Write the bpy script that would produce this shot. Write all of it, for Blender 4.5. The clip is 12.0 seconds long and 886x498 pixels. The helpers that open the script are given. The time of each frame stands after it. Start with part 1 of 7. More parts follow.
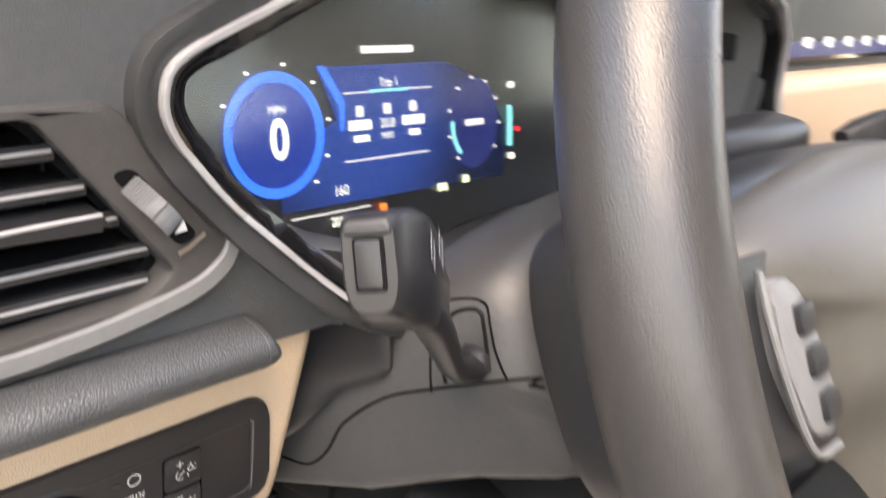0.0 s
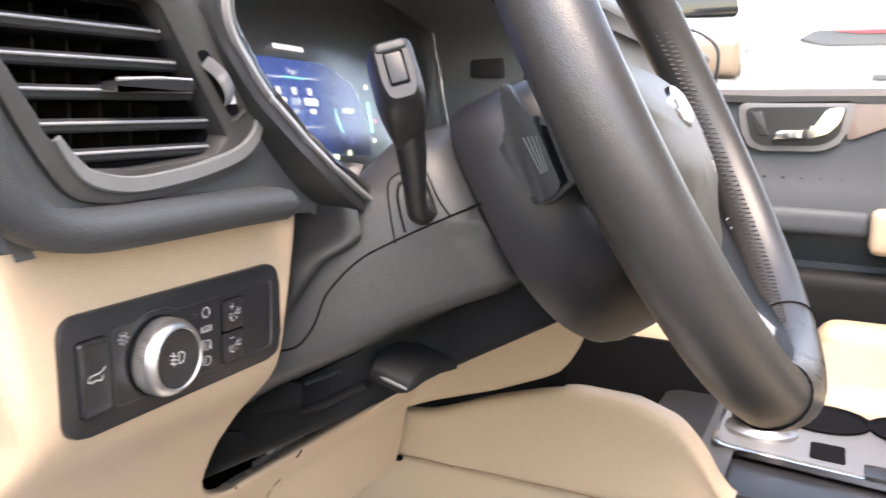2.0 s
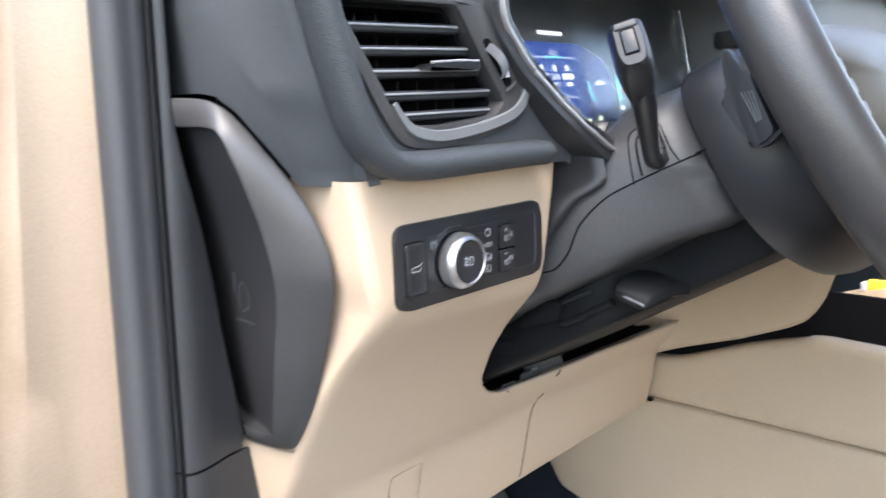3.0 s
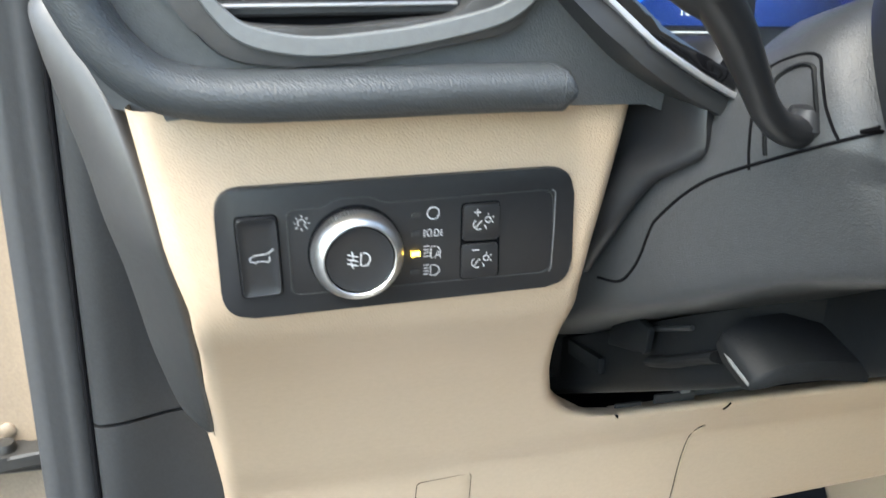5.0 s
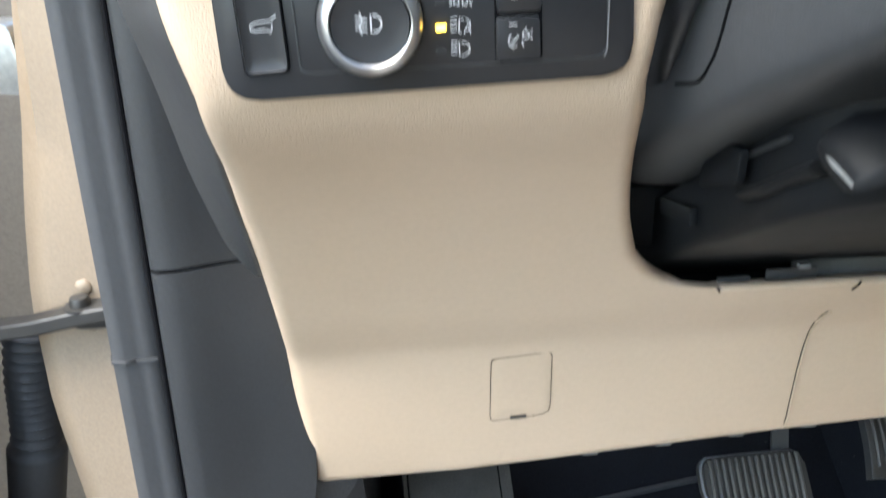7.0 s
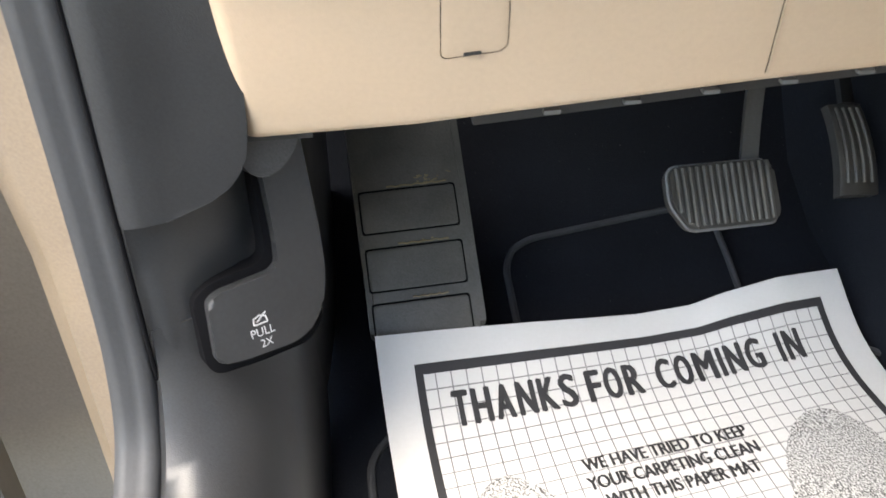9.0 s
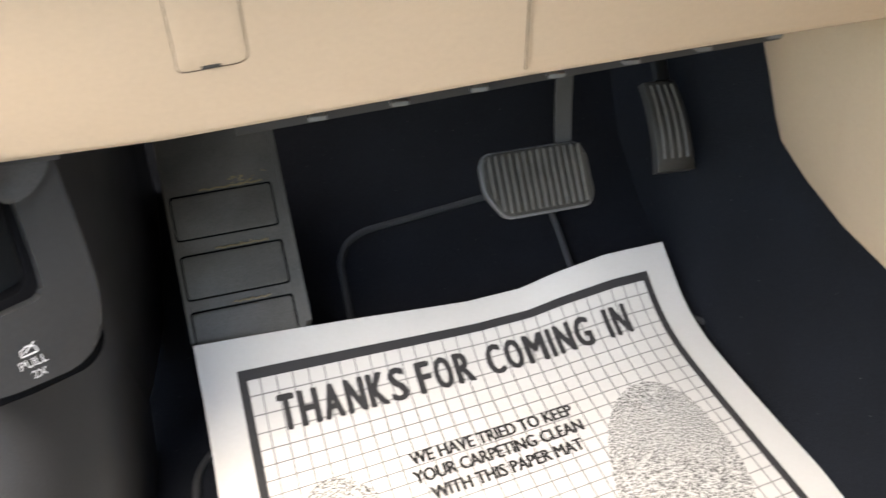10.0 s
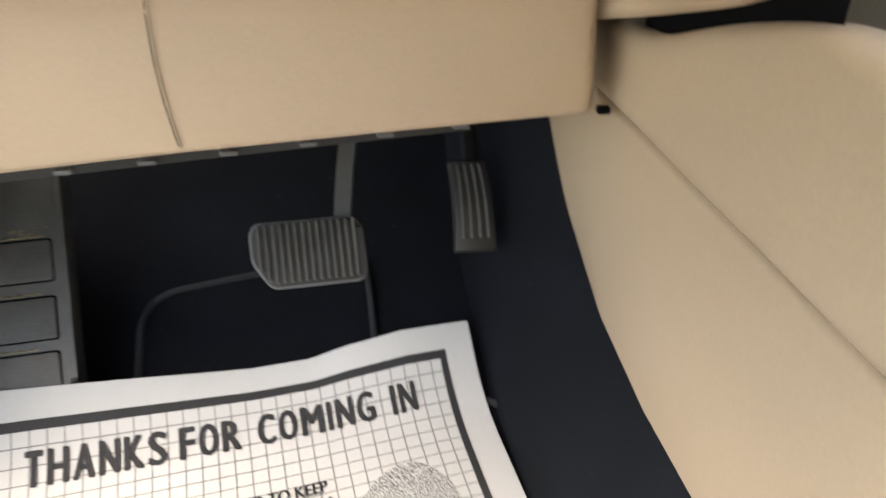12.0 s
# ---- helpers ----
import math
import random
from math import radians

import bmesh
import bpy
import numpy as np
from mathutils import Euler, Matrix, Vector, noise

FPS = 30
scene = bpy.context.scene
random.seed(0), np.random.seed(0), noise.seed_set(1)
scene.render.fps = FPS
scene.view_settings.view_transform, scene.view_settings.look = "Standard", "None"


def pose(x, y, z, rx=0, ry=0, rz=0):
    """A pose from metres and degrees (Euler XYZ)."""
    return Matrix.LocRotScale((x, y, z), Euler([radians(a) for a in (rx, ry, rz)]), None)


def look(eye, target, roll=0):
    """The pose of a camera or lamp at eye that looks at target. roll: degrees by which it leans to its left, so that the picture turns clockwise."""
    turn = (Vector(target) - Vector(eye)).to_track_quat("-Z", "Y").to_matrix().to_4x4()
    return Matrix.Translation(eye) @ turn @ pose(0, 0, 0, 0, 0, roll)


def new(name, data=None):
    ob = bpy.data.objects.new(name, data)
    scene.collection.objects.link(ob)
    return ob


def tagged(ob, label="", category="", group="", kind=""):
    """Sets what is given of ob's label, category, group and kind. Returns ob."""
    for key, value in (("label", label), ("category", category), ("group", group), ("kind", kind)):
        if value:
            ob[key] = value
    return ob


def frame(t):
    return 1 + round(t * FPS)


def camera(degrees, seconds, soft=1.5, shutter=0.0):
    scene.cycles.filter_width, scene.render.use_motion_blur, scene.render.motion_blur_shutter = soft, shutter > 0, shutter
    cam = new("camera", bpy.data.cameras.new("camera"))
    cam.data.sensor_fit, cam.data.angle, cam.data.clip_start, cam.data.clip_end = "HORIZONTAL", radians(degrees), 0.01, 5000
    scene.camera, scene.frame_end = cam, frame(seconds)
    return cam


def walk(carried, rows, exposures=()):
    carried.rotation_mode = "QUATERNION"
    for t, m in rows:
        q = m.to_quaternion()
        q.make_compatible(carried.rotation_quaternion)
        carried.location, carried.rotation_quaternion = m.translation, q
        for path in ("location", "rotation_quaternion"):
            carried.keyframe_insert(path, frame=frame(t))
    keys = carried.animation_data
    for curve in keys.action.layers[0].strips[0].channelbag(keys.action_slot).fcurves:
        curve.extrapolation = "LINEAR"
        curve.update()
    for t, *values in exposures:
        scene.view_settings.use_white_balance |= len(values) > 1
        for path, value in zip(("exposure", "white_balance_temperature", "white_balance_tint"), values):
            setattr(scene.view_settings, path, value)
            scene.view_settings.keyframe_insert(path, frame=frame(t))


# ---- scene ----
cam = camera(55.83, 12.0, soft=1.5, shutter=0.4)
PATH = [
    (0, 0.0174, 0.0169, 0.7452, -47.54, -22.43, 8.19),
    (0.5, -0.0589, 0.0047, 0.6980, -62.08, -17.33, 4.91),
    (1, -0.1054, 0.0039, 0.6586, -66.50, -12.25, 3.28),
    (1.5, -0.1326, 0.0039, 0.6425, -67.98, -9.39, 2.68),
    (2, -0.1476, -0.0043, 0.6430, -64.99, -8.59, 1.90),
    (2.5, -0.1934, -0.0311, 0.6355, -55.65, -8.85, 0.39),
    (3, -0.2386, -0.0735, 0.6322, -46.75, -9.65, -0.88),
    (3.2, -0.2486, -0.0848, 0.6312, -43.92, -9.97, -1.15),
    (4.8, 0.0177, -0.0350, 0.6540, -19.06, -19.37, 1.89),
    (5, 0.0462, -0.0341, 0.6468, -15.89, -19.84, 2.05),
    (5.5, 0.0715, -0.0320, 0.6390, -10.26, -20.19, 1.85),
    (6, 0.0730, -0.0317, 0.6342, -7.11, -19.85, 1.13),
    (6.5, 0.0750, -0.0344, 0.6279, -5.67, -19.93, 0.06),
    (7, 0.0888, -0.0257, 0.5793, -4.77, -21.87, -1.18),
    (7.5, 0.0865, -0.0252, 0.5312, -4.97, -23.06, -1.71),
    (7.7, 0.0841, -0.0243, 0.5160, -5.28, -24.77, -1.62),
    (9.3, 0.1033, -0.0249, 0.4688, -8.83, -34.25, -0.47),
    (9.5, 0.1177, -0.0236, 0.4713, -10.24, -34.70, -0.42),
    (10, 0.1703, -0.0219, 0.4818, -14.33, -35.39, -0.40),
    (10.5, 0.2199, -0.0242, 0.4880, -18.04, -35.56, -0.45),
    (11, 0.2643, -0.0353, 0.4920, -20.99, -35.46, 0.11),
    (11.5, 0.3175, -0.0500, 0.4899, -22.04, -35.03, 1.86),
    (12, 0.3623, -0.0610, 0.4937, -12.24, -31.36, 1.89),
]
# Seconds, stops, white balance.
EXPOSURES = [(0, 3.0, 8500, 17), (1, 3.04, 8000, 16), (2, 3.03, 7900, 18), (3, 2.90, 6800, 12), (5, 3.08, 6900, 3), (7, 3.02, 6650, 5), (9.5, 2.98, 7600, 10), (12, 2.95, 8200, 11)]
walk(cam, [(t, pose(x, y, z, 0, 0, yaw) @ pose(0, 0, 0, 90 + pitch) @ pose(0, 0, 0, 0, 0, roll)) for t, x, y, z, yaw, pitch, roll in PATH], exposures=EXPOSURES)

# ---- light ----
world = bpy.data.worlds.new("sky")
scene.world = world
world.use_nodes = True
_sky = world.node_tree.nodes.new("ShaderNodeTexSky")
_sky.sky_type = "NISHITA"
_sky.sun_disc = False
_sky.sun_elevation = radians(61)
_sky.sun_rotation = radians(243)
_sky.air_density = 1.2
_sky.dust_density = 1.5
_bg = world.node_tree.nodes["Background"]
_bg.inputs["Strength"].default_value = 0.15
world.node_tree.links.new(_sky.outputs[0], _bg.inputs["Color"])

sun = new("sun", bpy.data.lights.new("sun", "SUN"))
sun.data.energy = 1.2
sun.data.angle = radians(45)
sun.data.color = (1.0, 0.97, 0.93)
sun.matrix_world = look((-1.5, -0.7, 3.9), (0.2, 0.1, 0.5))


# ---- materials ----
def material(name, color, rough=0.5, metal=0.0, bump=0.0, scale=400.0, kind="noise", vary=0.12, spec=0.5, coat=0.0, vary_scale=6.0, rough_vary=0.08):
    m = bpy.data.materials.new(name)
    m.use_nodes = True
    nt = m.node_tree
    b = nt.nodes["Principled BSDF"]
    b.inputs["Roughness"].default_value = rough
    b.inputs["Metallic"].default_value = metal
    b.inputs["Specular IOR Level"].default_value = spec
    b.inputs["Coat Weight"].default_value = coat
    co = nt.nodes.new("ShaderNodeTexCoord")
    if vary:
        n1 = nt.nodes.new("ShaderNodeTexNoise")
        n1.inputs["Scale"].default_value = vary_scale
        n1.inputs["Detail"].default_value = 6
        nt.links.new(co.outputs["Object"], n1.inputs["Vector"])
        n2 = nt.nodes.new("ShaderNodeTexNoise")
        n2.inputs["Scale"].default_value = vary_scale * 60
        n2.inputs["Detail"].default_value = 3
        nt.links.new(co.outputs["Object"], n2.inputs["Vector"])
        add = nt.nodes.new("ShaderNodeMath")
        add.operation = "ADD"
        nt.links.new(n1.outputs["Fac"], add.inputs[0])
        nt.links.new(n2.outputs["Fac"], add.inputs[1])
        ramp = nt.nodes.new("ShaderNodeMapRange")
        ramp.inputs["From Min"].default_value = 0.6
        ramp.inputs["From Max"].default_value = 1.4
        ramp.inputs["To Min"].default_value = 1 - vary
        ramp.inputs["To Max"].default_value = 1 + vary
        nt.links.new(add.outputs[0], ramp.inputs["Value"])
        mul = nt.nodes.new("ShaderNodeMix")
        mul.data_type, mul.blend_type = "RGBA", "MULTIPLY"
        mul.inputs["Factor"].default_value = 1
        mul.inputs["A"].default_value = (*color, 1)
        nt.links.new(ramp.outputs["Result"], mul.inputs["B"])
        nt.links.new(mul.outputs["Result"], b.inputs["Base Color"])
        rr = nt.nodes.new("ShaderNodeMapRange")
        rr.inputs["From Min"].default_value = 0.3
        rr.inputs["From Max"].default_value = 0.7
        rr.inputs["To Min"].default_value = max(0.02, rough - rough_vary)
        rr.inputs["To Max"].default_value = min(1, rough + rough_vary)
        nt.links.new(n1.outputs["Fac"], rr.inputs["Value"])
        nt.links.new(rr.outputs["Result"], b.inputs["Roughness"])
    else:
        b.inputs["Base Color"].default_value = (*color, 1)
    if bump:
        if kind == "grain":
            t = nt.nodes.new("ShaderNodeTexVoronoi")
            t.feature = "SMOOTH_F1"
            t.inputs["Scale"].default_value = scale
            t.inputs["Smoothness"].default_value = 0.35
            out = t.outputs["Distance"]
        else:
            t = nt.nodes.new("ShaderNodeTexNoise")
            t.inputs["Scale"].default_value = scale
            t.inputs["Detail"].default_value = 4
            out = t.outputs["Fac"]
        nt.links.new(co.outputs["Object"], t.inputs["Vector"])
        bp = nt.nodes.new("ShaderNodeBump")
        bp.inputs["Strength"].default_value = bump
        bp.invert = kind == "grain"
        bp.inputs["Distance"].default_value = 0.0006
        nt.links.new(out, bp.inputs["Height"])
        nt.links.new(bp.outputs["Normal"], b.inputs["Normal"])
    return m


def glowing(name, color, strength):
    m = bpy.data.materials.new(name)
    m.use_nodes = True
    b = m.node_tree.nodes["Principled BSDF"]
    b.inputs["Base Color"].default_value = (0.01, 0.01, 0.01, 1)
    b.inputs["Roughness"].default_value = 0.2
    b.inputs["Emission Color"].default_value = (*color, 1)
    b.inputs["Emission Strength"].default_value = strength
    return m


BEIGE = material("tan_leatherette", (0.49, 0.372, 0.266), 0.48, bump=0.36, scale=1450, kind="grain", vary=0.05)
BEIGE_SMOOTH = material("tan_plastic", (0.43, 0.331, 0.233), 0.5, bump=0.18, scale=1500, vary=0.05)
SEAT = material("cream_leather", (0.42, 0.335, 0.23), 0.42, bump=0.3, scale=1000, kind="grain", vary=0.05)
DASH = material("charcoal_soft_plastic", (0.060, 0.064, 0.068), 0.40, bump=0.2, scale=1700, kind="grain", vary=0.15, spec=0.6)
PAD = material("charcoal_leatherette_pad", (0.040, 0.044, 0.048), 0.46, bump=0.42, scale=1350, kind="grain", vary=0.12)
PLASTIC = material("black_grained_plastic", (0.025, 0.026, 0.028), 0.44, bump=0.25, scale=1800, vary=0.15, spec=0.42)
SHROUDPL = material("grained_column_plastic", (0.036, 0.037, 0.039), 0.42, bump=0.35, scale=1500, vary=0.15, spec=0.45)
HUB = material("dark_grey_hub", (0.060, 0.057, 0.051), 0.42, bump=0.2, scale=1500, vary=0.1)
LIP_GREY = material("mid_grey_plastic", (0.125, 0.130, 0.132), 0.40, bump=0.15, scale=1800, vary=0.12)
# Pale base colour carries the brightness of reflected windows on the vent.
SATIN_GREY = material("satin_grey_metal", (0.40, 0.40, 0.41), 0.38, 0.4, vary=0.05)
GREYPL = material("dark_grey_plastic", (0.13, 0.133, 0.138), 0.40, bump=0.15, scale=1800, vary=0.12)
SATIN = material("black_satin_plastic", (0.017, 0.0175, 0.0195), 0.36, bump=0.08, scale=1500, vary=0.1, spec=0.38)
GLOSS = material("piano_black", (0.006, 0.006, 0.007), 0.08, vary=0.0, coat=0.5)
# Near black that stands for shade in cavities, and for dark joints.
VOID = material("shade_and_joint_black", (0.005, 0.005, 0.006), 0.9, vary=0.1, spec=0.06)
# Base colour holds the shade under the column; also on plain black parts.
DEEP = material("shaded_black_plastic", (0.0068, 0.0074, 0.0082), 0.55, bump=0.2, scale=900, vary=0.2, spec=0.13)
TRIMPL = material("charcoal_trim_plastic", (0.025, 0.026, 0.028), 0.46, bump=0.3, scale=1600, vary=0.22, spec=0.42, vary_scale=11)
DUSTY = material("scuffed_dusty_plastic", (0.052, 0.054, 0.057), 0.50, bump=0.3, scale=1400, vary=0.4, vary_scale=16)
RUBBER = material("black_rubber", (0.042, 0.043, 0.046), 0.6, bump=0.2, scale=300, vary=0.15)
LEATHER = material("black_wheel_leather", (0.032, 0.031, 0.031), 0.32, bump=0.17, scale=1700, kind="grain", vary=0.15)
BRIGHT_TRIM = material("bright_satin_chrome", (0.40, 0.40, 0.41), 0.30, 0.5, vary=0.05)
LENS = material("dark_display_lens", (0.022, 0.024, 0.026), 0.30, vary=0.0, spec=0.8)
CHROME = material("chrome", (0.85, 0.85, 0.86), 0.14, 1.0, vary=0.04)
SILVER = material("satin_silver", (0.62, 0.61, 0.60), 0.36, 1.0, vary=0.06)
PAINT = material("gold_metallic_paint", (0.255, 0.195, 0.140), 0.38, 0.1, vary=0.16, coat=0.3, vary_scale=9)
DULLPAINT = material("dusty_inner_paint", (0.155, 0.146, 0.132), 0.6, bump=0.2, scale=200, vary=0.2)
CARPET = material("navy_black_carpet", (0.008, 0.0092, 0.0122), 0.95, bump=1.0, scale=900, vary=0.45, spec=0.1, vary_scale=14)
# The grain of the tan panel gives way to a near smooth skin below its crease.
_nt = BEIGE.node_tree
_xyz = _nt.nodes.new("ShaderNodeSeparateXYZ")
_nt.links.new(_nt.nodes["Texture Coordinate"].outputs["Object"], _xyz.inputs[0])
_fr = _nt.nodes.new("ShaderNodeMapRange")
_fr.inputs["From Min"].default_value = 0.200
_fr.inputs["From Max"].default_value = 0.226
_fr.inputs["To Min"].default_value = 0.10
_fr.inputs["To Max"].default_value = 0.36
_nt.links.new(_xyz.outputs["Z"], _fr.inputs["Value"])
_nt.links.new(_fr.outputs["Result"], _nt.nodes["Bump"].inputs["Strength"])
# Lint and dust flecks on the carpet.
_nt = CARPET.node_tree
_old = _nt.nodes["Principled BSDF"].inputs["Base Color"].links[0].from_socket
_fl = _nt.nodes.new("ShaderNodeTexNoise")
_fl.inputs["Scale"].default_value = 420
_fl.inputs["Detail"].default_value = 1
_nt.links.new(_nt.nodes["Texture Coordinate"].outputs["Object"], _fl.inputs["Vector"])
_fr = _nt.nodes.new("ShaderNodeMapRange")
_fr.inputs["From Min"].default_value = 0.77
_fr.inputs["From Max"].default_value = 0.85
_nt.links.new(_fl.outputs["Fac"], _fr.inputs["Value"])
_fm = _nt.nodes.new("ShaderNodeMix")
_fm.data_type = "RGBA"
_nt.links.new(_fr.outputs["Result"], _fm.inputs["Factor"])
_nt.links.new(_old, _fm.inputs["A"])
_fm.inputs["B"].default_value = (0.09, 0.09, 0.085, 1)
_nt.links.new(_fm.outputs["Result"], _nt.nodes["Principled BSDF"].inputs["Base Color"])
PAPER = material("white_paper", (0.56, 0.56, 0.55), 0.7, bump=0.1, scale=300, vary=0.03, spec=0.2)
INK = material("black_ink", (0.036, 0.036, 0.039), 0.6, vary=0.2, spec=0.2, vary_scale=40)
GREYINK = material("grey_ink", (0.21, 0.21, 0.215), 0.6, vary=0.15, spec=0.2, vary_scale=40)
WHITE = material("white_print", (0.50, 0.51, 0.52), 0.5, vary=0.0)
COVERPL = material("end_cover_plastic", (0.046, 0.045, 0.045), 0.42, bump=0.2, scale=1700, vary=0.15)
# Darker copy of the cover plastic; the face's shade is put into the colour.
COVERFACE_SHADED = material("end_cover_shaded_face", (0.026, 0.026, 0.028), 0.45, bump=0.2, scale=1700, vary=0.15)
RAILGREY = material("dull_black_steel", (0.030, 0.031, 0.033), 0.45, 0.2, bump=0.2, scale=300, vary=0.25, vary_scale=30)
DIRT = material("dried_mud", (0.20, 0.165, 0.105), 0.9, bump=0.5, scale=900, vary=0.3, vary_scale=60, spec=0.1)
BINDING = material("grey_black_mat_binding", (0.036, 0.038, 0.042), 0.8, bump=0.8, scale=900, vary=0.3, spec=0.2, vary_scale=40)
GREASY = material("greasy_dark_steel", (0.022, 0.021, 0.020), 0.46, 0.0, bump=0.3, scale=400, vary=0.4, vary_scale=60)
GLASS = material("display_cover_glass", (1.0, 1.0, 1.0), 0.16, vary=0.0)
GLASS.node_tree.nodes["Principled BSDF"].inputs["IOR"].default_value = 1.36
GLASS.node_tree.nodes["Principled BSDF"].inputs["Transmission Weight"].default_value = 1.0
SILLPL = material("scuffed_grey_sill_plastic", (0.027, 0.028, 0.030), 0.37, bump=0.3, scale=1400, vary=0.3, vary_scale=14)
STEEL = material("zinc_steel", (0.42, 0.42, 0.41), 0.38, 1.0, bump=0.2, scale=150, vary=0.2)
WORN = material("worn_pale_rubber", (0.070, 0.068, 0.062), 0.5, bump=0.4, scale=500, vary=0.5, vary_scale=45)
PEDAL = material("worn_pedal_rubber", (0.032, 0.031, 0.029), 0.55, bump=0.4, scale=500, vary=0.35, vary_scale=30)
FOOTREST = material("scuffed_footrest_plastic", (0.066, 0.065, 0.060), 0.5, bump=0.4, scale=500, vary=0.55, vary_scale=22)
ASPHALT = material("asphalt", (0.06, 0.06, 0.062), 0.9, bump=0.8, scale=120, vary=0.3, vary_scale=2)
CLOTH = material("door_grey_cloth", (0.046, 0.055, 0.064), 0.7, bump=0.5, scale=700, vary=0.1)
HEADLINER = material("headliner", (0.55, 0.53, 0.49), 0.9, bump=0.3, scale=900, vary=0.05)


# ---- mesh helpers ----
def part(name, bm, mat, parent=None, label="", sharp=38):
    me = bpy.data.meshes.new(name)
    bmesh.ops.recalc_face_normals(bm, faces=bm.faces[:])
    bm.to_mesh(me)
    bm.free()
    me.materials.append(mat)
    me.polygons.foreach_set("use_smooth", [True] * len(me.polygons))
    me.set_sharp_from_angle(angle=radians(sharp))
    ob = new(name, me)
    if parent is not None:
        ob.parent = parent
    if label:
        tagged(ob, label)
    return ob


def thing(name, label, category, at=(0, 0, 0), group="", kind=""):
    ob = new(name)
    ob.location = at
    ob.empty_display_size = 0.02
    return tagged(ob, label, category, group, kind)


def interp(x, table):
    """Smooth interpolation through (x, value) pairs."""
    xs = [p[0] for p in table]
    ys = [p[1] for p in table]
    if xs[0] > xs[-1]:
        xs, ys = xs[::-1], ys[::-1]
    return float(np.interp(x, xs, ys))


def smooth_path(pts, n, closed=False):
    """Catmull-Rom through the points, n steps a span."""
    p = [Vector(q) for q in pts]
    out = []
    m = len(p)
    spans = m if closed else m - 1
    for i in range(spans):
        a = p[(i - 1) % m] if closed or i > 0 else 2 * p[0] - p[1]
        b, c = p[i], p[(i + 1) % m]
        d = p[(i + 2) % m] if closed or i + 2 < m else 2 * p[-1] - p[-2]
        for k in range(n):
            t = k / n
            out.append(0.5 * ((2 * b) + (c - a) * t + (2 * a - 5 * b + 4 * c - d) * t * t + (3 * b - a - 3 * c + d) * t ** 3))
    if not closed:
        out.append(p[-1].copy())
    return out


def round_poly(pts, r, seg=5):
    """A polygon's corners rounded; r is one radius or one a corner."""
    out = []
    n = len(pts)
    for i in range(n):
        rr = r[i] if isinstance(r, (list, tuple)) else r
        p, a, b = Vector(pts[i]), Vector(pts[i - 1]), Vector(pts[(i + 1) % n])
        u, v = (a - p).normalized(), (b - p).normalized()
        d = min(rr, 0.45 * (a - p).length, 0.45 * (b - p).length)
        if d < 1e-5:
            out.append(tuple(p))
            continue
        s, e = p + u * d, p + v * d
        for k in range(seg + 1):
            t = k / seg
            out.append(tuple((1 - t) ** 2 * s + 2 * t * (1 - t) * p + t * t * e))
    return out


def grid_mesh(rows, close_u=False, close_v=False, cap=False):
    """A sheet from rows of points of equal count."""
    bm = bmesh.new()
    vs = [[bm.verts.new(p) for p in row] for row in rows]
    nr, nc = len(rows), len(rows[0])
    for i in range(nr if close_v else nr - 1):
        for j in range(nc if close_u else nc - 1):
            a, b = vs[i][j], vs[i][(j + 1) % nc]
            c, d = vs[(i + 1) % nr][(j + 1) % nc], vs[(i + 1) % nr][j]
            try:
                bm.faces.new((a, b, c, d))
            except ValueError:
                pass
    if cap:
        bm.faces.new(vs[0][::-1])
        bm.faces.new(vs[-1])
    return bm


def thicken(bm, t):
    bmesh.ops.recalc_face_normals(bm, faces=bm.faces[:])
    bmesh.ops.solidify(bm, geom=bm.faces[:], thickness=t)
    return bm


def prism(outline, place, depth, bevel=0.0, seg=2):
    """An outline extruded along the third axis of the pose place (its x and y axes carry the outline; the front is at third axis 0, the body behind)."""
    bm = bmesh.new()
    front = [bm.verts.new(place @ Vector((p[0], p[1], 0))) for p in outline]
    back = [bm.verts.new(place @ Vector((p[0], p[1], -depth))) for p in outline]
    f = bm.faces.new(front)
    bm.faces.new(back[::-1])
    n = len(front)
    for i in range(n):
        bm.faces.new((front[i], back[i], back[(i + 1) % n], front[(i + 1) % n]))
    if bevel:
        bmesh.ops.bevel(bm, geom=list(f.edges), offset=bevel, segments=seg, affect="EDGES", profile=0.6)
    return bm


def ring_prism(outer, inner, place, depth, bevel=0.0):
    """A frame between two outlines of equal count."""
    bm = bmesh.new()
    n = len(outer)
    L = []
    for pts, d in ((outer, 0), (inner, 0), (inner, depth), (outer, depth)):
        L.append([bm.verts.new(place @ Vector((p[0], p[1], -d))) for p in pts])
    es = []
    for k in range(4):
        a, b = L[k], L[(k + 1) % 4]
        for i in range(n):
            bm.faces.new((a[i], a[(i + 1) % n], b[(i + 1) % n], b[i]))
    if bevel:
        bm.edges.ensure_lookup_table()
        for ring in (L[0], L[1]):
            for i in range(n):
                e = bm.edges.get((ring[i], ring[(i + 1) % n]))
                if e:
                    es.append(e)
        bmesh.ops.bevel(bm, geom=es, offset=bevel, segments=2, affect="EDGES", profile=0.6)
    return bm


def box(cx, cy, cz, sx, sy, sz, bevel=0.0, turn=None, seg=2):
    bm = bmesh.new()
    bmesh.ops.create_cube(bm, size=1.0)
    bmesh.ops.scale(bm, vec=(sx, sy, sz), verts=bm.verts[:])
    if bevel:
        bmesh.ops.bevel(bm, geom=bm.edges[:], offset=bevel, segments=seg, affect="EDGES", profile=0.6)
    m = Matrix.Translation((cx, cy, cz))
    if turn is not None:
        m = m @ turn
    bmesh.ops.transform(bm, matrix=m, verts=bm.verts[:])
    return bm


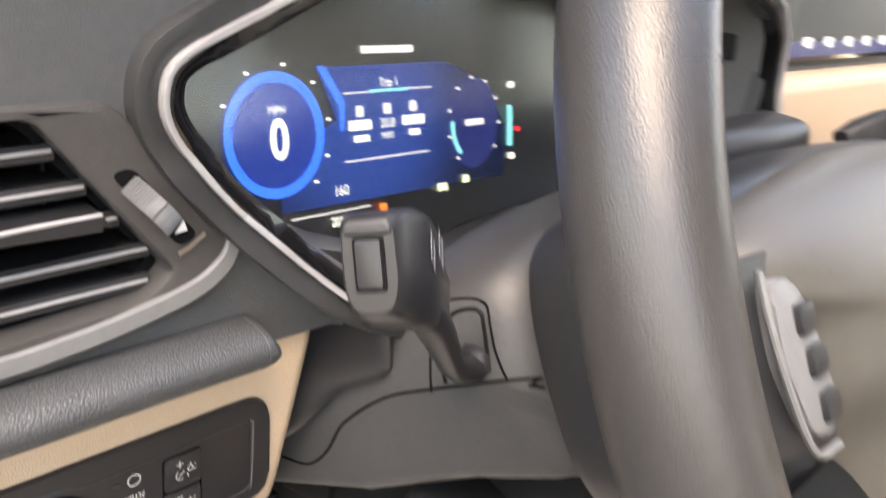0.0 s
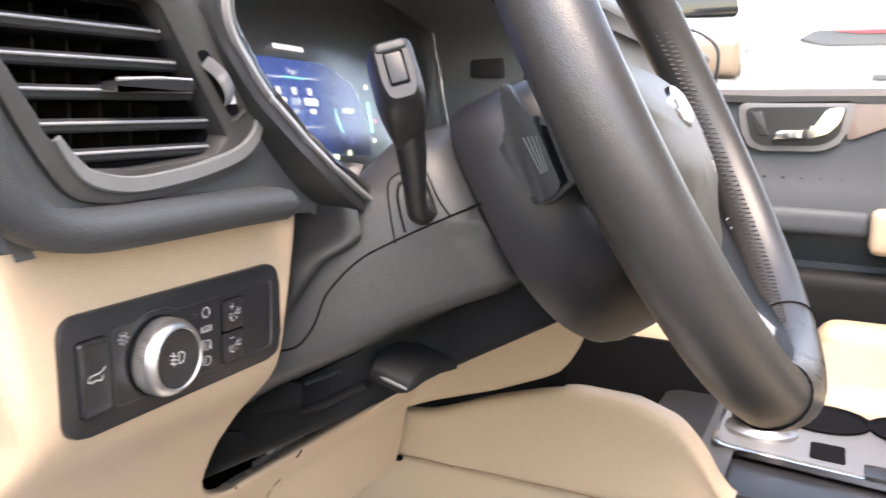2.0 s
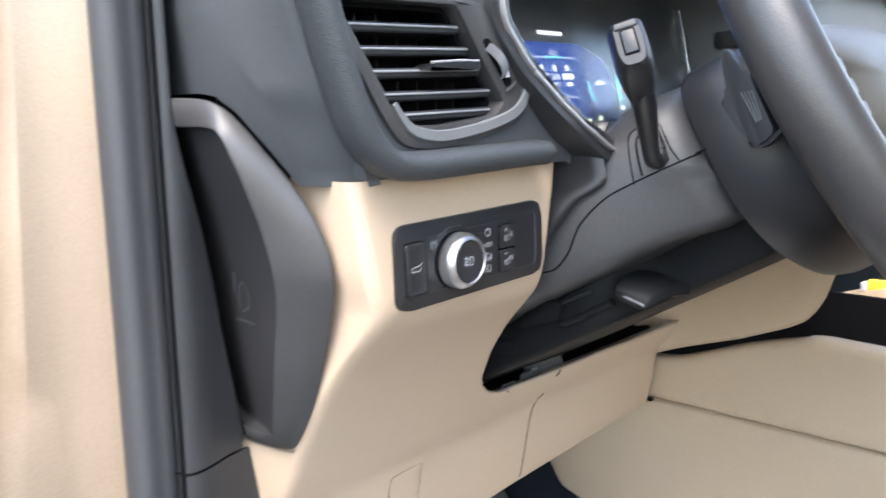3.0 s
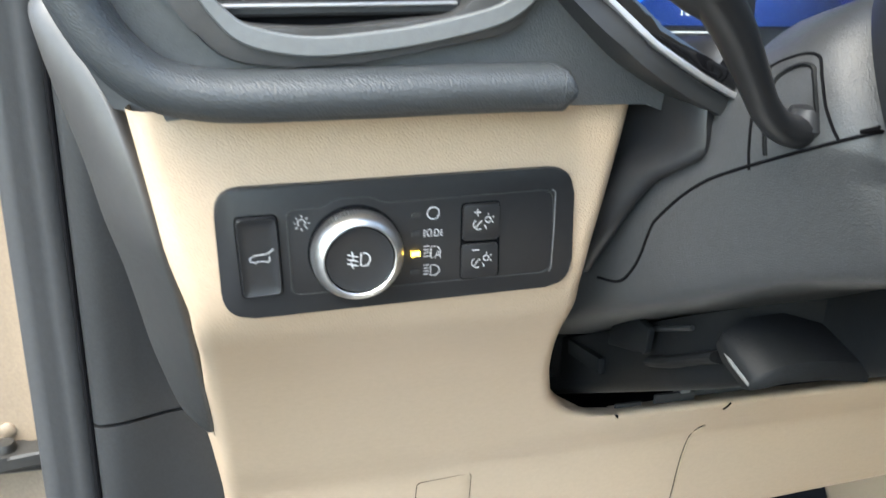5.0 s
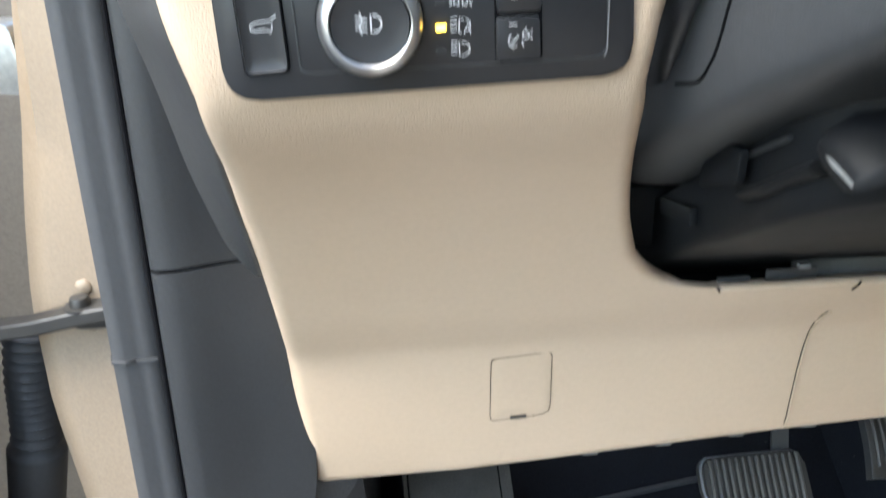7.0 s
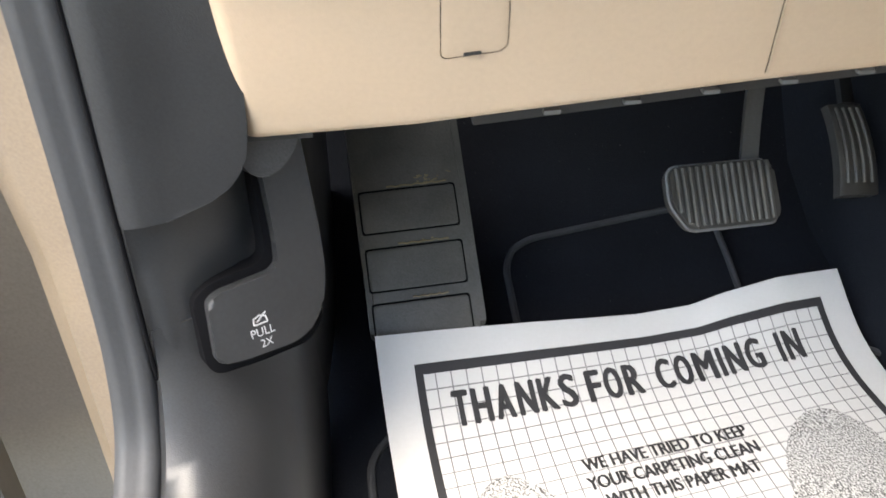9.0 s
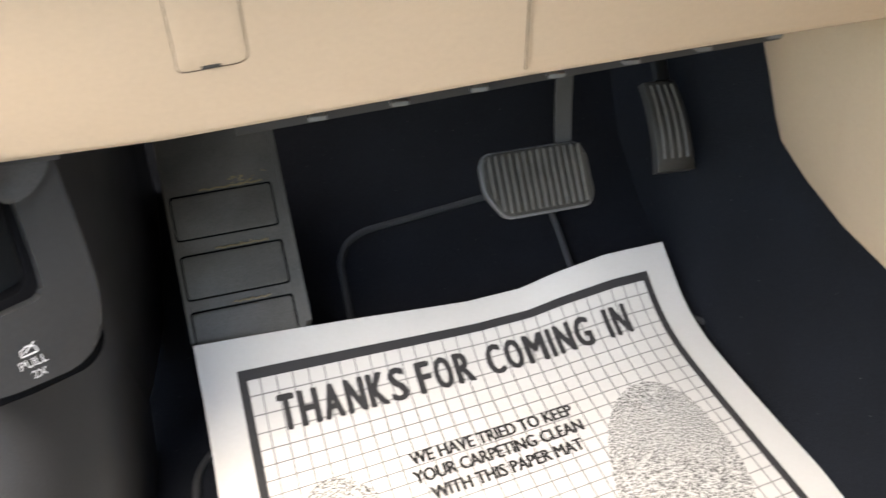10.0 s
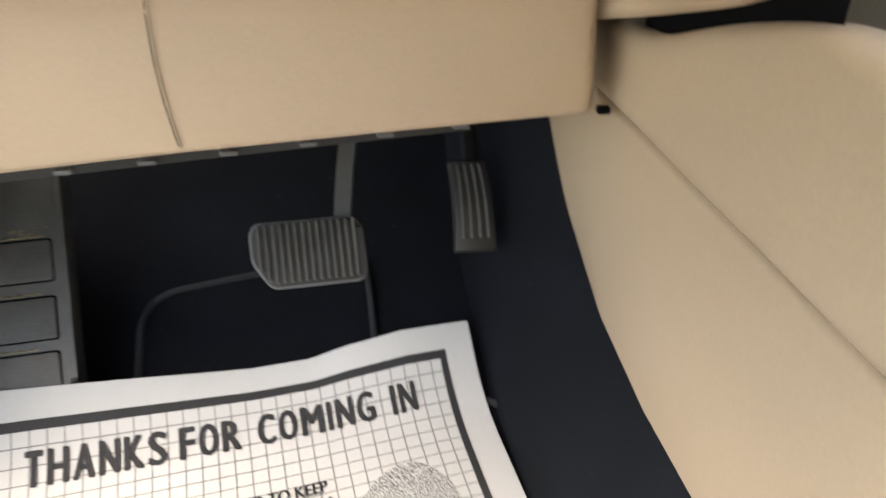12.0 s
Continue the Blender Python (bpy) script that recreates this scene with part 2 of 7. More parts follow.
def lathe(profile, place, n=48, squash=1.0):
    """Turned round the third axis of place: profile of (radius, height)."""
    rows = [[place @ Vector((r * math.cos(2 * math.pi * k / n), squash * r * math.sin(2 * math.pi * k / n), h)) for k in range(n)] for r, h in profile]
    return grid_mesh(rows, close_u=True, cap=True)


def sweep(path, section, closed=False, up=(0, 0, 1), scales=None, caps=True):
    """A section of (side, up) points carried along a path."""
    n = len(path)
    rows = []
    for i, p in enumerate(path):
        a = path[(i - 1) % n] if closed or i else path[i]
        b = path[(i + 1) % n] if closed or i + 1 < n else path[i]
        t = (Vector(b) - Vector(a)).normalized()
        side = t.cross(Vector(up)).normalized()
        top = side.cross(t)
        s = scales[i] if scales else 1.0
        rows.append([Vector(p) + side * q[0] * s + top * q[1] * s for q in section])
    return grid_mesh(rows, close_u=True, close_v=closed, cap=caps and not closed)


def circle(r, n=12, squash=1.0):
    return [(r * math.cos(2 * math.pi * k / n), squash * r * math.sin(2 * math.pi * k / n)) for k in range(n)]


def join(*bms):
    out = bmesh.new()
    for b in bms:
        me = bpy.data.meshes.new("tmp")
        b.to_mesh(me)
        b.free()
        out.from_mesh(me)
        bpy.data.meshes.remove(me)
    return out


def strokes(lines, width, place, lift=0.0):
    """Flat printed lines; each line is a list of (x, y)."""
    bm = bmesh.new()
    for line in lines:
        pts = [Vector((*p, 0)) for p in line]
        prev = None
        for i, p in enumerate(pts):
            a, b = pts[max(i - 1, 0)], pts[min(i + 1, len(pts) - 1)]
            t = (b - a).normalized()
            s = Vector((-t.y, t.x, 0)) * width / 2
            pair = (bm.verts.new(place @ (p + s + Vector((0, 0, lift)))), bm.verts.new(place @ (p - s + Vector((0, 0, lift)))))
            if prev:
                bm.faces.new((prev[0], pair[0], pair[1], prev[1]))
            prev = pair
    return bm


def arc(cx, cy, r, a0, a1, n=14, sx=1.0):
    return [(cx + sx * r * math.cos(radians(a0 + (a1 - a0) * k / n)), cy + r * math.sin(radians(a0 + (a1 - a0) * k / n))) for k in range(n + 1)]


def text_mesh(words, size, squeeze=1.0, bold=0.0, align="CENTER"):
    cu = bpy.data.curves.new("words", "FONT")
    cu.body, cu.size, cu.align_x, cu.align_y = words, size, align, "CENTER"
    cu.offset = bold
    cu.resolution_u = 3
    ob = bpy.data.objects.new("words", cu)
    me = bpy.data.meshes.new_from_object(ob)
    bm = bmesh.new()
    bm.from_mesh(me)
    bmesh.ops.scale(bm, vec=(squeeze, 1, 1), verts=bm.verts[:])
    bpy.data.objects.remove(ob)
    bpy.data.meshes.remove(me)
    return bm


def placed(bm, m):
    bmesh.ops.transform(bm, matrix=m, verts=bm.verts[:])
    return bm


# ---- ground and body shell ----
ground = part("ground", grid_mesh([[(x, y, -0.36) for x in (-60, -3, 3, 60)] for y in (-60, -3, 3, 60)]), ASPHALT)
tagged(ground, "grey asphalt lot surface beneath the car", "ground", kind="structure")

# Cabin floor and toe board as one carpeted sheet.
FLOOR_Y = [(-0.9, -0.008), (0.40, -0.008), (0.45, -0.004), (0.50, 0.008), (0.54, 0.026), (0.60, 0.046), (0.66, 0.085), (0.75, 0.22), (0.82, 0.42), (0.84, 0.62)]


def floor_z(x, y):
    z = interp(y, FLOOR_Y)
    side = max(0.0, (x - 0.545) / 0.05)
    return z + 0.06 * side * side if x < 0.6 else z + 0.06


_rows = []
for y in [-0.9, -0.5, -0.2, 0.0] + [0.1 + 0.02 * k for k in range(38)]:
    _rows.append([(x, y, floor_z(x, y) + 0.0015 * noise.noise((x * 30, y * 30, 0))) for x in [0.0 + 0.02 * k for k in range(31)] + [0.63, 0.66]])
carpet = part("floor", thicken(grid_mesh(_rows), 0.004), CARPET)
tagged(carpet, "navy black carpet of the driver's footwell and toe board", "carpet", kind="structure")

# Carpet that runs up the tunnel below the console side panel.
_edge = [(-0.9, 0.575, 0.133), (0.10, 0.572, 0.133), (0.30, 0.575, 0.134), (0.40, 0.585, 0.131), (0.46, 0.595, 0.133), (0.51, 0.602, 0.142), (0.56, 0.600, 0.225), (0.60, 0.603, 0.30), (0.80, 0.605, 0.42)]
_rows = []
for k in range(220):
    y = -0.9 + 1.7 * k / 219
    ex = interp(y, [(e[0], e[1]) for e in _edge])
    ez = interp(y, [(e[0], e[2]) for e in _edge])
    z0 = floor_z(0.53, y) - 0.004
    _rows.append([(0.525 + (ex + 0.006 - 0.525) * (1 - math.cos(t * math.pi / 2)) ** 0.9, y, z0 + (ez + 0.03 - z0) * t ** 1.25) for t in [j / 12 for j in range(13)]])
tunnel = part("tunnel_carpet", grid_mesh(_rows), CARPET)
tagged(tunnel, "dark carpet with lint running up the centre tunnel", "carpet", kind="structure")

# Shell that closes the car and blocks light, mostly unseen: roof, tail, far side below the window and its pillars.
shell = thing("car_shell", "roof, pillars and tail of the car, mostly unseen light blockers", "car body", kind="structure")
# Unseen roof; its front edge is placed to let in windscreen light.
part("roof", box(0.7, -1.09, 1.20, 1.5, 1.42, 0.03, 0.01), HEADLINER, shell)
part("tail_panel", box(0.7, -1.95, 0.38, 1.5, 0.04, 1.1, 0.01), HEADLINER, shell)
part("rear_floor", box(0.7, -0.95, -0.05, 1.5, 2.0, 0.03, 0.005), CARPET, shell)
part("passenger_footwell", box(1.12, 0.35, -0.04, 0.62, 1.0, 0.03, 0.005), CARPET, shell)
part("rear_side", box(1.47, -1.3, 0.3, 0.04, 1.3, 0.8, 0.01), HEADLINER, shell)
# Firewall is near black for the shade beyond the pedals.
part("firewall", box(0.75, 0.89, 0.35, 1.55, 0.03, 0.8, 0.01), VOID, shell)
part("roof_rail", box(1.42, -0.6, 1.145, 0.08, 1.9, 0.08, 0.02), HEADLINER, shell)
part("centre_pillar", box(1.44, -0.62, 0.88, 0.07, 0.14, 0.55, 0.02), HEADLINER, shell)
# Unseen near side, added to keep daylight off the cabin.
part("near_rear_door", box(-0.06, -1.35, 0.28, 0.05, 1.15, 0.80, 0.02), HEADLINER, shell)
part("near_centre_pillar", box(-0.02, -0.72, 0.75, 0.09, 0.16, 0.75, 0.02), HEADLINER, shell)
part("near_roof_rail", box(0.02, -0.6, 1.145, 0.08, 1.9, 0.08, 0.02), HEADLINER, shell)
_p = smooth_path([(1.42, 0.22, 1.14), (1.43, 0.50, 0.90), (1.44, 0.72, 0.68)], 6)
part("windscreen_pillar", sweep(_p, circle(0.036, 12, 0.7)), HEADLINER, shell)

# ---- hinge pillar in body colour, door seal, open door ----
pillar = thing("hinge_pillar", "gold painted front door pillar with creases and sealant", "car body", (-0.07, 0.4, 0.2), kind="structure")


def pillar_row(z):
    left = interp(z, [(-0.3, -0.080), (0.206, -0.0900), (0.25, -0.0945), (0.325, -0.1025), (0.39, -0.1020), (0.44, -0.0955), (0.49, -0.0870), (0.56, -0.0790), (0.65, -0.068), (0.75, -0.060), (1.1, -0.05)])
    pts = [(-0.030, 0.372), (-0.042, 0.380), (-0.052, 0.388), (-0.060, 0.3915), (left * 0.45 - 0.036, 0.3935), (left + 0.012, 0.396), (left + 0.003, 0.401), (left - 0.001, 0.412), (left - 0.004, 0.43), (left - 0.002, 0.47), (left + 0.004, 0.56), (left + 0.02, 0.62)]
    return [(x + 0.07, y - 0.4, z - 0.2) for x, y in pts]


part("pillar_panel", grid_mesh([pillar_row(-0.3 + 1.4 * k / 80) for k in range(81)]), PAINT, pillar, sharp=60)
for dz in (0.200, 0.178):
    part("dimple", lathe([(0.0, 0.0010), (0.0028, 0.0008), (0.0042, 0.0), (0.0046, -0.001)], Matrix.Translation((0.003, -0.009, dz)) @ Matrix.Rotation(radians(90), 4, "X"), 18), PAINT, pillar)

seal = thing("door_seal", "black rubber door seal running down the opening", "seal", (-0.03, 0.35, 0.1), kind="structure")
_line = [(0.0, 0.0, 1.0), (0.0, 0.0, 0.7), (0.0, 0.0, 0.4), (0.0, 0.0, 0.15), (-0.001, -0.006, 0.06), (-0.003, -0.03, 0.012), (-0.004, -0.09, -0.006), (-0.004, -0.3, -0.012), (-0.004, -1.0, -0.012)]
_sec = [(-0.013, 0.004), (-0.011, 0.010), (-0.004, 0.012), (0.000, 0.009), (0.004, 0.010), (0.010, 0.009), (0.0125, 0.004), (0.012, -0.004), (0.008, -0.012), (-0.009, -0.012), (-0.013, -0.004)]
_path = smooth_path(_line, 10)


def seal_sweep(path, section):
    rows = []
    for i, p in enumerate(path):
        t = (path[min(i + 1, len(path) - 1)] - path[max(i - 1, 0)]).normalized()
        side = Vector((1, 0, 0))
        top = t.cross(side).normalized()
        if top.y > 0 or (abs(top.y) < 0.5 and top.z < 0):
            top = -top
        rows.append([p + side * q[0] + top * q[1] for q in section])
    return grid_mesh(rows, close_u=True, cap=True)


part("rubber_bulb", seal_sweep(_path, _sec), RUBBER, seal, sharp=75)
part("joint_ring", seal_sweep([Vector((0, -0.0005, 0.2815)), Vector((0, -0.0005, 0.283))], [(q[0] * 1.03, q[1] * 1.05) for q in _sec]), RUBBER, seal)

part("gap_line", sweep([Vector((-0.0172, 0.3384, z)) - Vector((-0.03, 0.35, 0.1)) for z in (0.16, 0.30, 0.50, 0.80)], circle(0.0013, 8), up=(0, 1, 0)), VOID, seal, "dark gap between seal and trim")

# Check strap from the pillar to the open door.
strap = thing("door_check_strap", "greasy black steel door check strap with bolt", "door hardware", (-0.067, 0.386, 0.388))
_p = smooth_path([(0.026, -0.004, 0.004), (0.0, -0.004, 0.001), (-0.03, 0.0, -0.006), (-0.06, 0.012, -0.013), (-0.10, 0.03, -0.02)], 6)
part("arm", sweep(_p, [(-0.007, 0.003), (-0.006, 0.0042), (0.006, 0.0042), (0.007, 0.003), (0.007, -0.003), (0.006, -0.0042), (-0.006, -0.0042), (-0.007, -0.003)], up=(0, 0, 1)), GREASY, strap, "greasy black strap arm")
part("slot", box(-0.022, -0.003, -0.0015, 0.007, 0.004, 0.002, 0.0005), VOID, strap)
part("bracket", box(0.008, 0.002, -0.001, 0.026, 0.018, 0.013, 0.004, seg=3), GREASY, strap)
part("bracket_lip", lathe([(0.004, 0.004), (0.0075, 0.003), (0.009, -0.002), (0.009, -0.008)], Matrix.Translation((0.022, -0.004, 0.001)) @ Matrix.Rotation(radians(90), 4, "X"), 20), SATIN, strap)
_b = part("bolt", lathe([(0.0, 0.0048), (0.0045, 0.0045), (0.0055, 0.002), (0.0055, 0.0), (0.0085, -0.0002), (0.0085, -0.0015)], Matrix.Translation((0.0, -0.003, 0.006)), 12), GREASY, strap, "greasy bolt head with washer")

# Wiring boot between pillar and door.
boot = thing("wiring_boot", "ribbed black rubber wiring boot beside the hinge pillar", "rubber boot", (-0.134, 0.445, 0.268))
_p = smooth_path([(0.012, 0.0, 0.085), (0.006, 0.0, 0.05), (0.003, 0.0, 0.02), (-0.004, 0.0, -0.02), (-0.012, 0.0, -0.06)], 16)
_scale = [(1.0 + 0.13 * math.sin(k * 2.1)) if k < 40 else 1.25 - 0.004 * (k - 40) for k in range(len(_p))]
part("bellows", sweep(_p, circle(0.0145, 20), up=(0, 1, 0), scales=_scale), RUBBER, boot, sharp=70)
part("cuff", sweep(smooth_path([(-0.010, 0, -0.05), (-0.014, 0.0, -0.075), (-0.02, 0.0, -0.10)], 5), circle(0.021, 20), up=(0, 1, 0)), SATIN, boot)
cables = thing("fender_cable", "grey cables and lines behind the boot", "cable", (-0.10, 0.47, 0.1))
for k in range(3):
    part("cable", sweep(smooth_path([(0.004 + 0.006 * k, 0.01 * k, 0.16), (0.012 + 0.005 * k, 0.005 * k, 0.08), (0.014 + 0.006 * k, 0.0, 0.0), (0.018 + 0.006 * k, 0, -0.2)], 6), circle(0.0028, 8), up=(0, 1, 0)), GREYPL, cables)

# Inner fender and upper hinge behind the pillar.
fender = thing("inner_fender", "dusty grey inner fender panel behind the hinge pillar", "car body", (-0.2, 0.56, 0.2), kind="structure")
part("panel", grid_mesh([[(-0.10 + 0.2 * u, 0.02 * math.sin(3 * u + z), z) for u in (1.0, 0.6, 0.2, -0.3, -0.8, -1.5)] for z in (-0.56, -0.3, 0.0, 0.2, 0.4, 0.7)]), DULLPAINT, fender)
for x, z in ((0.05, 0.12), (0.065, 0.215)):
    part("rivet", lathe([(0.0, 0.003), (0.004, 0.002), (0.005, 0.0)], Matrix.Translation((x, -0.022, z)) @ Matrix.Rotation(radians(90), 4, "X"), 12), DULLPAINT, fender)
door = thing("open_front_door", "open gold front door swung out from its hinge", "car door", (-0.16, 0.47, 0.15))
_turn = Matrix.Rotation(radians(-68), 4, "Z")
part("outer_skin", placed(box(0.02, -0.52, 0.18, 0.02, 1.0, 0.80, 0.008), _turn), PAINT, door)
part("inner_trim", placed(box(0.065, -0.53, 0.14, 0.05, 0.92, 0.62, 0.015), _turn), CLOTH, door, "charcoal door trim")
part("front_edge", placed(box(0.05, -0.022, 0.10, 0.09, 0.008, 0.6, 0.003), _turn), DULLPAINT, door)
part("hinge_leaf", prism(round_poly([(-0.045, 0.022), (0.024, 0.020), (0.028, -0.016), (0.0, -0.014), (-0.012, 0.002), (-0.045, 0.005)], 0.004), Matrix.Translation((0.045, -0.046, 0.362)) @ Matrix.Rotation(radians(90), 4, "X"), 0.03, 0.002), STEEL, door, "pale worn hinge leaf")
part("hinge_pin", lathe([(0.004, 0.03), (0.006, 0.028), (0.006, -0.028), (0.004, -0.03)], Matrix.Translation((0.015, -0.032, 0.362)), 14), STEEL, door)

# ---- trim down the pillar, kick panel, sill ----
trim = thing("pillar_trim", "charcoal plastic trim at the foot of the windscreen pillar", "trim", (-0.01, 0.35, 0.43), kind="structure")


TRIM = [(-0.0185, 0.352), (-0.0180, 0.3425), (-0.0165, 0.3385), (-0.013, 0.3350), (-0.004, 0.3355), (0.006, 0.3390), (0.016, 0.3430), (0.028, 0.3455), (0.060, 0.3520)]


TRIM_END = [(0.43, 0.027), (0.47, 0.0215), (0.49, 0.0178), (0.53, 0.0118), (0.55, 0.0078), (0.571, 0.0032), (0.60, -0.0050), (0.63, -0.0110), (0.9, -0.0125)]


def trim_rows(z0, z1, ends, n=24):
    """The trim's section, cut off at the x that ends gives for each height."""
    rows = []
    for k in range(n + 1):
        z = z0 + (z1 - z0) * k / n
        end = interp(z, ends)
        pts = []
        for x, y in TRIM:
            if x > end and x > -0.014:
                x = max(end, -0.0145)
                y = interp(x, TRIM[3:])
            pts.append((x, y))
        rows.append([(x + 0.01, y - 0.35, z - 0.43) for x, y in pts])
    return rows


part("upper_trim", thicken(grid_mesh(trim_rows(0.4305, 0.80, TRIM_END)), 0.003), TRIMPL, trim, sharp=50)
part("trim_backing", grid_mesh([[(x, y + 0.05, z) for x, y, z in r[3:]] + [] for r in trim_rows(0.415, 0.80, [(0.4, 0.058), (0.9, 0.058)])]), PLASTIC, trim)
part("joint_backing", grid_mesh([[(x, y + 0.004, z) for x, y, z in r] for r in trim_rows(0.42, 0.438, [(0.4, 0.026), (0.5, 0.020)])]), VOID, trim)
part("inner_flange", box(0.060, 0.018, -0.075, 0.06, 0.004, 0.14, 0.001), PLASTIC, trim)
part("trim_return", grid_mesh([[Vector((interp(z, TRIM_END) + 0.01 + dx, -0.011 + dy, z - 0.43)) for dx, dy in ((-0.002, 0.0), (0.001, 0.012), (0.012, 0.07))] for z in [0.436 + 0.012 * k for k in range(30)]]), PLASTIC, trim)
part("lower_trim", thicken(grid_mesh(trim_rows(0.258, 0.4285, [(0.2585, 0.006), (0.2605, 0.018), (0.2640, 0.028), (0.2690, 0.0365), (0.2760, 0.0430), (0.2850, 0.0475), (0.30, 0.050), (0.36, 0.052), (0.43, 0.048)], 60)), 0.003), TRIMPL, trim, sharp=50)

kick = thing("kick_panel", "black plastic kick panel below the trim", "trim", (0.02, 0.36, 0.15), kind="structure")
_rows = []
for k in range(16):
    z = 0.03 + 0.235 * k / 15
    bulge = 0.006 * math.sin(math.pi * k / 15)
    pts = [(-0.0195, 0.356), (-0.019, 0.345), (-0.016, 0.342), (-0.004, 0.347 - bulge), (0.012, 0.357 - bulge), (0.030, 0.372 - bulge), (0.048, 0.392), (0.062, 0.43), (0.070, 0.48), (0.078, 0.56), (0.08, 0.66)]
    _rows.append([(x - 0.02, y - 0.36, z - 0.15) for x, y in pts])
part("panel", thicken(grid_mesh(_rows), 0.003), SILLPL, kick, sharp=50)
part("upper_return", thicken(grid_mesh([[(x - 0.02, y - 0.36, z - 0.15) for x, y in ((0.010, 0.362), (0.030, 0.374), (0.049, 0.393), (0.063, 0.431), (0.071, 0.481), (0.079, 0.561), (0.081, 0.66))] for z in (0.262, 0.28, 0.30, 0.345)]), 0.003), PLASTIC, kick, sharp=50)

sill = thing("sill_trim", "black plastic sill trim along the door opening", "trim", (0.02, 0.0, 0.06), kind="structure")
SILL = [(-0.020, 0.060, 0.352), (-0.0195, 0.100, 0.346), (-0.015, 0.106, 0.341), (0.004, 0.108, 0.345), (0.024, 0.104, 0.362), (0.040, 0.094, 0.380), (0.054, 0.070, 0.408), (0.063, 0.035, 0.438), (0.067, -0.02, 0.47)]
_rows = []
for k in range(16):
    t = k / 16
    _rows.append([(x - 0.02, -0.9 + (yk - 0.085 + 0.9) * t, z - 0.06) for x, z, yk in SILL])
for k in range(13):
    a = radians(90 * k / 12)
    _rows.append([(x - 0.02, yk - 0.085 + 0.085 * math.sin(a), z + 0.085 * (1 - math.cos(a)) - 0.06) for x, z, yk in SILL])
part("sill_cover", thicken(grid_mesh(_rows), 0.003), SILLPL, sill, sharp=60)

# ---- hood release ----
lever = thing("hood_release_lever", "black plastic hood release lever with white icon", "lever", (0.036, 0.352, 0.172))
LEV = Matrix.Rotation(radians(26), 4, "Z") @ Matrix.Rotation(radians(90 - 14), 4, "X")
_out = round_poly([(-0.0225, 0.0329), (-0.0150, 0.0364), (0.0149, 0.0378), (0.0196, 0.0410), (0.0212, 0.0560), (0.0225, 0.108), (0.0470, 0.108), (0.0470, 0.0525), (0.0455, 0.0291), (0.0387, 0.0035), (0.0224, -0.0067), (-0.0100, -0.0056), (-0.0258, -0.0030)], [0.004, 0.004, 0.004, 0.004, 0.004, 0.002, 0.002, 0.008, 0.008, 0.012, 0.010, 0.004, 0.005], 4)
_gr = round_poly([(0.0400, 0.108), (0.0185, 0.108), (0.0172, 0.0560), (0.0155, 0.0430), (-0.0176, 0.0405), (-0.0285, 0.0350), (-0.0300, -0.0040), (-0.0256, -0.0115), (-0.0017, -0.0135), (0.0295, -0.0130), (0.0415, -0.0030), (0.0420, 0.04)], 0.007)
part("groove", prism(_gr, LEV @ Matrix.Translation((0, 0, 0.0045)), 0.014, 0.001), VOID, lever)
part("handle", prism(_out, LEV @ Matrix.Translation((0, 0, 0.012)), 0.024, 0.0028, 3), PLASTIC, lever)
part("keeper_lip", prism(round_poly([(0.006, 0.118), (0.0120, 0.0975), (0.0202, 0.0901), (0.0317, 0.0928), (0.0430, 0.1030), (0.046, 0.118)], [0.002, 0.006, 0.004, 0.006, 0.006, 0.002], 4), LEV @ Matrix.Translation((0, 0, 0.0175)), 0.016, 0.002), DUSTY, lever, "scuffed lip over the lever's neck")
_ic = LEV @ Matrix.Translation((0.0022, 0.0075, 0.0124)) @ Matrix.Rotation(radians(0), 4, "Z")
part("lettering", join(placed(text_mesh("PULL", 0.0072, 0.9), _ic @ Matrix.Translation((0, -0.0005, 0))), placed(text_mesh("2X", 0.0066, 0.9), _ic @ Matrix.Translation((0.001, -0.0075, 0)))), WHITE, lever)
part("icon", strokes([[(-0.004, 0.0045), (0.004, 0.0045)], [(-0.004, 0.0045), (-0.0035, 0.008), (0.0, 0.0095), (0.0035, 0.008), (0.004, 0.0045)], [(-0.002, 0.006), (0.004, 0.0105)]], 0.0009, _ic), WHITE, lever)


# ---- lower dashboard panel in tan ----
lower = thing("lower_dash_panel", "tan leatherette lower dashboard and knee panel", "dashboard", (0.1, 0.3, 0.3), kind="structure")
OFF = Vector((0.1, 0.3, 0.3))
PROFILE = [(0.6000, 0.2310), (0.590, 0.2295), (0.56, 0.2285), (0.533, 0.2285), (0.522, 0.2320), (0.510, 0.2430), (0.495, 0.2590), (0.470, 0.2800), (0.446, 0.2960), (0.425, 0.3090), (0.405, 0.3200), (0.392, 0.3285), (0.384, 0.3350), (0.376, 0.3385), (0.360, 0.3420), (0.331, 0.3475), (0.308, 0.3530), (0.300, 0.3560)]
LEFT = [(0.600, 0.0200), (0.574, 0.0248), (0.549, 0.0290), (0.529, 0.0348), (0.500, 0.0366), (0.470, 0.0368), (0.4435, 0.0385), (0.404, 0.0408), (0.362, 0.0420), (0.335, 0.0440), (0.300, 0.0464)]
RIGHT = [(0.600, 0.1910), (0.571, 0.1850), (0.545, 0.1795), (0.529, 0.1772), (0.510, 0.1805), (0.484, 0.1870), (0.461, 0.1935), (0.4405, 0.2013), (0.4305, 0.2095), (0.4230, 0.2190), (0.4180, 0.2300), (0.4155, 0.2465), (0.300, 0.2465)]
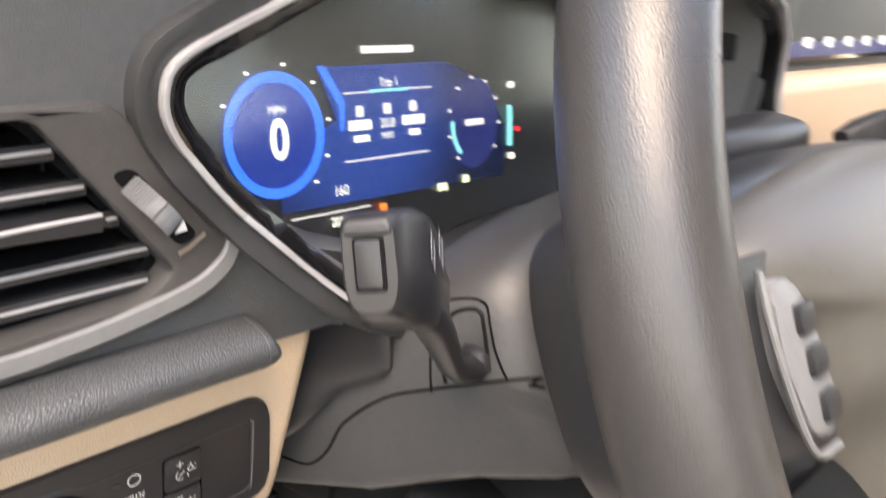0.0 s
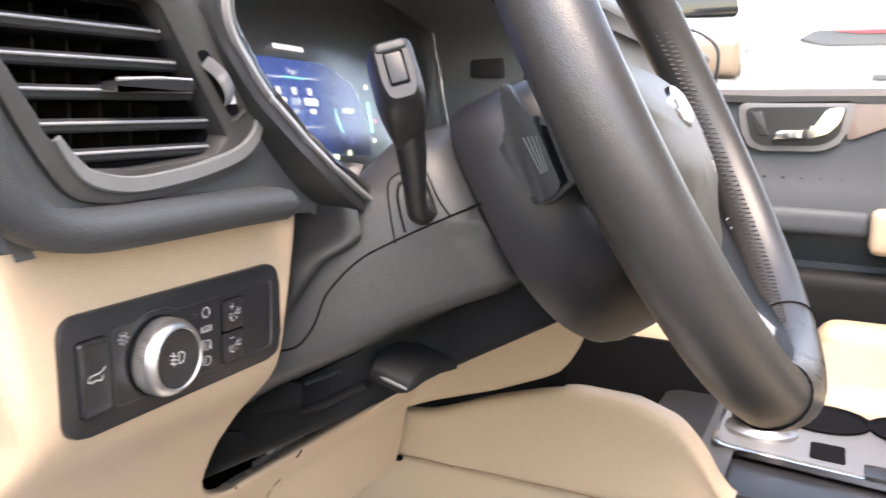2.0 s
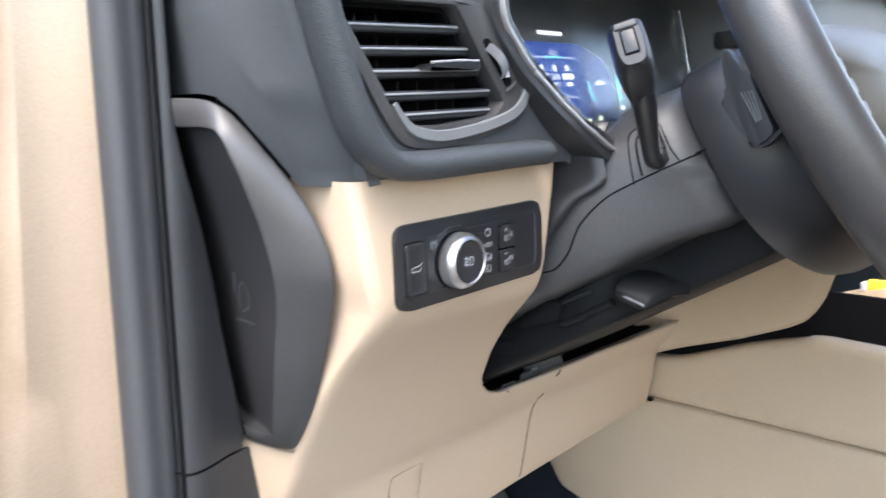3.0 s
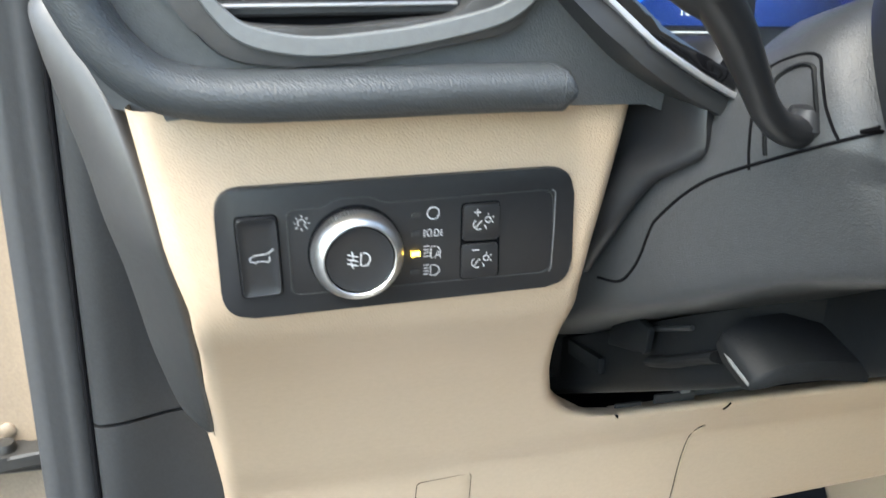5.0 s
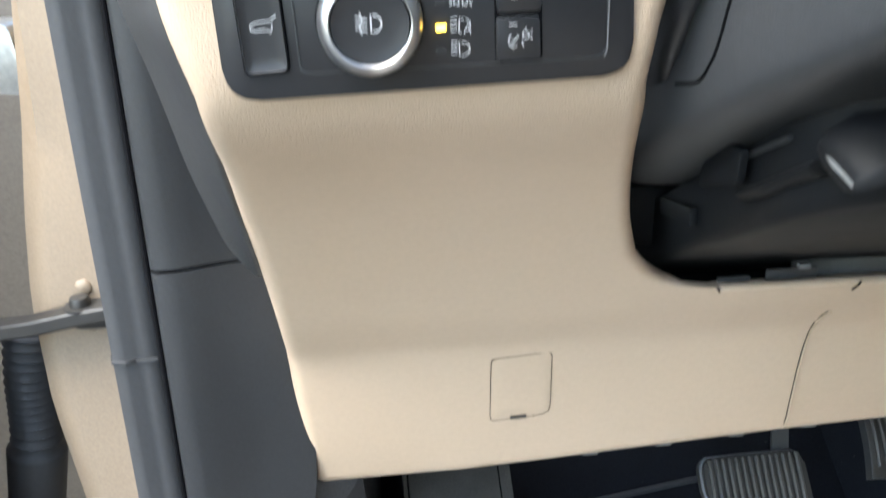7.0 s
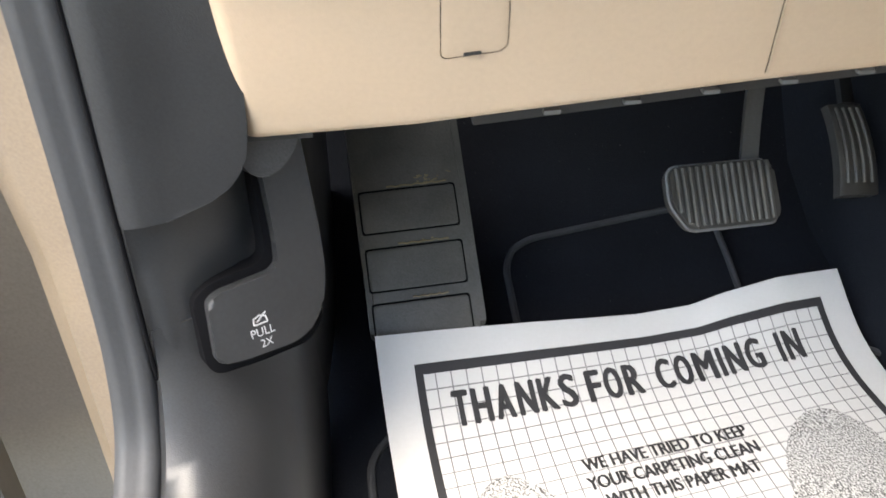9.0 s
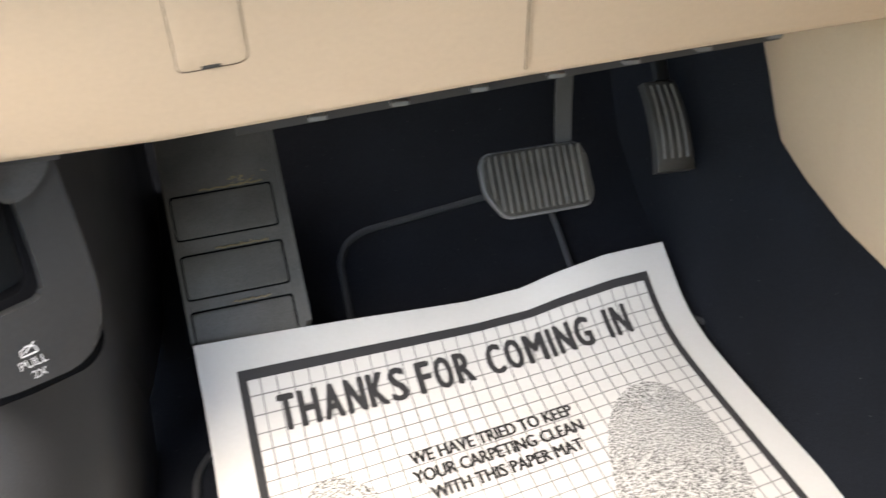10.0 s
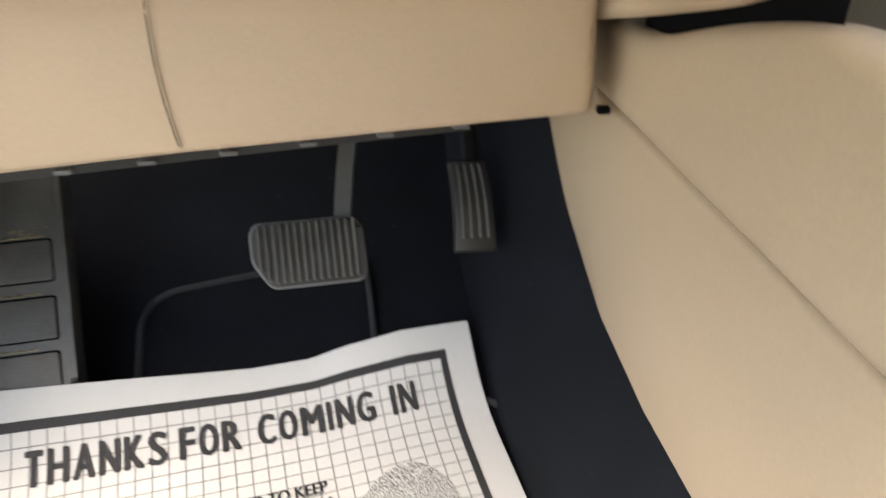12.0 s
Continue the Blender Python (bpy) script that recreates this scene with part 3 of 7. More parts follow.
zs = [0.5972] + [0.594 - 0.006 * k for k in range(11)] + [0.528 - 0.004 * k for k in range(24)] + [0.4345, 0.432, 0.4295, 0.427, 0.4245, 0.4225, 0.421, 0.4195, 0.4185, 0.4175, 0.417, 0.4165, 0.416] + [0.412 - 0.004 * k for k in range(28)] + [0.300]
bottom_z = [(0.04, 0.2945), (0.13, 0.296), (0.31, 0.308), (0.43, 0.314), (0.53, 0.3185)]


def knee_place(x, y, z):
    """The panel's lower edge climbs towards the console."""
    if z < 0.40:
        b = interp(x, bottom_z)
        z = b + (z - 0.300) * (0.40 - b) / 0.10
    return Vector((x, y, z)) - OFF


def knee_depth(z):
    return 0.5 * (interp(z + 0.004, PROFILE) + interp(z - 0.004, PROFILE))


def with_lower_lip(rows):
    last = rows[-1]
    return rows + [[v + Vector((0, dy, dz)) for v in last] for dy, dz in ((0.002, -0.003), (0.006, -0.0045), (0.03, -0.0045))]


rows = []
for z in zs:
    y0 = knee_depth(z)
    xl = interp(z, LEFT)
    xr = interp(z, RIGHT)
    depth = 0.052 if z > 0.42 else 0.052 + 0.1 * (0.42 - z)
    row = []
    for k in range(8):
        t = (1 - k / 8) * math.pi / 2
        row.append((xl + 0.008 - 0.008 * math.sin(t) + (0.004 if z > 0.432 else -0.010) * max(0, 1 - k / 1.0), y0 + (depth if k == 0 else 0.008 * (1 - math.cos(t)))))
    wide = xr - xl - 0.016
    for k in range(33):
        row.append((xl + 0.008 + wide * k / 32, y0))
    edge = min(1.0, max(0.0, (z - 0.4150) / 0.008))
    for k in range(1, 9):
        t = k / 8 * math.pi / 2
        row.append((xr - 0.008 + 0.008 * math.sin(t), y0 + edge * 0.008 * (1 - math.cos(t))))
    row.append((xr + 0.0003, y0 + edge * 0.012))
    rows.append([knee_place(x, y, z) for x, y in row])
part("knee_panel", grid_mesh(with_lower_lip(rows)), BEIGE, lower, sharp=60)
rows = []
for z, back in [(0.4120, 0.014), (0.4146, 0.008), (0.4154, 0.005), (0.4155, 0.003), (0.4146, 0.0010), (0.4130, 0.0)] + [(z, 0.0) for z in zs if z < 0.4128]:
    end = interp(z, [(0.30, 0.5375), (0.322, 0.5350), (0.384, 0.5255), (0.42, 0.5200)])
    xs = [(0.2465 + (end - 0.008 - 0.2465) * k / 30, 0.0) for k in range(31)] + [(end - 0.008 + 0.008 * math.sin(a), 0.008 * (1 - math.cos(a))) for a in (0.4, 0.8, 1.2, 1.57)] + [(end, 0.012), (end - 0.001, 0.028)]
    rows.append([knee_place(x, knee_depth(z) + back + dy, z) for x, dy in xs])
lip_line = [(interp(z, RIGHT), z) for z in (0.430, 0.426, 0.4225, 0.4195, 0.4175, 0.4163)] + [(0.2465 + 0.02 * k, 0.4153) for k in range(15)]
part("lip_return", grid_mesh([[Vector((x, knee_depth(z) + back, z - drop)) - OFF for x, z in lip_line] for back, drop in ((0.0030, 0.0010), (0.0075, 0.0006), (0.014, 0.0030))]), BEIGE, lower, sharp=60)
part("column_panel", grid_mesh(with_lower_lip(rows)), BEIGE, lower, "tan panel under the column", sharp=60)

# Side of the centre stack that runs back along the console.
rows = []
for k in range(25):
    u = k / 24
    y = 0.362 - 0.182 * u
    x = 0.548 - 0.030 * max(0, 1 - u / 0.22) ** 2
    lo = 0.004 + interp(y, [(0.17, 0.500), (0.180, 0.474), (0.185, 0.456), (0.192, 0.439), (0.203, 0.426), (0.216, 0.4185), (0.264, 0.3985), (0.32, 0.3800), (0.35, 0.3700), (0.37, 0.364)])
    hi = 0.51
    col = [(x + 0.012, lo - 0.002), (x + 0.004, lo - 0.003), (x, lo + 0.002)] + [(x - 0.010 * math.sin(math.pi * j / 12 * 0.5), lo + 0.004 + (hi - lo) * j / 12) for j in range(13)]
    rows.append([Vector((a, y, b)) - OFF for a, b in col])
end = rows[-1]
rows.append([v + Vector((0.006, -0.004, 0)) for v in end])
rows.append([v + Vector((0.03, -0.005, 0)) for v in end])
part("stack_side", grid_mesh(rows), BEIGE_SMOOTH, lower, sharp=60)

# Access cap and seams, let into the knee panel.
def knee_y(z):
    return interp(z, PROFILE)


def on_knee(x, z, lift=0.0):
    b = interp(x, bottom_z)
    zz = 0.300 + (z - b) * 0.10 / (0.40 - b) if z < 0.40 else z
    return Vector((x, knee_y(zz) - lift, z)) - OFF


cap_out = round_poly([(0.1425, 0.3712), (0.1732, 0.3738), (0.1748, 0.3325), (0.1430, 0.3296)], [0.003, 0.003, 0.006, 0.004], 4)
cap_c = (0.1588, 0.3525)
rows = []
for s, lift in ((1.0, -0.0004), (0.992, 0.0001), (0.975, 0.0002), (0.6, 0.0002), (0.02, 0.0002)):
    rows.append([on_knee(cap_c[0] + (x - cap_c[0]) * s, cap_c[1] + (z - cap_c[1]) * s, lift) for x, z in cap_out])
cover = part("access_cap", grid_mesh(rows, close_u=True, cap=False), BEIGE, lower, "small tan access cap")
rows = [[on_knee(cap_c[0] + (x - cap_c[0]) * s, cap_c[1] + (z - cap_c[1]) * s, lift) for x, z in cap_out] for s, lift in ((1.022, -0.0002), (1.014, 0.0002), (0.998, 0.0002))]
part("cap_gap", grid_mesh(rows, close_u=True), VOID, lower)
part("cap_slot", prism([(-0.0042, -0.0008), (0.0042, -0.0002), (0.0042, 0.0012), (-0.0042, 0.0006)], Matrix.Translation(on_knee(0.1578, 0.3318, 0.0016)) @ Matrix.Rotation(radians(90), 4, "X"), 0.001), PEDAL, lower)
part("seam_notch", sweep([on_knee(0.3140, 0.4150, 0.0003), on_knee(0.3138, 0.4125, 0.0003), on_knee(0.3122, 0.4095, 0.0002)], circle(0.0006, 6), up=(0, 1, 0)), VOID, lower)
seam = [(0.3085, 0.3930), (0.3072, 0.3859), (0.3064, 0.372), (0.3066, 0.355), (0.3080, 0.3330), (0.3105, 0.3095)]
seam = [(p.x, p.y) for p in smooth_path([(x, z, 0) for x, z in seam], 8)]
part("panel_seam", sweep([on_knee(x, z, 0.0003) for x, z in seam], circle(0.00028, 6), up=(0, 1, 0)), DEEP, lower)
part("seam_edge", sweep([on_knee(x + 0.0012, z, 0.0002) for x, z in seam], circle(0.0008, 6), up=(0, 1, 0)), BEIGE_SMOOTH, lower)

# Metal rail with clips under the panel's lower edge.
rail = thing("under_dash_rail", "black steel rail with small clips under the dash", "rail", (0.32, 0.377, 0.29))
part("strip", sweep([Vector((-0.157, 0.0, -0.0045)), Vector((0.0, 0.0, 0.0060)), Vector((0.15, 0.0, 0.0150))], [(-0.004, -0.0018), (-0.003, -0.0028), (0.004, -0.0028), (0.004, 0.003), (-0.004, 0.003)]), RAILGREY, rail)
for k in range(7):
    x = -0.1155 + 0.0432 * k
    part("clip", box(x, -0.0055, 0.0065 + x * 0.066, 0.0095, 0.006, 0.0028, 0.0012), LIP_GREY, rail, "grey clip")

# Structure inside the dash behind the column; near-black colours put its shade in.
core = thing("dash_core", "structure inside the dash behind the column, coloured near black for shade", "dashboard", (0.36, 0.42, 0.45), kind="structure")
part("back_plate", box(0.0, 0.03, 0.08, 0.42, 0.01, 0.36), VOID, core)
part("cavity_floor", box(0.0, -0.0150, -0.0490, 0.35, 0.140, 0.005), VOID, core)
part("bracket", prism(round_poly([(-0.02, -0.012), (0.03, -0.014), (0.034, 0.004), (0.0, 0.008), (-0.018, 0.004)], 0.004), Matrix.Translation((-0.05, -0.085, -0.03)) @ Matrix.Rotation(radians(60), 4, "X"), 0.004, 0.001), WORN, core, "dull pressed bracket")
# Tan tabs given a black plastic, as the lip's shade covers them.
for x, z, w, h in ((0.2560, 0.4135, 0.016, 0.007), (0.2840, 0.4150, 0.025, 0.010)):
    part("panel_tab", box(x - 0.36, 0.3235 - 0.42, z - 0.45, w, 0.002, h, 0.0009), TRIMPL, core, "tan tab behind the panel's lip, coloured black for shade")
part("spring_clip", box(0.2900 - 0.36, 0.3235 - 0.42, 0.4205 - 0.45, 0.006, 0.003, 0.0024, 0.0008), GREYPL, core, "pale spring clip")
# Parts in the cavity are darkened so the shade there is in their colour.
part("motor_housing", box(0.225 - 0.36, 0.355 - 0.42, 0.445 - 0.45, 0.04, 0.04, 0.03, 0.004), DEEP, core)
part("mount_plate", prism(round_poly([(-0.019, -0.009), (0.016, -0.006), (0.020, 0.006), (0.004, 0.010), (-0.016, -0.001)], 0.002, 3), Matrix.Translation((0.2165 - 0.36, 0.265 - 0.42, 0.490 - 0.45)) @ Matrix.Rotation(radians(-90), 4, "Z") @ Matrix.Rotation(radians(90), 4, "X") @ Matrix.Rotation(radians(14), 4, "Z"), 0.003, 0.0008), DEEP, core, "mounting plate darkened for the cavity's shade")
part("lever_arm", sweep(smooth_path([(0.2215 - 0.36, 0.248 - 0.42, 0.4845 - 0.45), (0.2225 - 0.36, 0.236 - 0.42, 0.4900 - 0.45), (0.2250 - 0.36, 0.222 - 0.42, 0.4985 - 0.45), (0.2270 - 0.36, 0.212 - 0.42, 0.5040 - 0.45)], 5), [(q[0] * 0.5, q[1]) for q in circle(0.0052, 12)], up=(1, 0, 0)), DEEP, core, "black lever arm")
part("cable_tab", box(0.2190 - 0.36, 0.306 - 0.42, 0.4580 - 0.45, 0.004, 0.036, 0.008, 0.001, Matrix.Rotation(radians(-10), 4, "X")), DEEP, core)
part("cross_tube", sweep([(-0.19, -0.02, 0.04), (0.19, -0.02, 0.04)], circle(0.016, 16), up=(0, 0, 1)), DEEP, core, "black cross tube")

# ---- end cover of the dash ----
fuse = thing("dash_end_cover", "black plastic end cover on the side of the dash", "trim", (0.02, 0.32, 0.54))
FO = Vector((0.02, 0.32, 0.54))
# Its outer edge and the ridge of its bevel, from the top round the rear to the foot.
COVER_EDGE = [(-0.010, 0.352, 0.6390), (-0.0095, 0.325, 0.6388), (-0.0078, 0.302, 0.6368), (-0.0020, 0.290, 0.6290), (0.0055, 0.2760, 0.6120), (0.0150, 0.2630, 0.5920), (0.0215, 0.2535, 0.572), (0.0266, 0.2508, 0.550), (0.0304, 0.2570, 0.530), (0.0332, 0.2655, 0.510), (0.0352, 0.2745, 0.490), (0.0370, 0.2845, 0.470), (0.0384, 0.2970, 0.450), (0.0388, 0.3060, 0.4385), (0.0375, 0.3110, 0.4350), (0.0330, 0.3230, 0.4345), (0.030, 0.345, 0.4350)]
COVER_RIDGE = [(-0.0075, 0.352, 0.6240), (-0.0095, 0.325, 0.6240), (-0.0118, 0.302, 0.6238), (-0.0122, 0.290, 0.6210), (-0.0088, 0.2840, 0.608), (-0.0035, 0.2800, 0.590), (0.0020, 0.2778, 0.571), (0.0066, 0.2768, 0.550), (0.0112, 0.2810, 0.530), (0.0142, 0.2880, 0.510), (0.0170, 0.2950, 0.490), (0.0205, 0.3020, 0.472), (0.0240, 0.3085, 0.4560), (0.0262, 0.3120, 0.4490), (0.0272, 0.3150, 0.4460), (0.0275, 0.3250, 0.4450), (0.0275, 0.345, 0.4450)]
_edge3 = smooth_path([Vector(p) - FO for p in COVER_EDGE], 5)
_ridge3 = smooth_path([Vector(p) - FO for p in COVER_RIDGE], 5)


def between(t, lift=0.0):
    """A line across the bevel, lifted outwards to round it."""
    return [a.lerp(b, t) + Vector((-0.7, -0.7, 0)) * lift for a, b in zip(_edge3, _ridge3)]


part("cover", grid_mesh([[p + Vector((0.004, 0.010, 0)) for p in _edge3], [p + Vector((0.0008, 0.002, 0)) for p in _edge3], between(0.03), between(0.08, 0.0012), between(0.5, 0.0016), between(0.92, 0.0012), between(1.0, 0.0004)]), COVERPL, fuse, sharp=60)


def face_x(y, z):
    """The flat face behind the ridge, leaning out at its top."""
    return interp(z, [(0.44, 0.0285), (0.47, 0.0222), (0.49, 0.0182), (0.53, 0.0122), (0.55, 0.0080), (0.571, 0.0034), (0.60, -0.0050), (0.63, -0.0110)]) + 0.05 * (y - 0.29)


_back3 = [Vector((face_x(0.400, p.z + FO.z), 0.400 - FO.y, p.z)) for p in _ridge3]
# The face takes the darker copy, so its shade is painted in.
part("cover_face", grid_mesh([_ridge3, [p.lerp(q, 0.02) + Vector((0.0006, 0, 0)) for p, q in zip(_ridge3, _back3)], [p.lerp(q, 0.5) for p, q in zip(_ridge3, _back3)], _back3]), COVERFACE_SHADED, fuse, "flat face of the cover, coloured darker for its shade", sharp=30)
_mark = Matrix.Translation(Vector((face_x(0.313, 0.530) - 0.0012, 0.313, 0.530)) - FO) @ Matrix.Rotation(radians(-90), 4, "Z") @ Matrix.Rotation(radians(90), 4, "X")
for pts in ([(-0.008, -0.012), (0.009, -0.013)], [(-0.004, -0.006), (-0.004, 0.006), (0.0, 0.010), (0.005, 0.004), (0.005, -0.004), (-0.001, -0.007)], [(-0.009, 0.002), (-0.008, 0.014)]):
    part("embossed_mark", strokes([pts], 0.0014, _mark), PLASTIC, fuse)

# ---- upper dash ----
upper = thing("upper_dash", "charcoal soft plastic upper dashboard", "dashboard", (0.1, 0.25, 0.65), kind="structure")
UO = Vector((0.1, 0.25, 0.65))
VENT = round_poly([(0.0105, 0.680), (0.0905, 0.682), (0.1285, 0.6345), (0.122, 0.6275), (0.080, 0.6225), (0.054, 0.6225)], [0.004, 0.004, 0.003, 0.006, 0.01, 0.012], 5)
CLUS = [(0.188, 0.6165), (0.171, 0.6295), (0.157, 0.6425), (0.1435, 0.6555), (0.1315, 0.6700), (0.1250, 0.6800), (0.1235, 0.6885), (0.1265, 0.6965), (0.138, 0.7035), (0.160, 0.7135), (0.19, 0.7275), (0.25, 0.742), (0.34, 0.745), (0.43, 0.735), (0.50, 0.70), (0.50, 0.60), (0.43, 0.585), (0.30, 0.585), (0.225, 0.600)]


def face_with_holes(outer, holes, place, depth):
    bm = bmesh.new()
    edges = []
    for loop in (outer, *holes):
        vs = [bm.verts.new(place @ Vector((p[0], p[1], 0))) for p in loop]
        edges += [bm.edges.new((vs[i], vs[(i + 1) % len(vs)])) for i in range(len(vs))]
    bmesh.ops.triangle_fill(bm, edges=edges, use_beauty=True)
    r = bmesh.ops.extrude_face_region(bm, geom=bm.faces[:])
    back = place.to_3x3() @ Vector((0, 0, -depth))
    bmesh.ops.translate(bm, vec=back, verts=[v for v in r["geom"] if isinstance(v, bmesh.types.BMVert)])
    return bm


RF = Matrix.Translation(Vector((0, 0.2265, 0)) - UO) @ Matrix.Rotation(radians(90), 4, "X")
vent_hole = round_poly([(0.002, 0.684), (0.110, 0.686), (0.150, 0.640), (0.140, 0.6225), (0.070, 0.611), (0.050, 0.613), (0.036, 0.630)], [0.004, 0.006, 0.016, 0.014, 0.01, 0.012, 0.01], 5)
part("front_face", face_with_holes([(0.028, 0.598), (0.192, 0.598), (0.225, 0.585), (0.225, 0.56), (0.52, 0.56), (0.52, 0.775), (-0.032, 0.775), (-0.025, 0.75), (-0.008, 0.69), (0.002, 0.658), (0.010, 0.636), (0.0165, 0.622), (0.023, 0.6135)], [vent_hole, CLUS], RF, 0.008), DASH, upper)
# Left end of the upper dash, wrapped round to the side.
rows = []
for k in range(40):
    pts = []
    for px, py, base in ((0.0055, 0.2265, 0.5955), (0.0010, 0.229, 0.5945), (-0.0010, 0.236, 0.5940), (-0.0005, 0.252, 0.5945), (0.0, 0.2630, 0.5940), (0.0, 0.276, 0.6140), (0.001, 0.290, 0.6310), (0.003, 0.302, 0.6390), (0.005, 0.325, 0.6410), (0.006, 0.36, 0.6410), (0.006, 0.40, 0.6410)):
        z = base + (0.775 - base) * k / 39
        x0 = interp(z, [(0.597, 0.032), (0.61, 0.022), (0.64, 0.004), (0.68, -0.012), (0.775, -0.032)])
        x = x0 * (1.0 if py < 0.24 else interp(py, [(0.24, 1.0), (0.30, 0.62), (0.36, 0.3), (0.40, 0.1)])) + px
        if py > 0.25:
            x = min(x, interp(z, [(0.59, 0.0180), (0.612, 0.0070), (0.629, 0.0), (0.64, -0.006), (0.68, -0.012)]) + max(0.0, 0.25 * (py - 0.30)))
        pts.append((x, py, z))
    rows.append([Vector(p) - UO for p in pts])
part("end_face", grid_mesh(rows), DASH, upper, sharp=60)
rows = []
for k in range(12):
    x = -0.04 + 1.48 * k / 11
    rows.append([Vector(p) - UO for p in ((x, 0.224, 0.762), (x, 0.221, 0.770), (x, 0.226, 0.777), (x, 0.26, 0.784), (x, 0.40, 0.785), (x, 0.62, 0.755), (x, 0.86, 0.70))])
part("top_pad", grid_mesh(rows), DASH, upper, sharp=60)
part("passenger_face", box(0.985 - UO.x, 0.285 - UO.y, 0.62 - UO.z, 0.88, 0.05, 0.29, 0.01), DASH, upper)
part("decor_band", box(0.965 - UO.x, 0.268 - UO.y, 0.635 - UO.z, 0.88, 0.05, 0.064, 0.012, seg=3), BEIGE, upper, "tan padded band across the dash")
for k in range(3):
    part("vent_upright", box(0.500 + 0.022 * k - UO.x, 0.262 - UO.y, 0.725 - UO.z, 0.010, 0.03, 0.09, 0.003), LIP_GREY if k == 1 else SATIN, upper)

pad = thing("dash_pad_strip", "charcoal leather-grained padded strip above the tan panel", "trim", (0.08, 0.215, 0.606))
_p = [(0.157, 0.0, 0.6055), (0.150, 0.0, 0.6055), (0.120, 0.0, 0.605), (0.085, 0.0, 0.6040), (0.056, 0.0, 0.6035), (0.042, 0.0, 0.6045), (0.031, 0.0, 0.6075), (0.023, 0.0, 0.6135), (0.0165, 0.0, 0.622), (0.010, 0.0, 0.636), (0.002, 0.0, 0.658), (-0.008, 0.0, 0.69), (-0.025, 0.0, 0.75)]
_p = smooth_path([Vector(q) - Vector((0.08, 0, 0.606)) for q in _p], 5)
_s = [(0.009, -0.0065), (0.004, -0.0072), (-0.003, -0.0066), (-0.0066, -0.0035), (-0.0078, 0.0), (-0.0072, 0.0035), (-0.004, 0.0062), (0.003, 0.0072), (0.010, 0.0072), (0.013, 0.005), (0.013, -0.005)]
_n = len(_p)
_sc = [0.55 if k == 0 else 0.8 if k == 1 else 0.95 if k == 2 else 1.0 for k in range(_n)]
rows = []
for i, p in enumerate(_p):
    t = (_p[min(i + 1, _n - 1)] - _p[max(i - 1, 0)]).normalized()
    across = Vector((-t.z, 0, t.x))
    if across.z < 0:
        across = -across
    if across.x < 0 and i > _n // 2:
        across = -across
    rows.append([p + Vector((0, q[0], 0)) + across * q[1] * _sc[i] for q in _s])
part("padding", grid_mesh(rows, close_u=True, cap=True), PAD, pad, sharp=70)
part("end_seam", sweep(rows[4], circle(0.0002, 6), closed=True, up=(1, 0.1, 0.1)), PAD, pad)

# ---- air vent ----
vent = thing("air_vent", "black dash air vent with slats and thumbwheel", "air vent", (0.075, 0.232, 0.65))
VO = Vector((0.075, 0.232, 0.65))
VF = Matrix.Translation(Vector((0, 0.2235, 0)) - VO) @ Matrix.Rotation(radians(90), 4, "X")
_in = round_poly([(0.0105, 0.681), (0.0905, 0.683), (0.1285, 0.6345), (0.121, 0.6270), (0.080, 0.6225), (0.054, 0.6235), (0.042, 0.634)], [0.004, 0.004, 0.003, 0.008, 0.01, 0.010, 0.012], 5)
_ou = round_poly([(0.0015, 0.684), (0.110, 0.687), (0.1525, 0.640), (0.1425, 0.6215), (0.080, 0.6105), (0.050, 0.612), (0.0355, 0.630)], [0.004, 0.006, 0.016, 0.014, 0.01, 0.012, 0.012], 5)
part("vent_frame", ring_prism(_ou, _in, VF, 0.012, 0.0025), COVERPL, vent)
_lp = smooth_path([Vector((x, 0.2228, z)) - VO for x, z in ((0.044, 0.634), (0.050, 0.6265), (0.058, 0.6205), (0.075, 0.6175), (0.095, 0.619), (0.115, 0.6222), (0.135, 0.6275), (0.1445, 0.634), (0.1475, 0.641), (0.1455, 0.648))], 5)
part("vent_lip", sweep(_lp, [(-0.0032, -0.002), (-0.0029, 0.0003), (-0.0024, 0.0008), (0.0024, 0.0012), (0.0030, 0.0006), (0.0034, -0.002)], up=(0, -1, 0), scales=[0.5 + 0.5 * min(1, 4 * k / 45, 4 * (45 - k) / 45) for k in range(46)]), LIP_GREY, vent, "grey lip under the vent", sharp=25)
# Duct walls and back are near black to stand for the shade inside.
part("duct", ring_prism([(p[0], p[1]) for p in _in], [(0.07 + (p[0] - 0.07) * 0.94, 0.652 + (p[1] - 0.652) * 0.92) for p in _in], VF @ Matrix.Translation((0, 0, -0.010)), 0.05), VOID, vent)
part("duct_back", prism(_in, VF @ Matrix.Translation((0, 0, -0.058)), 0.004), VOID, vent)
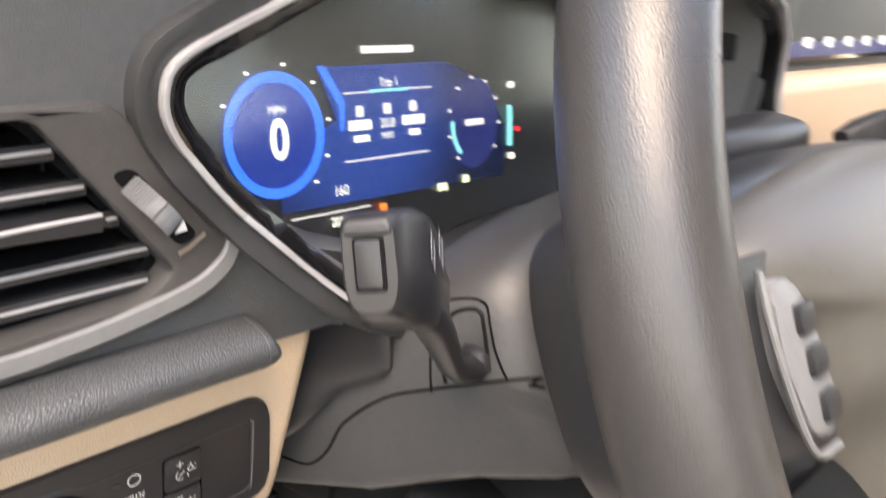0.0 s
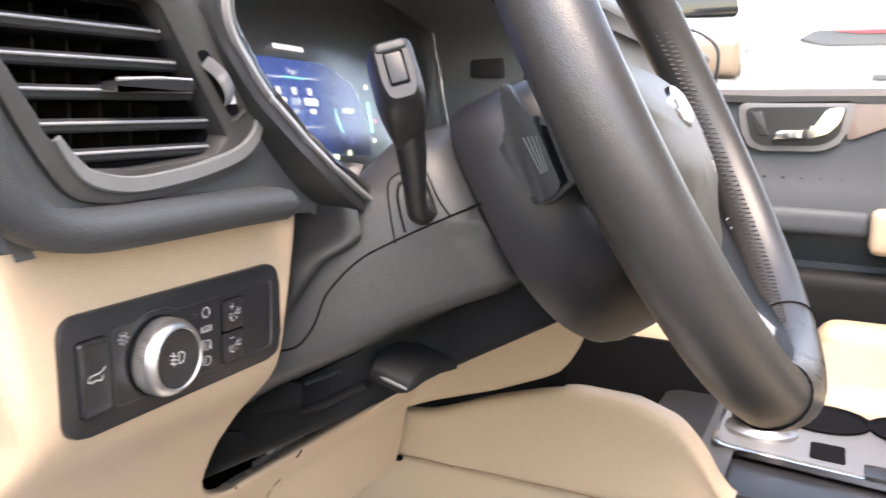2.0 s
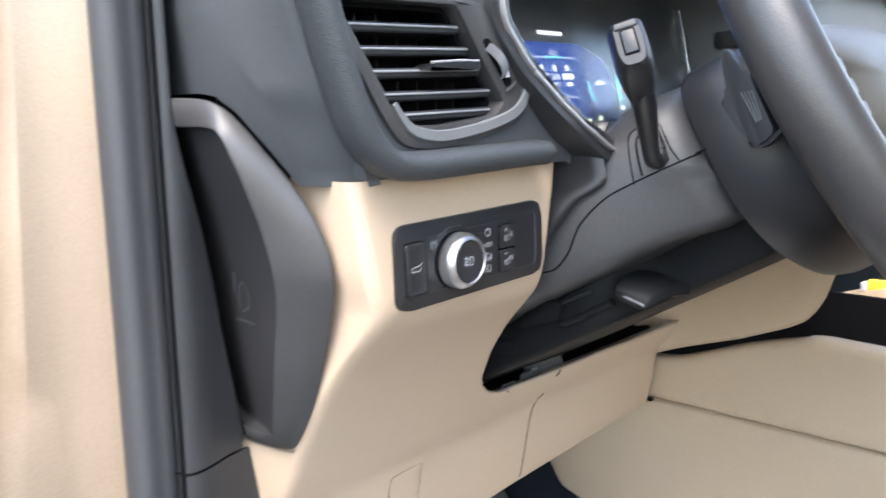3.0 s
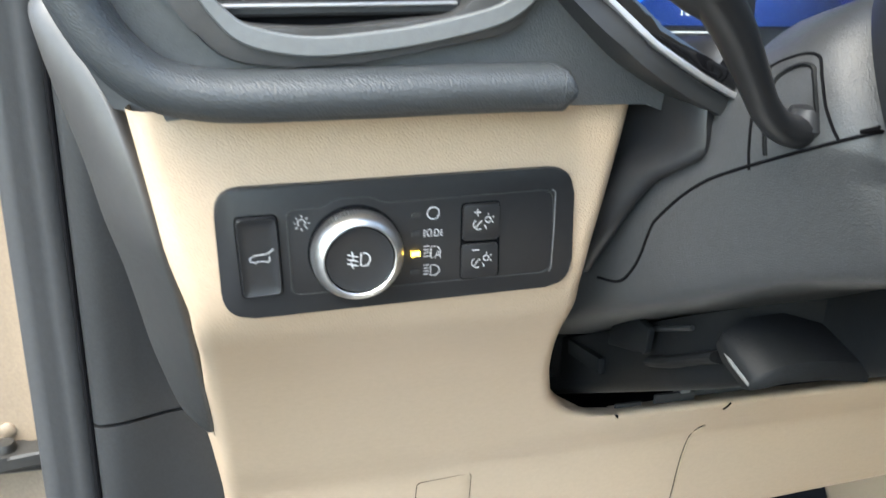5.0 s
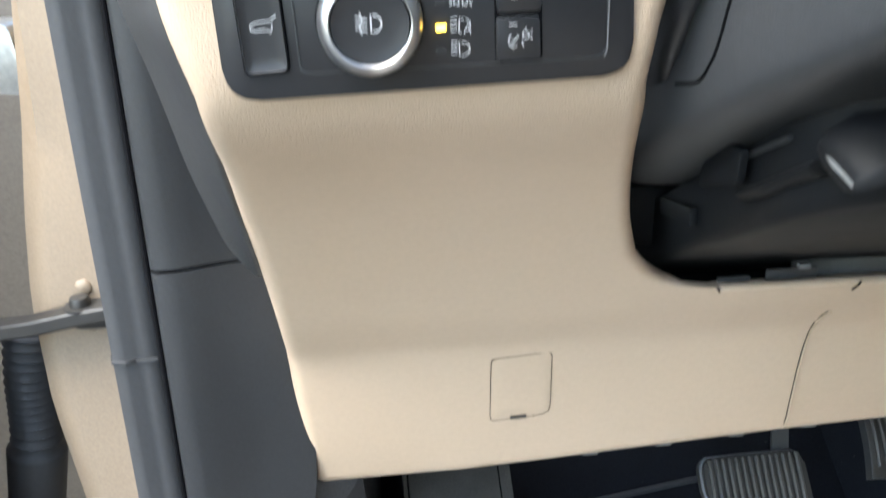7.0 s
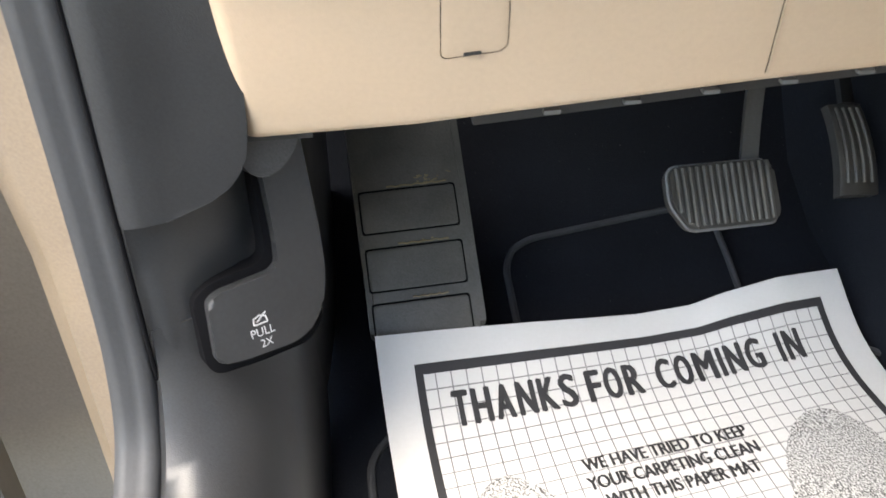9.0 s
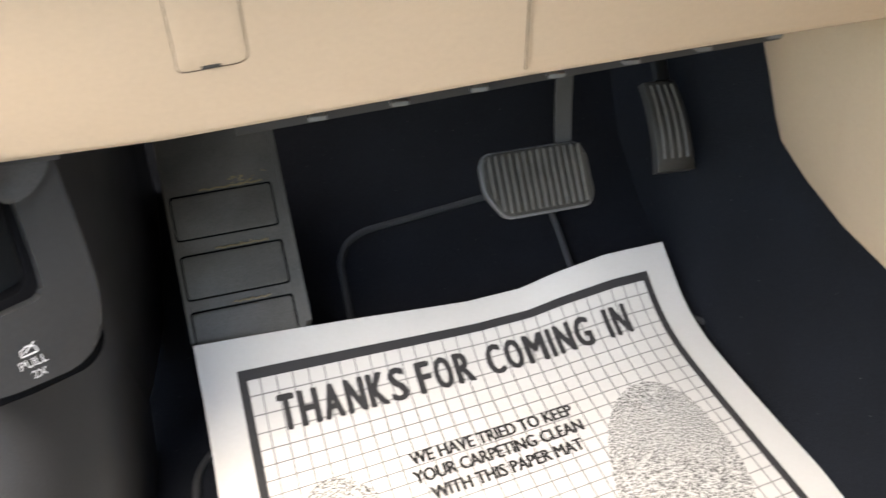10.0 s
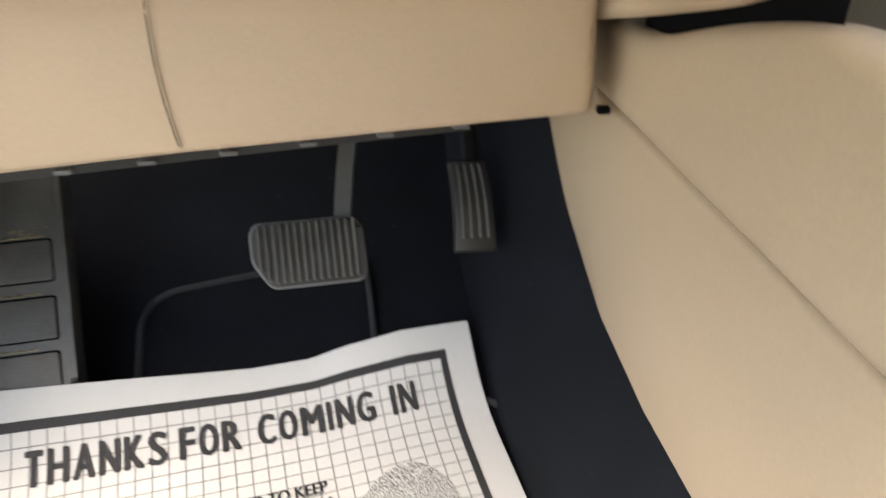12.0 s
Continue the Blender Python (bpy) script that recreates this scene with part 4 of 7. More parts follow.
for k, (z, a, b) in enumerate(((0.6700, 0.013, 0.098), (0.6590, 0.018, 0.106), (0.6485, 0.027, 0.115), (0.6375, 0.036, 0.124), (0.6275, 0.046, 0.124))):
    _slat = [(0.0, 0.0014), (0.0012, 0.0023), (0.005, 0.0020), (0.030, 0.0006), (0.030, -0.0006), (0.005, -0.0022), (0.0012, -0.0026), (0.0002, -0.0018)]
    pts = []
    for x in (a, b):
        pts.append([Vector((x, 0.2300 + q[0], z + (x - a) * 0.03 + q[1] - q[0] * 0.12)) - VO for q in _slat])
    slat = part("slat", grid_mesh(pts, close_u=True, cap=True), PLASTIC, vent)
    # Bright strip painted in as the glint along the slat's front edge.
    part("slat_edge", sweep([Vector((a + 0.001, 0.2297, z + 0.0006)) - VO, Vector((b - 0.001, 0.2297, z + (b - a) * 0.03 + 0.0006)) - VO], circle(0.0006, 8), up=(0, 1, 0)), SATIN_GREY, slat, "bright strip for the glint on the front edge")
for k in range(7):
    x = 0.030 + 0.0145 * k
    part("rear_blade", box(x - VO.x, 0.262 - VO.y, 0.0, 0.0012, 0.022, 0.058), SATIN, vent)
tab = part("adjuster_tab", prism(round_poly([(0.067, 0.6505), (0.108, 0.6515), (0.108, 0.6558), (0.090, 0.6553), (0.074, 0.6538)], [0.002, 0.001, 0.001, 0.003, 0.003], 4), VF @ Matrix.Translation((0, 0, 0.001)), 0.014, 0.0015), SATIN, vent, "black adjuster tab")
part("tab_edge", sweep([VF @ Vector((0.070, 0.6542, 0.0002)), VF @ Vector((0.088, 0.6556, 0.0006)), VF @ Vector((0.107, 0.6560, 0.0002))], circle(0.0007, 8), up=(0, 1, 0)), SATIN_GREY, tab)
part("divider", prism([(0.090, 0.684), (0.108, 0.683), (0.1465, 0.6415), (0.141, 0.6315), (0.1285, 0.6335)], VF @ Matrix.Translation((0, 0, -0.0005)), 0.010, 0.001), PLASTIC, vent)
part("wheel_slot", prism(round_poly([(0.1095, 0.6670), (0.1155, 0.6685), (0.1360, 0.6450), (0.1300, 0.6420)], 0.003, 4), VF @ Matrix.Translation((0, 0, 0.0002)), 0.002), VOID, vent)
_ax = Vector((0.0214, 0, -0.0238)).normalized()
_wheel = []
for k in range(90):
    a = math.pi * k / 89
    r = 0.0128 + (0.0003 if k % 2 else -0.0003)
    c = Vector((0.1215, 0.2312, 0.6562)) - VO
    side = Vector((_ax.z, 0, -_ax.x))
    base = c + _ax * r * math.cos(a) + Vector((0, -1, 0)) * r * math.sin(a) * 0.95
    _wheel.append([base - side * 0.0032, base - side * 0.0027 + Vector((0, -0.0006, 0)), base + side * 0.0027 + Vector((0, -0.0006, 0)), base + side * 0.0032])
part("thumbwheel", grid_mesh(_wheel), GREYPL, vent, "ribbed grey thumbwheel", sharp=80)
part("wheel_mark", prism([(0.1275, 0.6475), (0.1312, 0.6480), (0.1300, 0.6512)], VF @ Matrix.Translation((0, 0, 0.0020)), 0.0004), WHITE, vent)
part("slot_end", strokes([[(0.1290, 0.6405), (0.1325, 0.6420), (0.1375, 0.6455)]], 0.0016, VF, 0.0012), SILVER, vent)

# ---- instrument cluster ----
cluster = thing("instrument_cluster", "lit blue digital instrument cluster in a chrome edged hood", "instrument cluster", (0.26, 0.28, 0.65))
KO = Vector((0.26, 0.28, 0.65))
KF = Matrix.Translation(Vector((0, 0.2235, 0)) - KO) @ Matrix.Rotation(radians(90), 4, "X")


def offset_poly(pts, d):
    c = Vector((0.31, 0.665))
    out = []
    n = len(pts)
    for i in range(n):
        a, b = Vector(pts[i - 1]), Vector(pts[(i + 1) % n])
        t = (b - a).normalized()
        nrm = Vector((t.y, -t.x))
        if nrm.dot(Vector(pts[i]) - c) < 0:
            nrm = -nrm
        out.append(tuple(Vector(pts[i]) + nrm * d))
    return out


_cl = [tuple(p) for p in smooth_path([(x, z, 0) for x, z in CLUS], 3, closed=True)]
_cl = [(p[0], p[1]) for p in _cl]
def forward(bm, share=1.0):
    """The foot of the hood swells towards the driver."""
    for v in bm.verts:
        v.co.y -= share * interp(v.co.z + KO.z, [(0.58, 0.0165), (0.6163, 0.0165), (0.633, 0.0095), (0.650, 0.0038), (0.672, 0.0)])
    return bm


part("hood_rim", forward(ring_prism(offset_poly(_cl, 0.0085), offset_poly(_cl, 0.0012), KF @ Matrix.Translation((0, 0, 0.003)), 0.034, 0.0030)), PLASTIC, cluster)
part("chrome_trim", forward(ring_prism(offset_poly(_cl, 0.0014), offset_poly(_cl, -0.0006), KF @ Matrix.Translation((0, 0, 0.0052)), 0.006, 0.0007)), BRIGHT_TRIM, cluster, "satin chrome trim line")
part("inner_rim", forward(ring_prism(offset_poly(_cl, -0.0010), offset_poly(_cl, -0.0062), KF @ Matrix.Translation((0, 0, 0.0030)), 0.010, 0.0015)), GLOSS, cluster)
# Tunnel of the hood back to the display.
rows = []
for t, d in ((0.0, -0.0055), (0.3, -0.007), (0.7, -0.009), (1.0, -0.010)):
    rows.append([KF @ Vector((p[0] + 0.006 * t, p[1] - 0.004 * t, -0.002 - 0.078 * t + (1 - t) * interp(p[1], [(0.6163, 0.0165), (0.633, 0.0095), (0.650, 0.0038), (0.672, 0.0)]))) for p in offset_poly(_cl, d)])
part("hood_tunnel", grid_mesh(rows, close_u=True), GREYPL, cluster)
SCR = Matrix.Translation(Vector((0.263, 0.29, 0.667)) - KO) @ Matrix.Rotation(radians(90 - 12.7), 4, "X")
screen = part("display_glass", prism(round_poly([(-0.15, -0.09), (0.20, -0.09), (0.20, 0.07), (-0.15, 0.07)], 0.01), SCR @ Matrix.Translation((0, 0, -0.0008)), 0.004), LENS, cluster)


def sp(x, z):
    """A place on the display, from world x and z."""
    return (x - 0.263, (z - 0.667) / 0.975)


def fading(name, color, strength, at, reach):
    """A lit field that fades away from a place on the display."""
    m = glowing(name, color, strength)
    nt = m.node_tree
    co = nt.nodes.new("ShaderNodeTexCoord")
    dist = nt.nodes.new("ShaderNodeVectorMath")
    dist.operation = "DISTANCE"
    dist.inputs[1].default_value = at
    nt.links.new(co.outputs["Object"], dist.inputs[0])
    mr = nt.nodes.new("ShaderNodeMapRange")
    mr.interpolation_type = "SMOOTHSTEP"
    mr.inputs["From Min"].default_value = reach * 0.35
    mr.inputs["From Max"].default_value = reach
    mr.inputs["To Min"].default_value = strength
    mr.inputs["To Max"].default_value = strength * 0.12
    nt.links.new(dist.outputs["Value"], mr.inputs["Value"])
    nt.links.new(mr.outputs["Result"], nt.nodes["Principled BSDF"].inputs["Emission Strength"])
    return m


BLUE = fading("display_blue", (0.012, 0.058, 0.36), 0.155, (-0.012, 0.012, 0.006), 0.075)
BLUE2 = glowing("display_bright_blue", (0.005, 0.13, 0.95), 0.30)
SPEED_BLUE = glowing("display_speed_blue", (0.006, 0.045, 0.42), 0.14)
NAVY = glowing("display_navy", (0.012, 0.022, 0.14), 0.2)
CYAN = glowing("display_cyan", (0.15, 0.65, 0.80), 0.26)
LIT = glowing("display_white", (0.75, 0.88, 0.92), 0.26)
DIMLIT = glowing("display_pale", (0.55, 0.62, 0.70), 0.28)
GREENLIT = glowing("display_green_white", (0.62, 0.80, 0.60), 0.28)
AMBERLIT = glowing("display_amber", (0.9, 0.22, 0.05), 0.25)
REDLIT = glowing("display_red", (0.8, 0.03, 0.04), 0.25)


def flat(outline, mat, name, lift, label=""):
    return part(name, prism([sp(*p) for p in outline], SCR @ Matrix.Translation((0, 0, lift)), 0.0002), mat, cluster, label)


flat([(0.226, 0.676), (0.300, 0.6765), (0.326, 0.667), (0.345, 0.640), (0.340, 0.620), (0.205, 0.620), (0.205, 0.640), (0.235, 0.655)], BLUE, "centre_field", 0.0002)
flat([(0.2045 + 0.0235 * math.cos(a), 0.651 + 0.0245 * math.sin(a)) for a in [2 * math.pi * k / 40 for k in range(40)]], BLUE2, "speed_ring", 0.0006, "bright blue speed ring")
flat([(0.2040 + 0.0195 * math.cos(a), 0.651 + 0.0205 * math.sin(a)) for a in [2 * math.pi * k / 40 for k in range(40)]], SPEED_BLUE, "speed_face", 0.0010)
flat([(0.226, 0.6765), (0.230, 0.6765), (0.2395, 0.662), (0.238, 0.650), (0.2365, 0.650), (0.2365, 0.660)], BLUE2, "field_edge", 0.0006)
flat([(0.318 + 0.018 * math.cos(a), 0.6475 + 0.0215 * math.sin(a)) for a in [2 * math.pi * k / 36 for k in range(36)]], NAVY, "rev_face", 0.0006)


def shown(words, x, z, size, mat, name, squeeze=0.85, bold=0.0):
    part(name, placed(text_mesh(words, size, squeeze, bold), SCR @ Matrix.Translation((*sp(x, z), 0.0016))), mat, cluster)


shown("0", 0.2052, 0.6487, 0.0225, LIT, "speed_digit", 0.78, 0.0006)
shown("MPH", 0.2048, 0.6605, 0.0048, LIT, "speed_unit")
shown("160", 0.2345, 0.6255, 0.0064, LIT, "scale_number")
shown("Trip 1", 0.2635, 0.6688, 0.0052, LIT, "trip_title")
shown("20.8", 0.262, 0.6515, 0.0060, LIT, "reading")
shown("MPG", 0.262, 0.6462, 0.0042, LIT, "reading_unit")


def bars(items, mat, name):
    for x, z, w, h in items:
        bm = bmesh.new()
        (cx, cz), vs = sp(x, z), []
        for dx, dz in ((-1, -1), (1, -1), (1, 1), (-1, 1)):
            vs.append(bm.verts.new(SCR @ Vector((cx + dx * w / 2, cz + dz * h / 2, 0.0016))))
        bm.faces.new(vs)
        part(name, bm, mat, cluster)


bars([(0.2465, 0.6518, 0.0125, 0.0042), (0.2775, 0.6520, 0.0135, 0.0042)], LIT, "reading_bar")
bars([(0.2470, 0.6462, 0.0085, 0.0028), (0.2780, 0.6465, 0.0065, 0.0028)], LIT, "unit_bar")
bars([(0.2635, 0.6825, 0.0300, 0.0030)], DIMLIT, "title_bar")
bars([(0.2465, 0.6575, 0.0040, 0.0045), (0.2620, 0.6578, 0.0042, 0.0045), (0.2775, 0.6580, 0.0040, 0.0045)], DIMLIT, "reading_icon")
bars([(0.2635, 0.6655, 0.0220, 0.0011)], CYAN, "tab_underline")
bars([(0.2450, 0.6652, 0.0150, 0.0005), (0.2820, 0.6656, 0.0150, 0.0005), (0.2620, 0.6372, 0.0500, 0.0006)], DIMLIT, "rule")
shown("20217.8 mi", 0.2375, 0.6128, 0.0056, LIT, "odometer", 0.72, 0.0001)
bars([(0.2290, 0.6172, 0.0420, 0.0006)], DIMLIT, "odometer_rule")
bars([(0.2575, 0.6150, 0.0042, 0.0042)], AMBERLIT, "amber_lamp")
bars([(0.2050, 0.6140, 0.0040, 0.0040), (0.2950, 0.6195, 0.0065, 0.0036), (0.3110, 0.6215, 0.0045, 0.0036)], GREENLIT, "status_bar")
bars([(0.3180, 0.6478, 0.0130, 0.0030)], DIMLIT, "rev_bar")
bars([(0.3440, 0.6440, 0.0038, 0.0205)], CYAN, "fuel_bar")
bars([(0.3450, 0.6640, 0.0050, 0.0030), (0.3450, 0.6290, 0.0050, 0.0030)], LIT, "fuel_mark")
bars([(0.3500, 0.6420, 0.0040, 0.0022)], REDLIT, "warning_mark")
for a, r0 in ((152, 0.0262), (118, 0.0262), (80, 0.0262), (46, 0.0262), (10, 0.0255), (-22, 0.0255), (-48, 0.0258)):
    x, z = 0.2045 + r0 * math.cos(radians(a)), 0.651 + (r0 + 0.001) * math.sin(radians(a))
    bars([(x, z, 0.0022, 0.0011)], LIT, "speed_tick")
for k in range(9):
    a = radians(228 - 33 * k)
    bars([(0.3180 + 0.0178 * math.cos(a), 0.6475 + 0.0212 * math.sin(a), 0.0018, 0.0014)], DIMLIT, "rev_tick")
part("rev_sweep", strokes([[(0.3180 - 0.263 + 0.0150 * math.cos(radians(a)), (0.6475 - 0.667) / 0.975 + 0.0180 * math.sin(radians(a))) for a in range(175, 232, 7)]], 0.0022, SCR, 0.0014), CYAN, cluster)


_pane = part("cover_glass", prism(round_poly([(-0.15, -0.09), (0.20, -0.09), (0.20, 0.07), (-0.15, 0.07)], 0.01), SCR @ Matrix.Translation((0, 0, 0.0052)), 0.0022), GLASS, cluster, "clear display glass")
_pane.visible_shadow = False


# ---- headlamp switch panel ----
panel = thing("headlamp_switch_panel", "black headlamp switch panel with silver knob on the tan dash", "switch panel", (0.107, 0.2285, 0.552))
PO = Vector((0.107, 0.2285, 0.552))
PF = Matrix.Translation(Vector((0, 0.2265, 0)) - PO) @ Matrix.Rotation(radians(90), 4, "X")
_out = round_poly([(0.0446, 0.5732), (0.1672, 0.5768), (0.1696, 0.5322), (0.0462, 0.5280)], [0.009, 0.010, 0.010, 0.010], 7)
part("plate", prism(_out, PF, 0.006, 0.0012), SATIN, panel)
_in = round_poly([(0.0672, 0.5655), (0.0790, 0.5660), (0.0835, 0.5690), (0.0950, 0.5692), (0.0995, 0.5668), (0.1600, 0.5690), (0.1615, 0.5375), (0.0685, 0.5355)], [0.003, 0.003, 0.004, 0.004, 0.003, 0.004, 0.005, 0.003], 4)
_ctr = (0.115, 0.5525)
part("inset_step", ring_prism(_in, [(_ctr[0] + (x - _ctr[0]) * 0.988, _ctr[1] + (z - _ctr[1]) * 0.965) for x, z in _in], PF @ Matrix.Translation((0, 0, 0.0004)), 0.001, 0.0002), PLASTIC, panel)
_b = round_poly([(0.0512, 0.5635), (0.0642, 0.5640), (0.0655, 0.5372), (0.0528, 0.5362)], 0.002, 4)
part("button_gap", prism([(0.0584 + (x - 0.0584) * 1.07, 0.550 + (z - 0.550) * 1.04) for x, z in _b], PF @ Matrix.Translation((0, 0, 0.0003)), 0.0006), VOID, panel)
rows = []
for s, h in ((1.0, -0.0005), (1.0, 0.0012), (0.95, 0.0018), (0.86, 0.0013), (0.5, 0.0010), (0.04, 0.0010)):
    rows.append([PF @ Vector((0.0584 + (x - 0.0584) * s, 0.550 + (z - 0.550) * (1 - (1 - s) * 0.6), h)) for x, z in _b])
tail = part("tailgate_button", grid_mesh(rows, close_u=True, cap=True), SATIN, panel, sharp=60)
_d = round_poly([(0.1262, 0.5652), (0.1402, 0.5658), (0.1412, 0.5378), (0.1268, 0.5372)], 0.002, 4)
part("dimmer_gap", prism(_d, PF @ Matrix.Translation((0, 0, 0.0003)), 0.0006), VOID, panel)
for z0, z1 in ((0.5518, 0.5652), (0.5378, 0.5508)):
    part("dimmer_button", prism(round_poly([(0.1268, z1 - 0.0004), (0.1398, z1), (0.1404, z0 + 0.0003), (0.1270, z0)], 0.0016, 4), PF @ Matrix.Translation((0, 0, 0.0012)), 0.0016, 0.0006), SATIN, panel)
part("right_edge_line", strokes([[(0.1588, 0.5690), (0.1602, 0.5680), (0.1607, 0.5530), (0.1608, 0.5400), (0.1600, 0.5382)]], 0.0005, PF, 0.0008), GREYPL, panel)

KC = (0.0898, 0.5508)
KN = Matrix.Translation(Vector((KC[0], 0.2265, KC[1])) - PO) @ Matrix.Rotation(radians(90), 4, "X")
knob = part("knob", lathe([(0.0156, 0.0), (0.0158, 0.0012), (0.0148, 0.0016)], KN, 64), VOID, panel)
_n = 168
rows = []
for r, h, rib in ((0.0138, 0.0010, 0), (0.0147, 0.0012, 0), (0.0144, 0.0020, 1), (0.0144, 0.0070, 1), (0.0148, 0.0075, 0), (0.0141, 0.0092, 0), (0.0128, 0.0108, 0), (0.0119, 0.0112, 0), (0.0115, 0.0108, 0)):
    rows.append([KN @ Vector(((r + (0.00085 if rib and k % 2 else 0)) * math.cos(2 * math.pi * k / _n), (r + (0.00085 if rib and k % 2 else 0)) * math.sin(2 * math.pi * k / _n), h)) for k in range(_n)])
part("knurled_ring", grid_mesh(rows, close_u=True), SILVER, knob, "knurled satin silver ring", sharp=50)
part("knob_face", lathe([(0.0, 0.0100), (0.006, 0.0101), (0.0100, 0.0105), (0.0110, 0.0108), (0.0114, 0.0102), (0.0114, 0.005)][::-1], KN, 48), SATIN, knob, "black fog lamp push face")


def icon(lines, x, z, w=0.0006, lift=0.0009, s=1.0, mat=WHITE, name="icon"):
    part(name, strokes([[(x + p[0] * s, z + p[1] * s) for p in l] for l in lines], w * 0.66, PF, lift), mat, panel)


def lamp(x):
    return [arc(x, 0, 0.0026, -90, 90, 12, 0.9) + [(x - 0.0012, 0.0026), (x - 0.0012, -0.0026), (x, -0.0026)]]


icon(lamp(0.0012) + [[(-0.0052, 0.0022), (-0.0012, 0.0012)], [(-0.0052, 0.0004), (-0.0012, -0.0006)], [(-0.0052, -0.0014), (-0.0012, -0.0024)], [(-0.0036, 0.0034), (-0.0028, 0.001), (-0.0038, -0.0010), (-0.003, -0.0034)]], 0.0900, 0.5510, 0.0006, 0.0105, 0.85)
icon([arc(0, 0, 0.0021, 0, 360, 20)], 0.1163, 0.5625)
icon([arc(-0.0016, 0, 0.0017, 90, 270, 8, 0.8) + [(-0.0008, -0.0017), (-0.0008, 0.0017), (-0.0016, 0.0017)], arc(0.0016, 0, 0.0017, 90, -90, 8, 0.8) + [(0.0008, -0.0017), (0.0008, 0.0017), (0.0016, 0.0017)],
      [(-0.0036, 0.001), (-0.0048, 0.0016)], [(-0.0036, 0), (-0.005, 0)], [(-0.0036, -0.001), (-0.0048, -0.0016)], [(0.0036, 0.001), (0.0048, 0.0016)], [(0.0036, 0), (0.005, 0)], [(0.0036, -0.001), (0.0048, -0.0016)]], 0.1164, 0.5555, 0.0005, s=0.7)
_beam = [[(-0.0036, 0.0024 - 0.0014 * k), (-0.0012, 0.0028 - 0.0014 * k)] for k in range(4)]
icon([arc(0.0010, 0, 0.0024, 70, -20, 10, 1.0), [(0.0014, 0.0024), (-0.0004, 0.0024), (-0.0006, -0.0024), (0.0004, -0.0024)], [(0.0012, -0.0026), (0.0024, 0.0006), (0.0036, -0.0026)], [(0.0016, -0.0014), (0.0032, -0.0014)]] + _beam, 0.1163, 0.5485, 0.0005, s=0.85)
icon([arc(0.0008, 0, 0.0024, 90, -90, 12, 1.1) + [(-0.0004, -0.0024), (-0.0006, 0.0024), (0.0008, 0.0024)]] + _beam, 0.1163, 0.5418, 0.0005, s=0.8)
icon([arc(0, 0, 0.0012, -50, 230, 14)] + [[(0.0018 * math.cos(a), 0.0018 * math.sin(a)), (0.0027 * math.cos(a), 0.0027 * math.sin(a))] for a in [radians(45 * k) for k in range(8)]], 0.0722, 0.5612, 0.0004)
for z in (0.5588, 0.5448):
    icon([arc(-0.0012, -0.001, 0.0018, 120, 300, 10), [(-0.0022, -0.002), (0.0, 0.0004)], arc(0.0022, 0.0006, 0.001, 0, 360, 12), [(0.0022, 0.0022), (0.0022, 0.0028)], [(0.0036, 0.0014), (0.0042, 0.0018)], [(0.0036, 0.0), (0.0042, -0.0006)], [(0.001, -0.0012), (0.0016, -0.0026)]], 0.1335, z, 0.0005, 0.0016)
icon([[(-0.0013, 0), (0.0013, 0)], [(0, -0.0013), (0, 0.0013)]], 0.1318, 0.5622, 0.0005, 0.0016)
icon([[(-0.0013, 0), (0.0013, 0)]], 0.1318, 0.5485, 0.0005, 0.0016)
icon([[(-0.0036, -0.0010), (-0.0036, 0.0002), (-0.0022, 0.0012), (0.0010, 0.0014), (0.0024, 0.0018), (0.0040, 0.0032)], [(-0.0036, -0.0010), (-0.0026, -0.0010), (-0.002, -0.0016), (-0.0012, -0.0010), (0.0012, -0.0010), (0.002, -0.0016), (0.0026, -0.0006), (0.0026, 0.0006)]], 0.0590, 0.5500, 0.0005, 0.0014)
part("auto_indicator", prism([(0.1090, 0.5488), (0.1120, 0.5490), (0.1120, 0.5474), (0.1090, 0.5472)], PF @ Matrix.Translation((0, 0, 0.0010)), 0.0006), glowing("amber_led", (1.0, 0.62, 0.06), 2.2), panel, "lit amber indicator")
for z in (0.5618, 0.5552, 0.5412):
    part("dark_indicator", prism([(0.1090, z + 0.0008), (0.1120, z + 0.001), (0.1120, z - 0.0006), (0.1090, z - 0.0008)], PF @ Matrix.Translation((0, 0, 0.0006)), 0.0004), PLASTIC, panel)

# ---- steering column ----
AX = 0.346
column = thing("steering_column_shroud", "black grained steering column shroud", "steering column", (AX, 0.2, 0.58))
CO = Vector((AX, 0.2, 0.58))


def column_rows(sections):
    rows = []
    for y, lean, pts in sections:
        loop = [(-x, z) for x, z in pts] + [(x, z) for x, z in pts[::-1]]
        loop = smooth_path([(a, b, 0) for a, b in loop], 3, closed=True)
        rows.append([Vector((AX + p[0], y + lean * (p[1] - 0.58), p[1])) - CO for p in loop])
    return rows


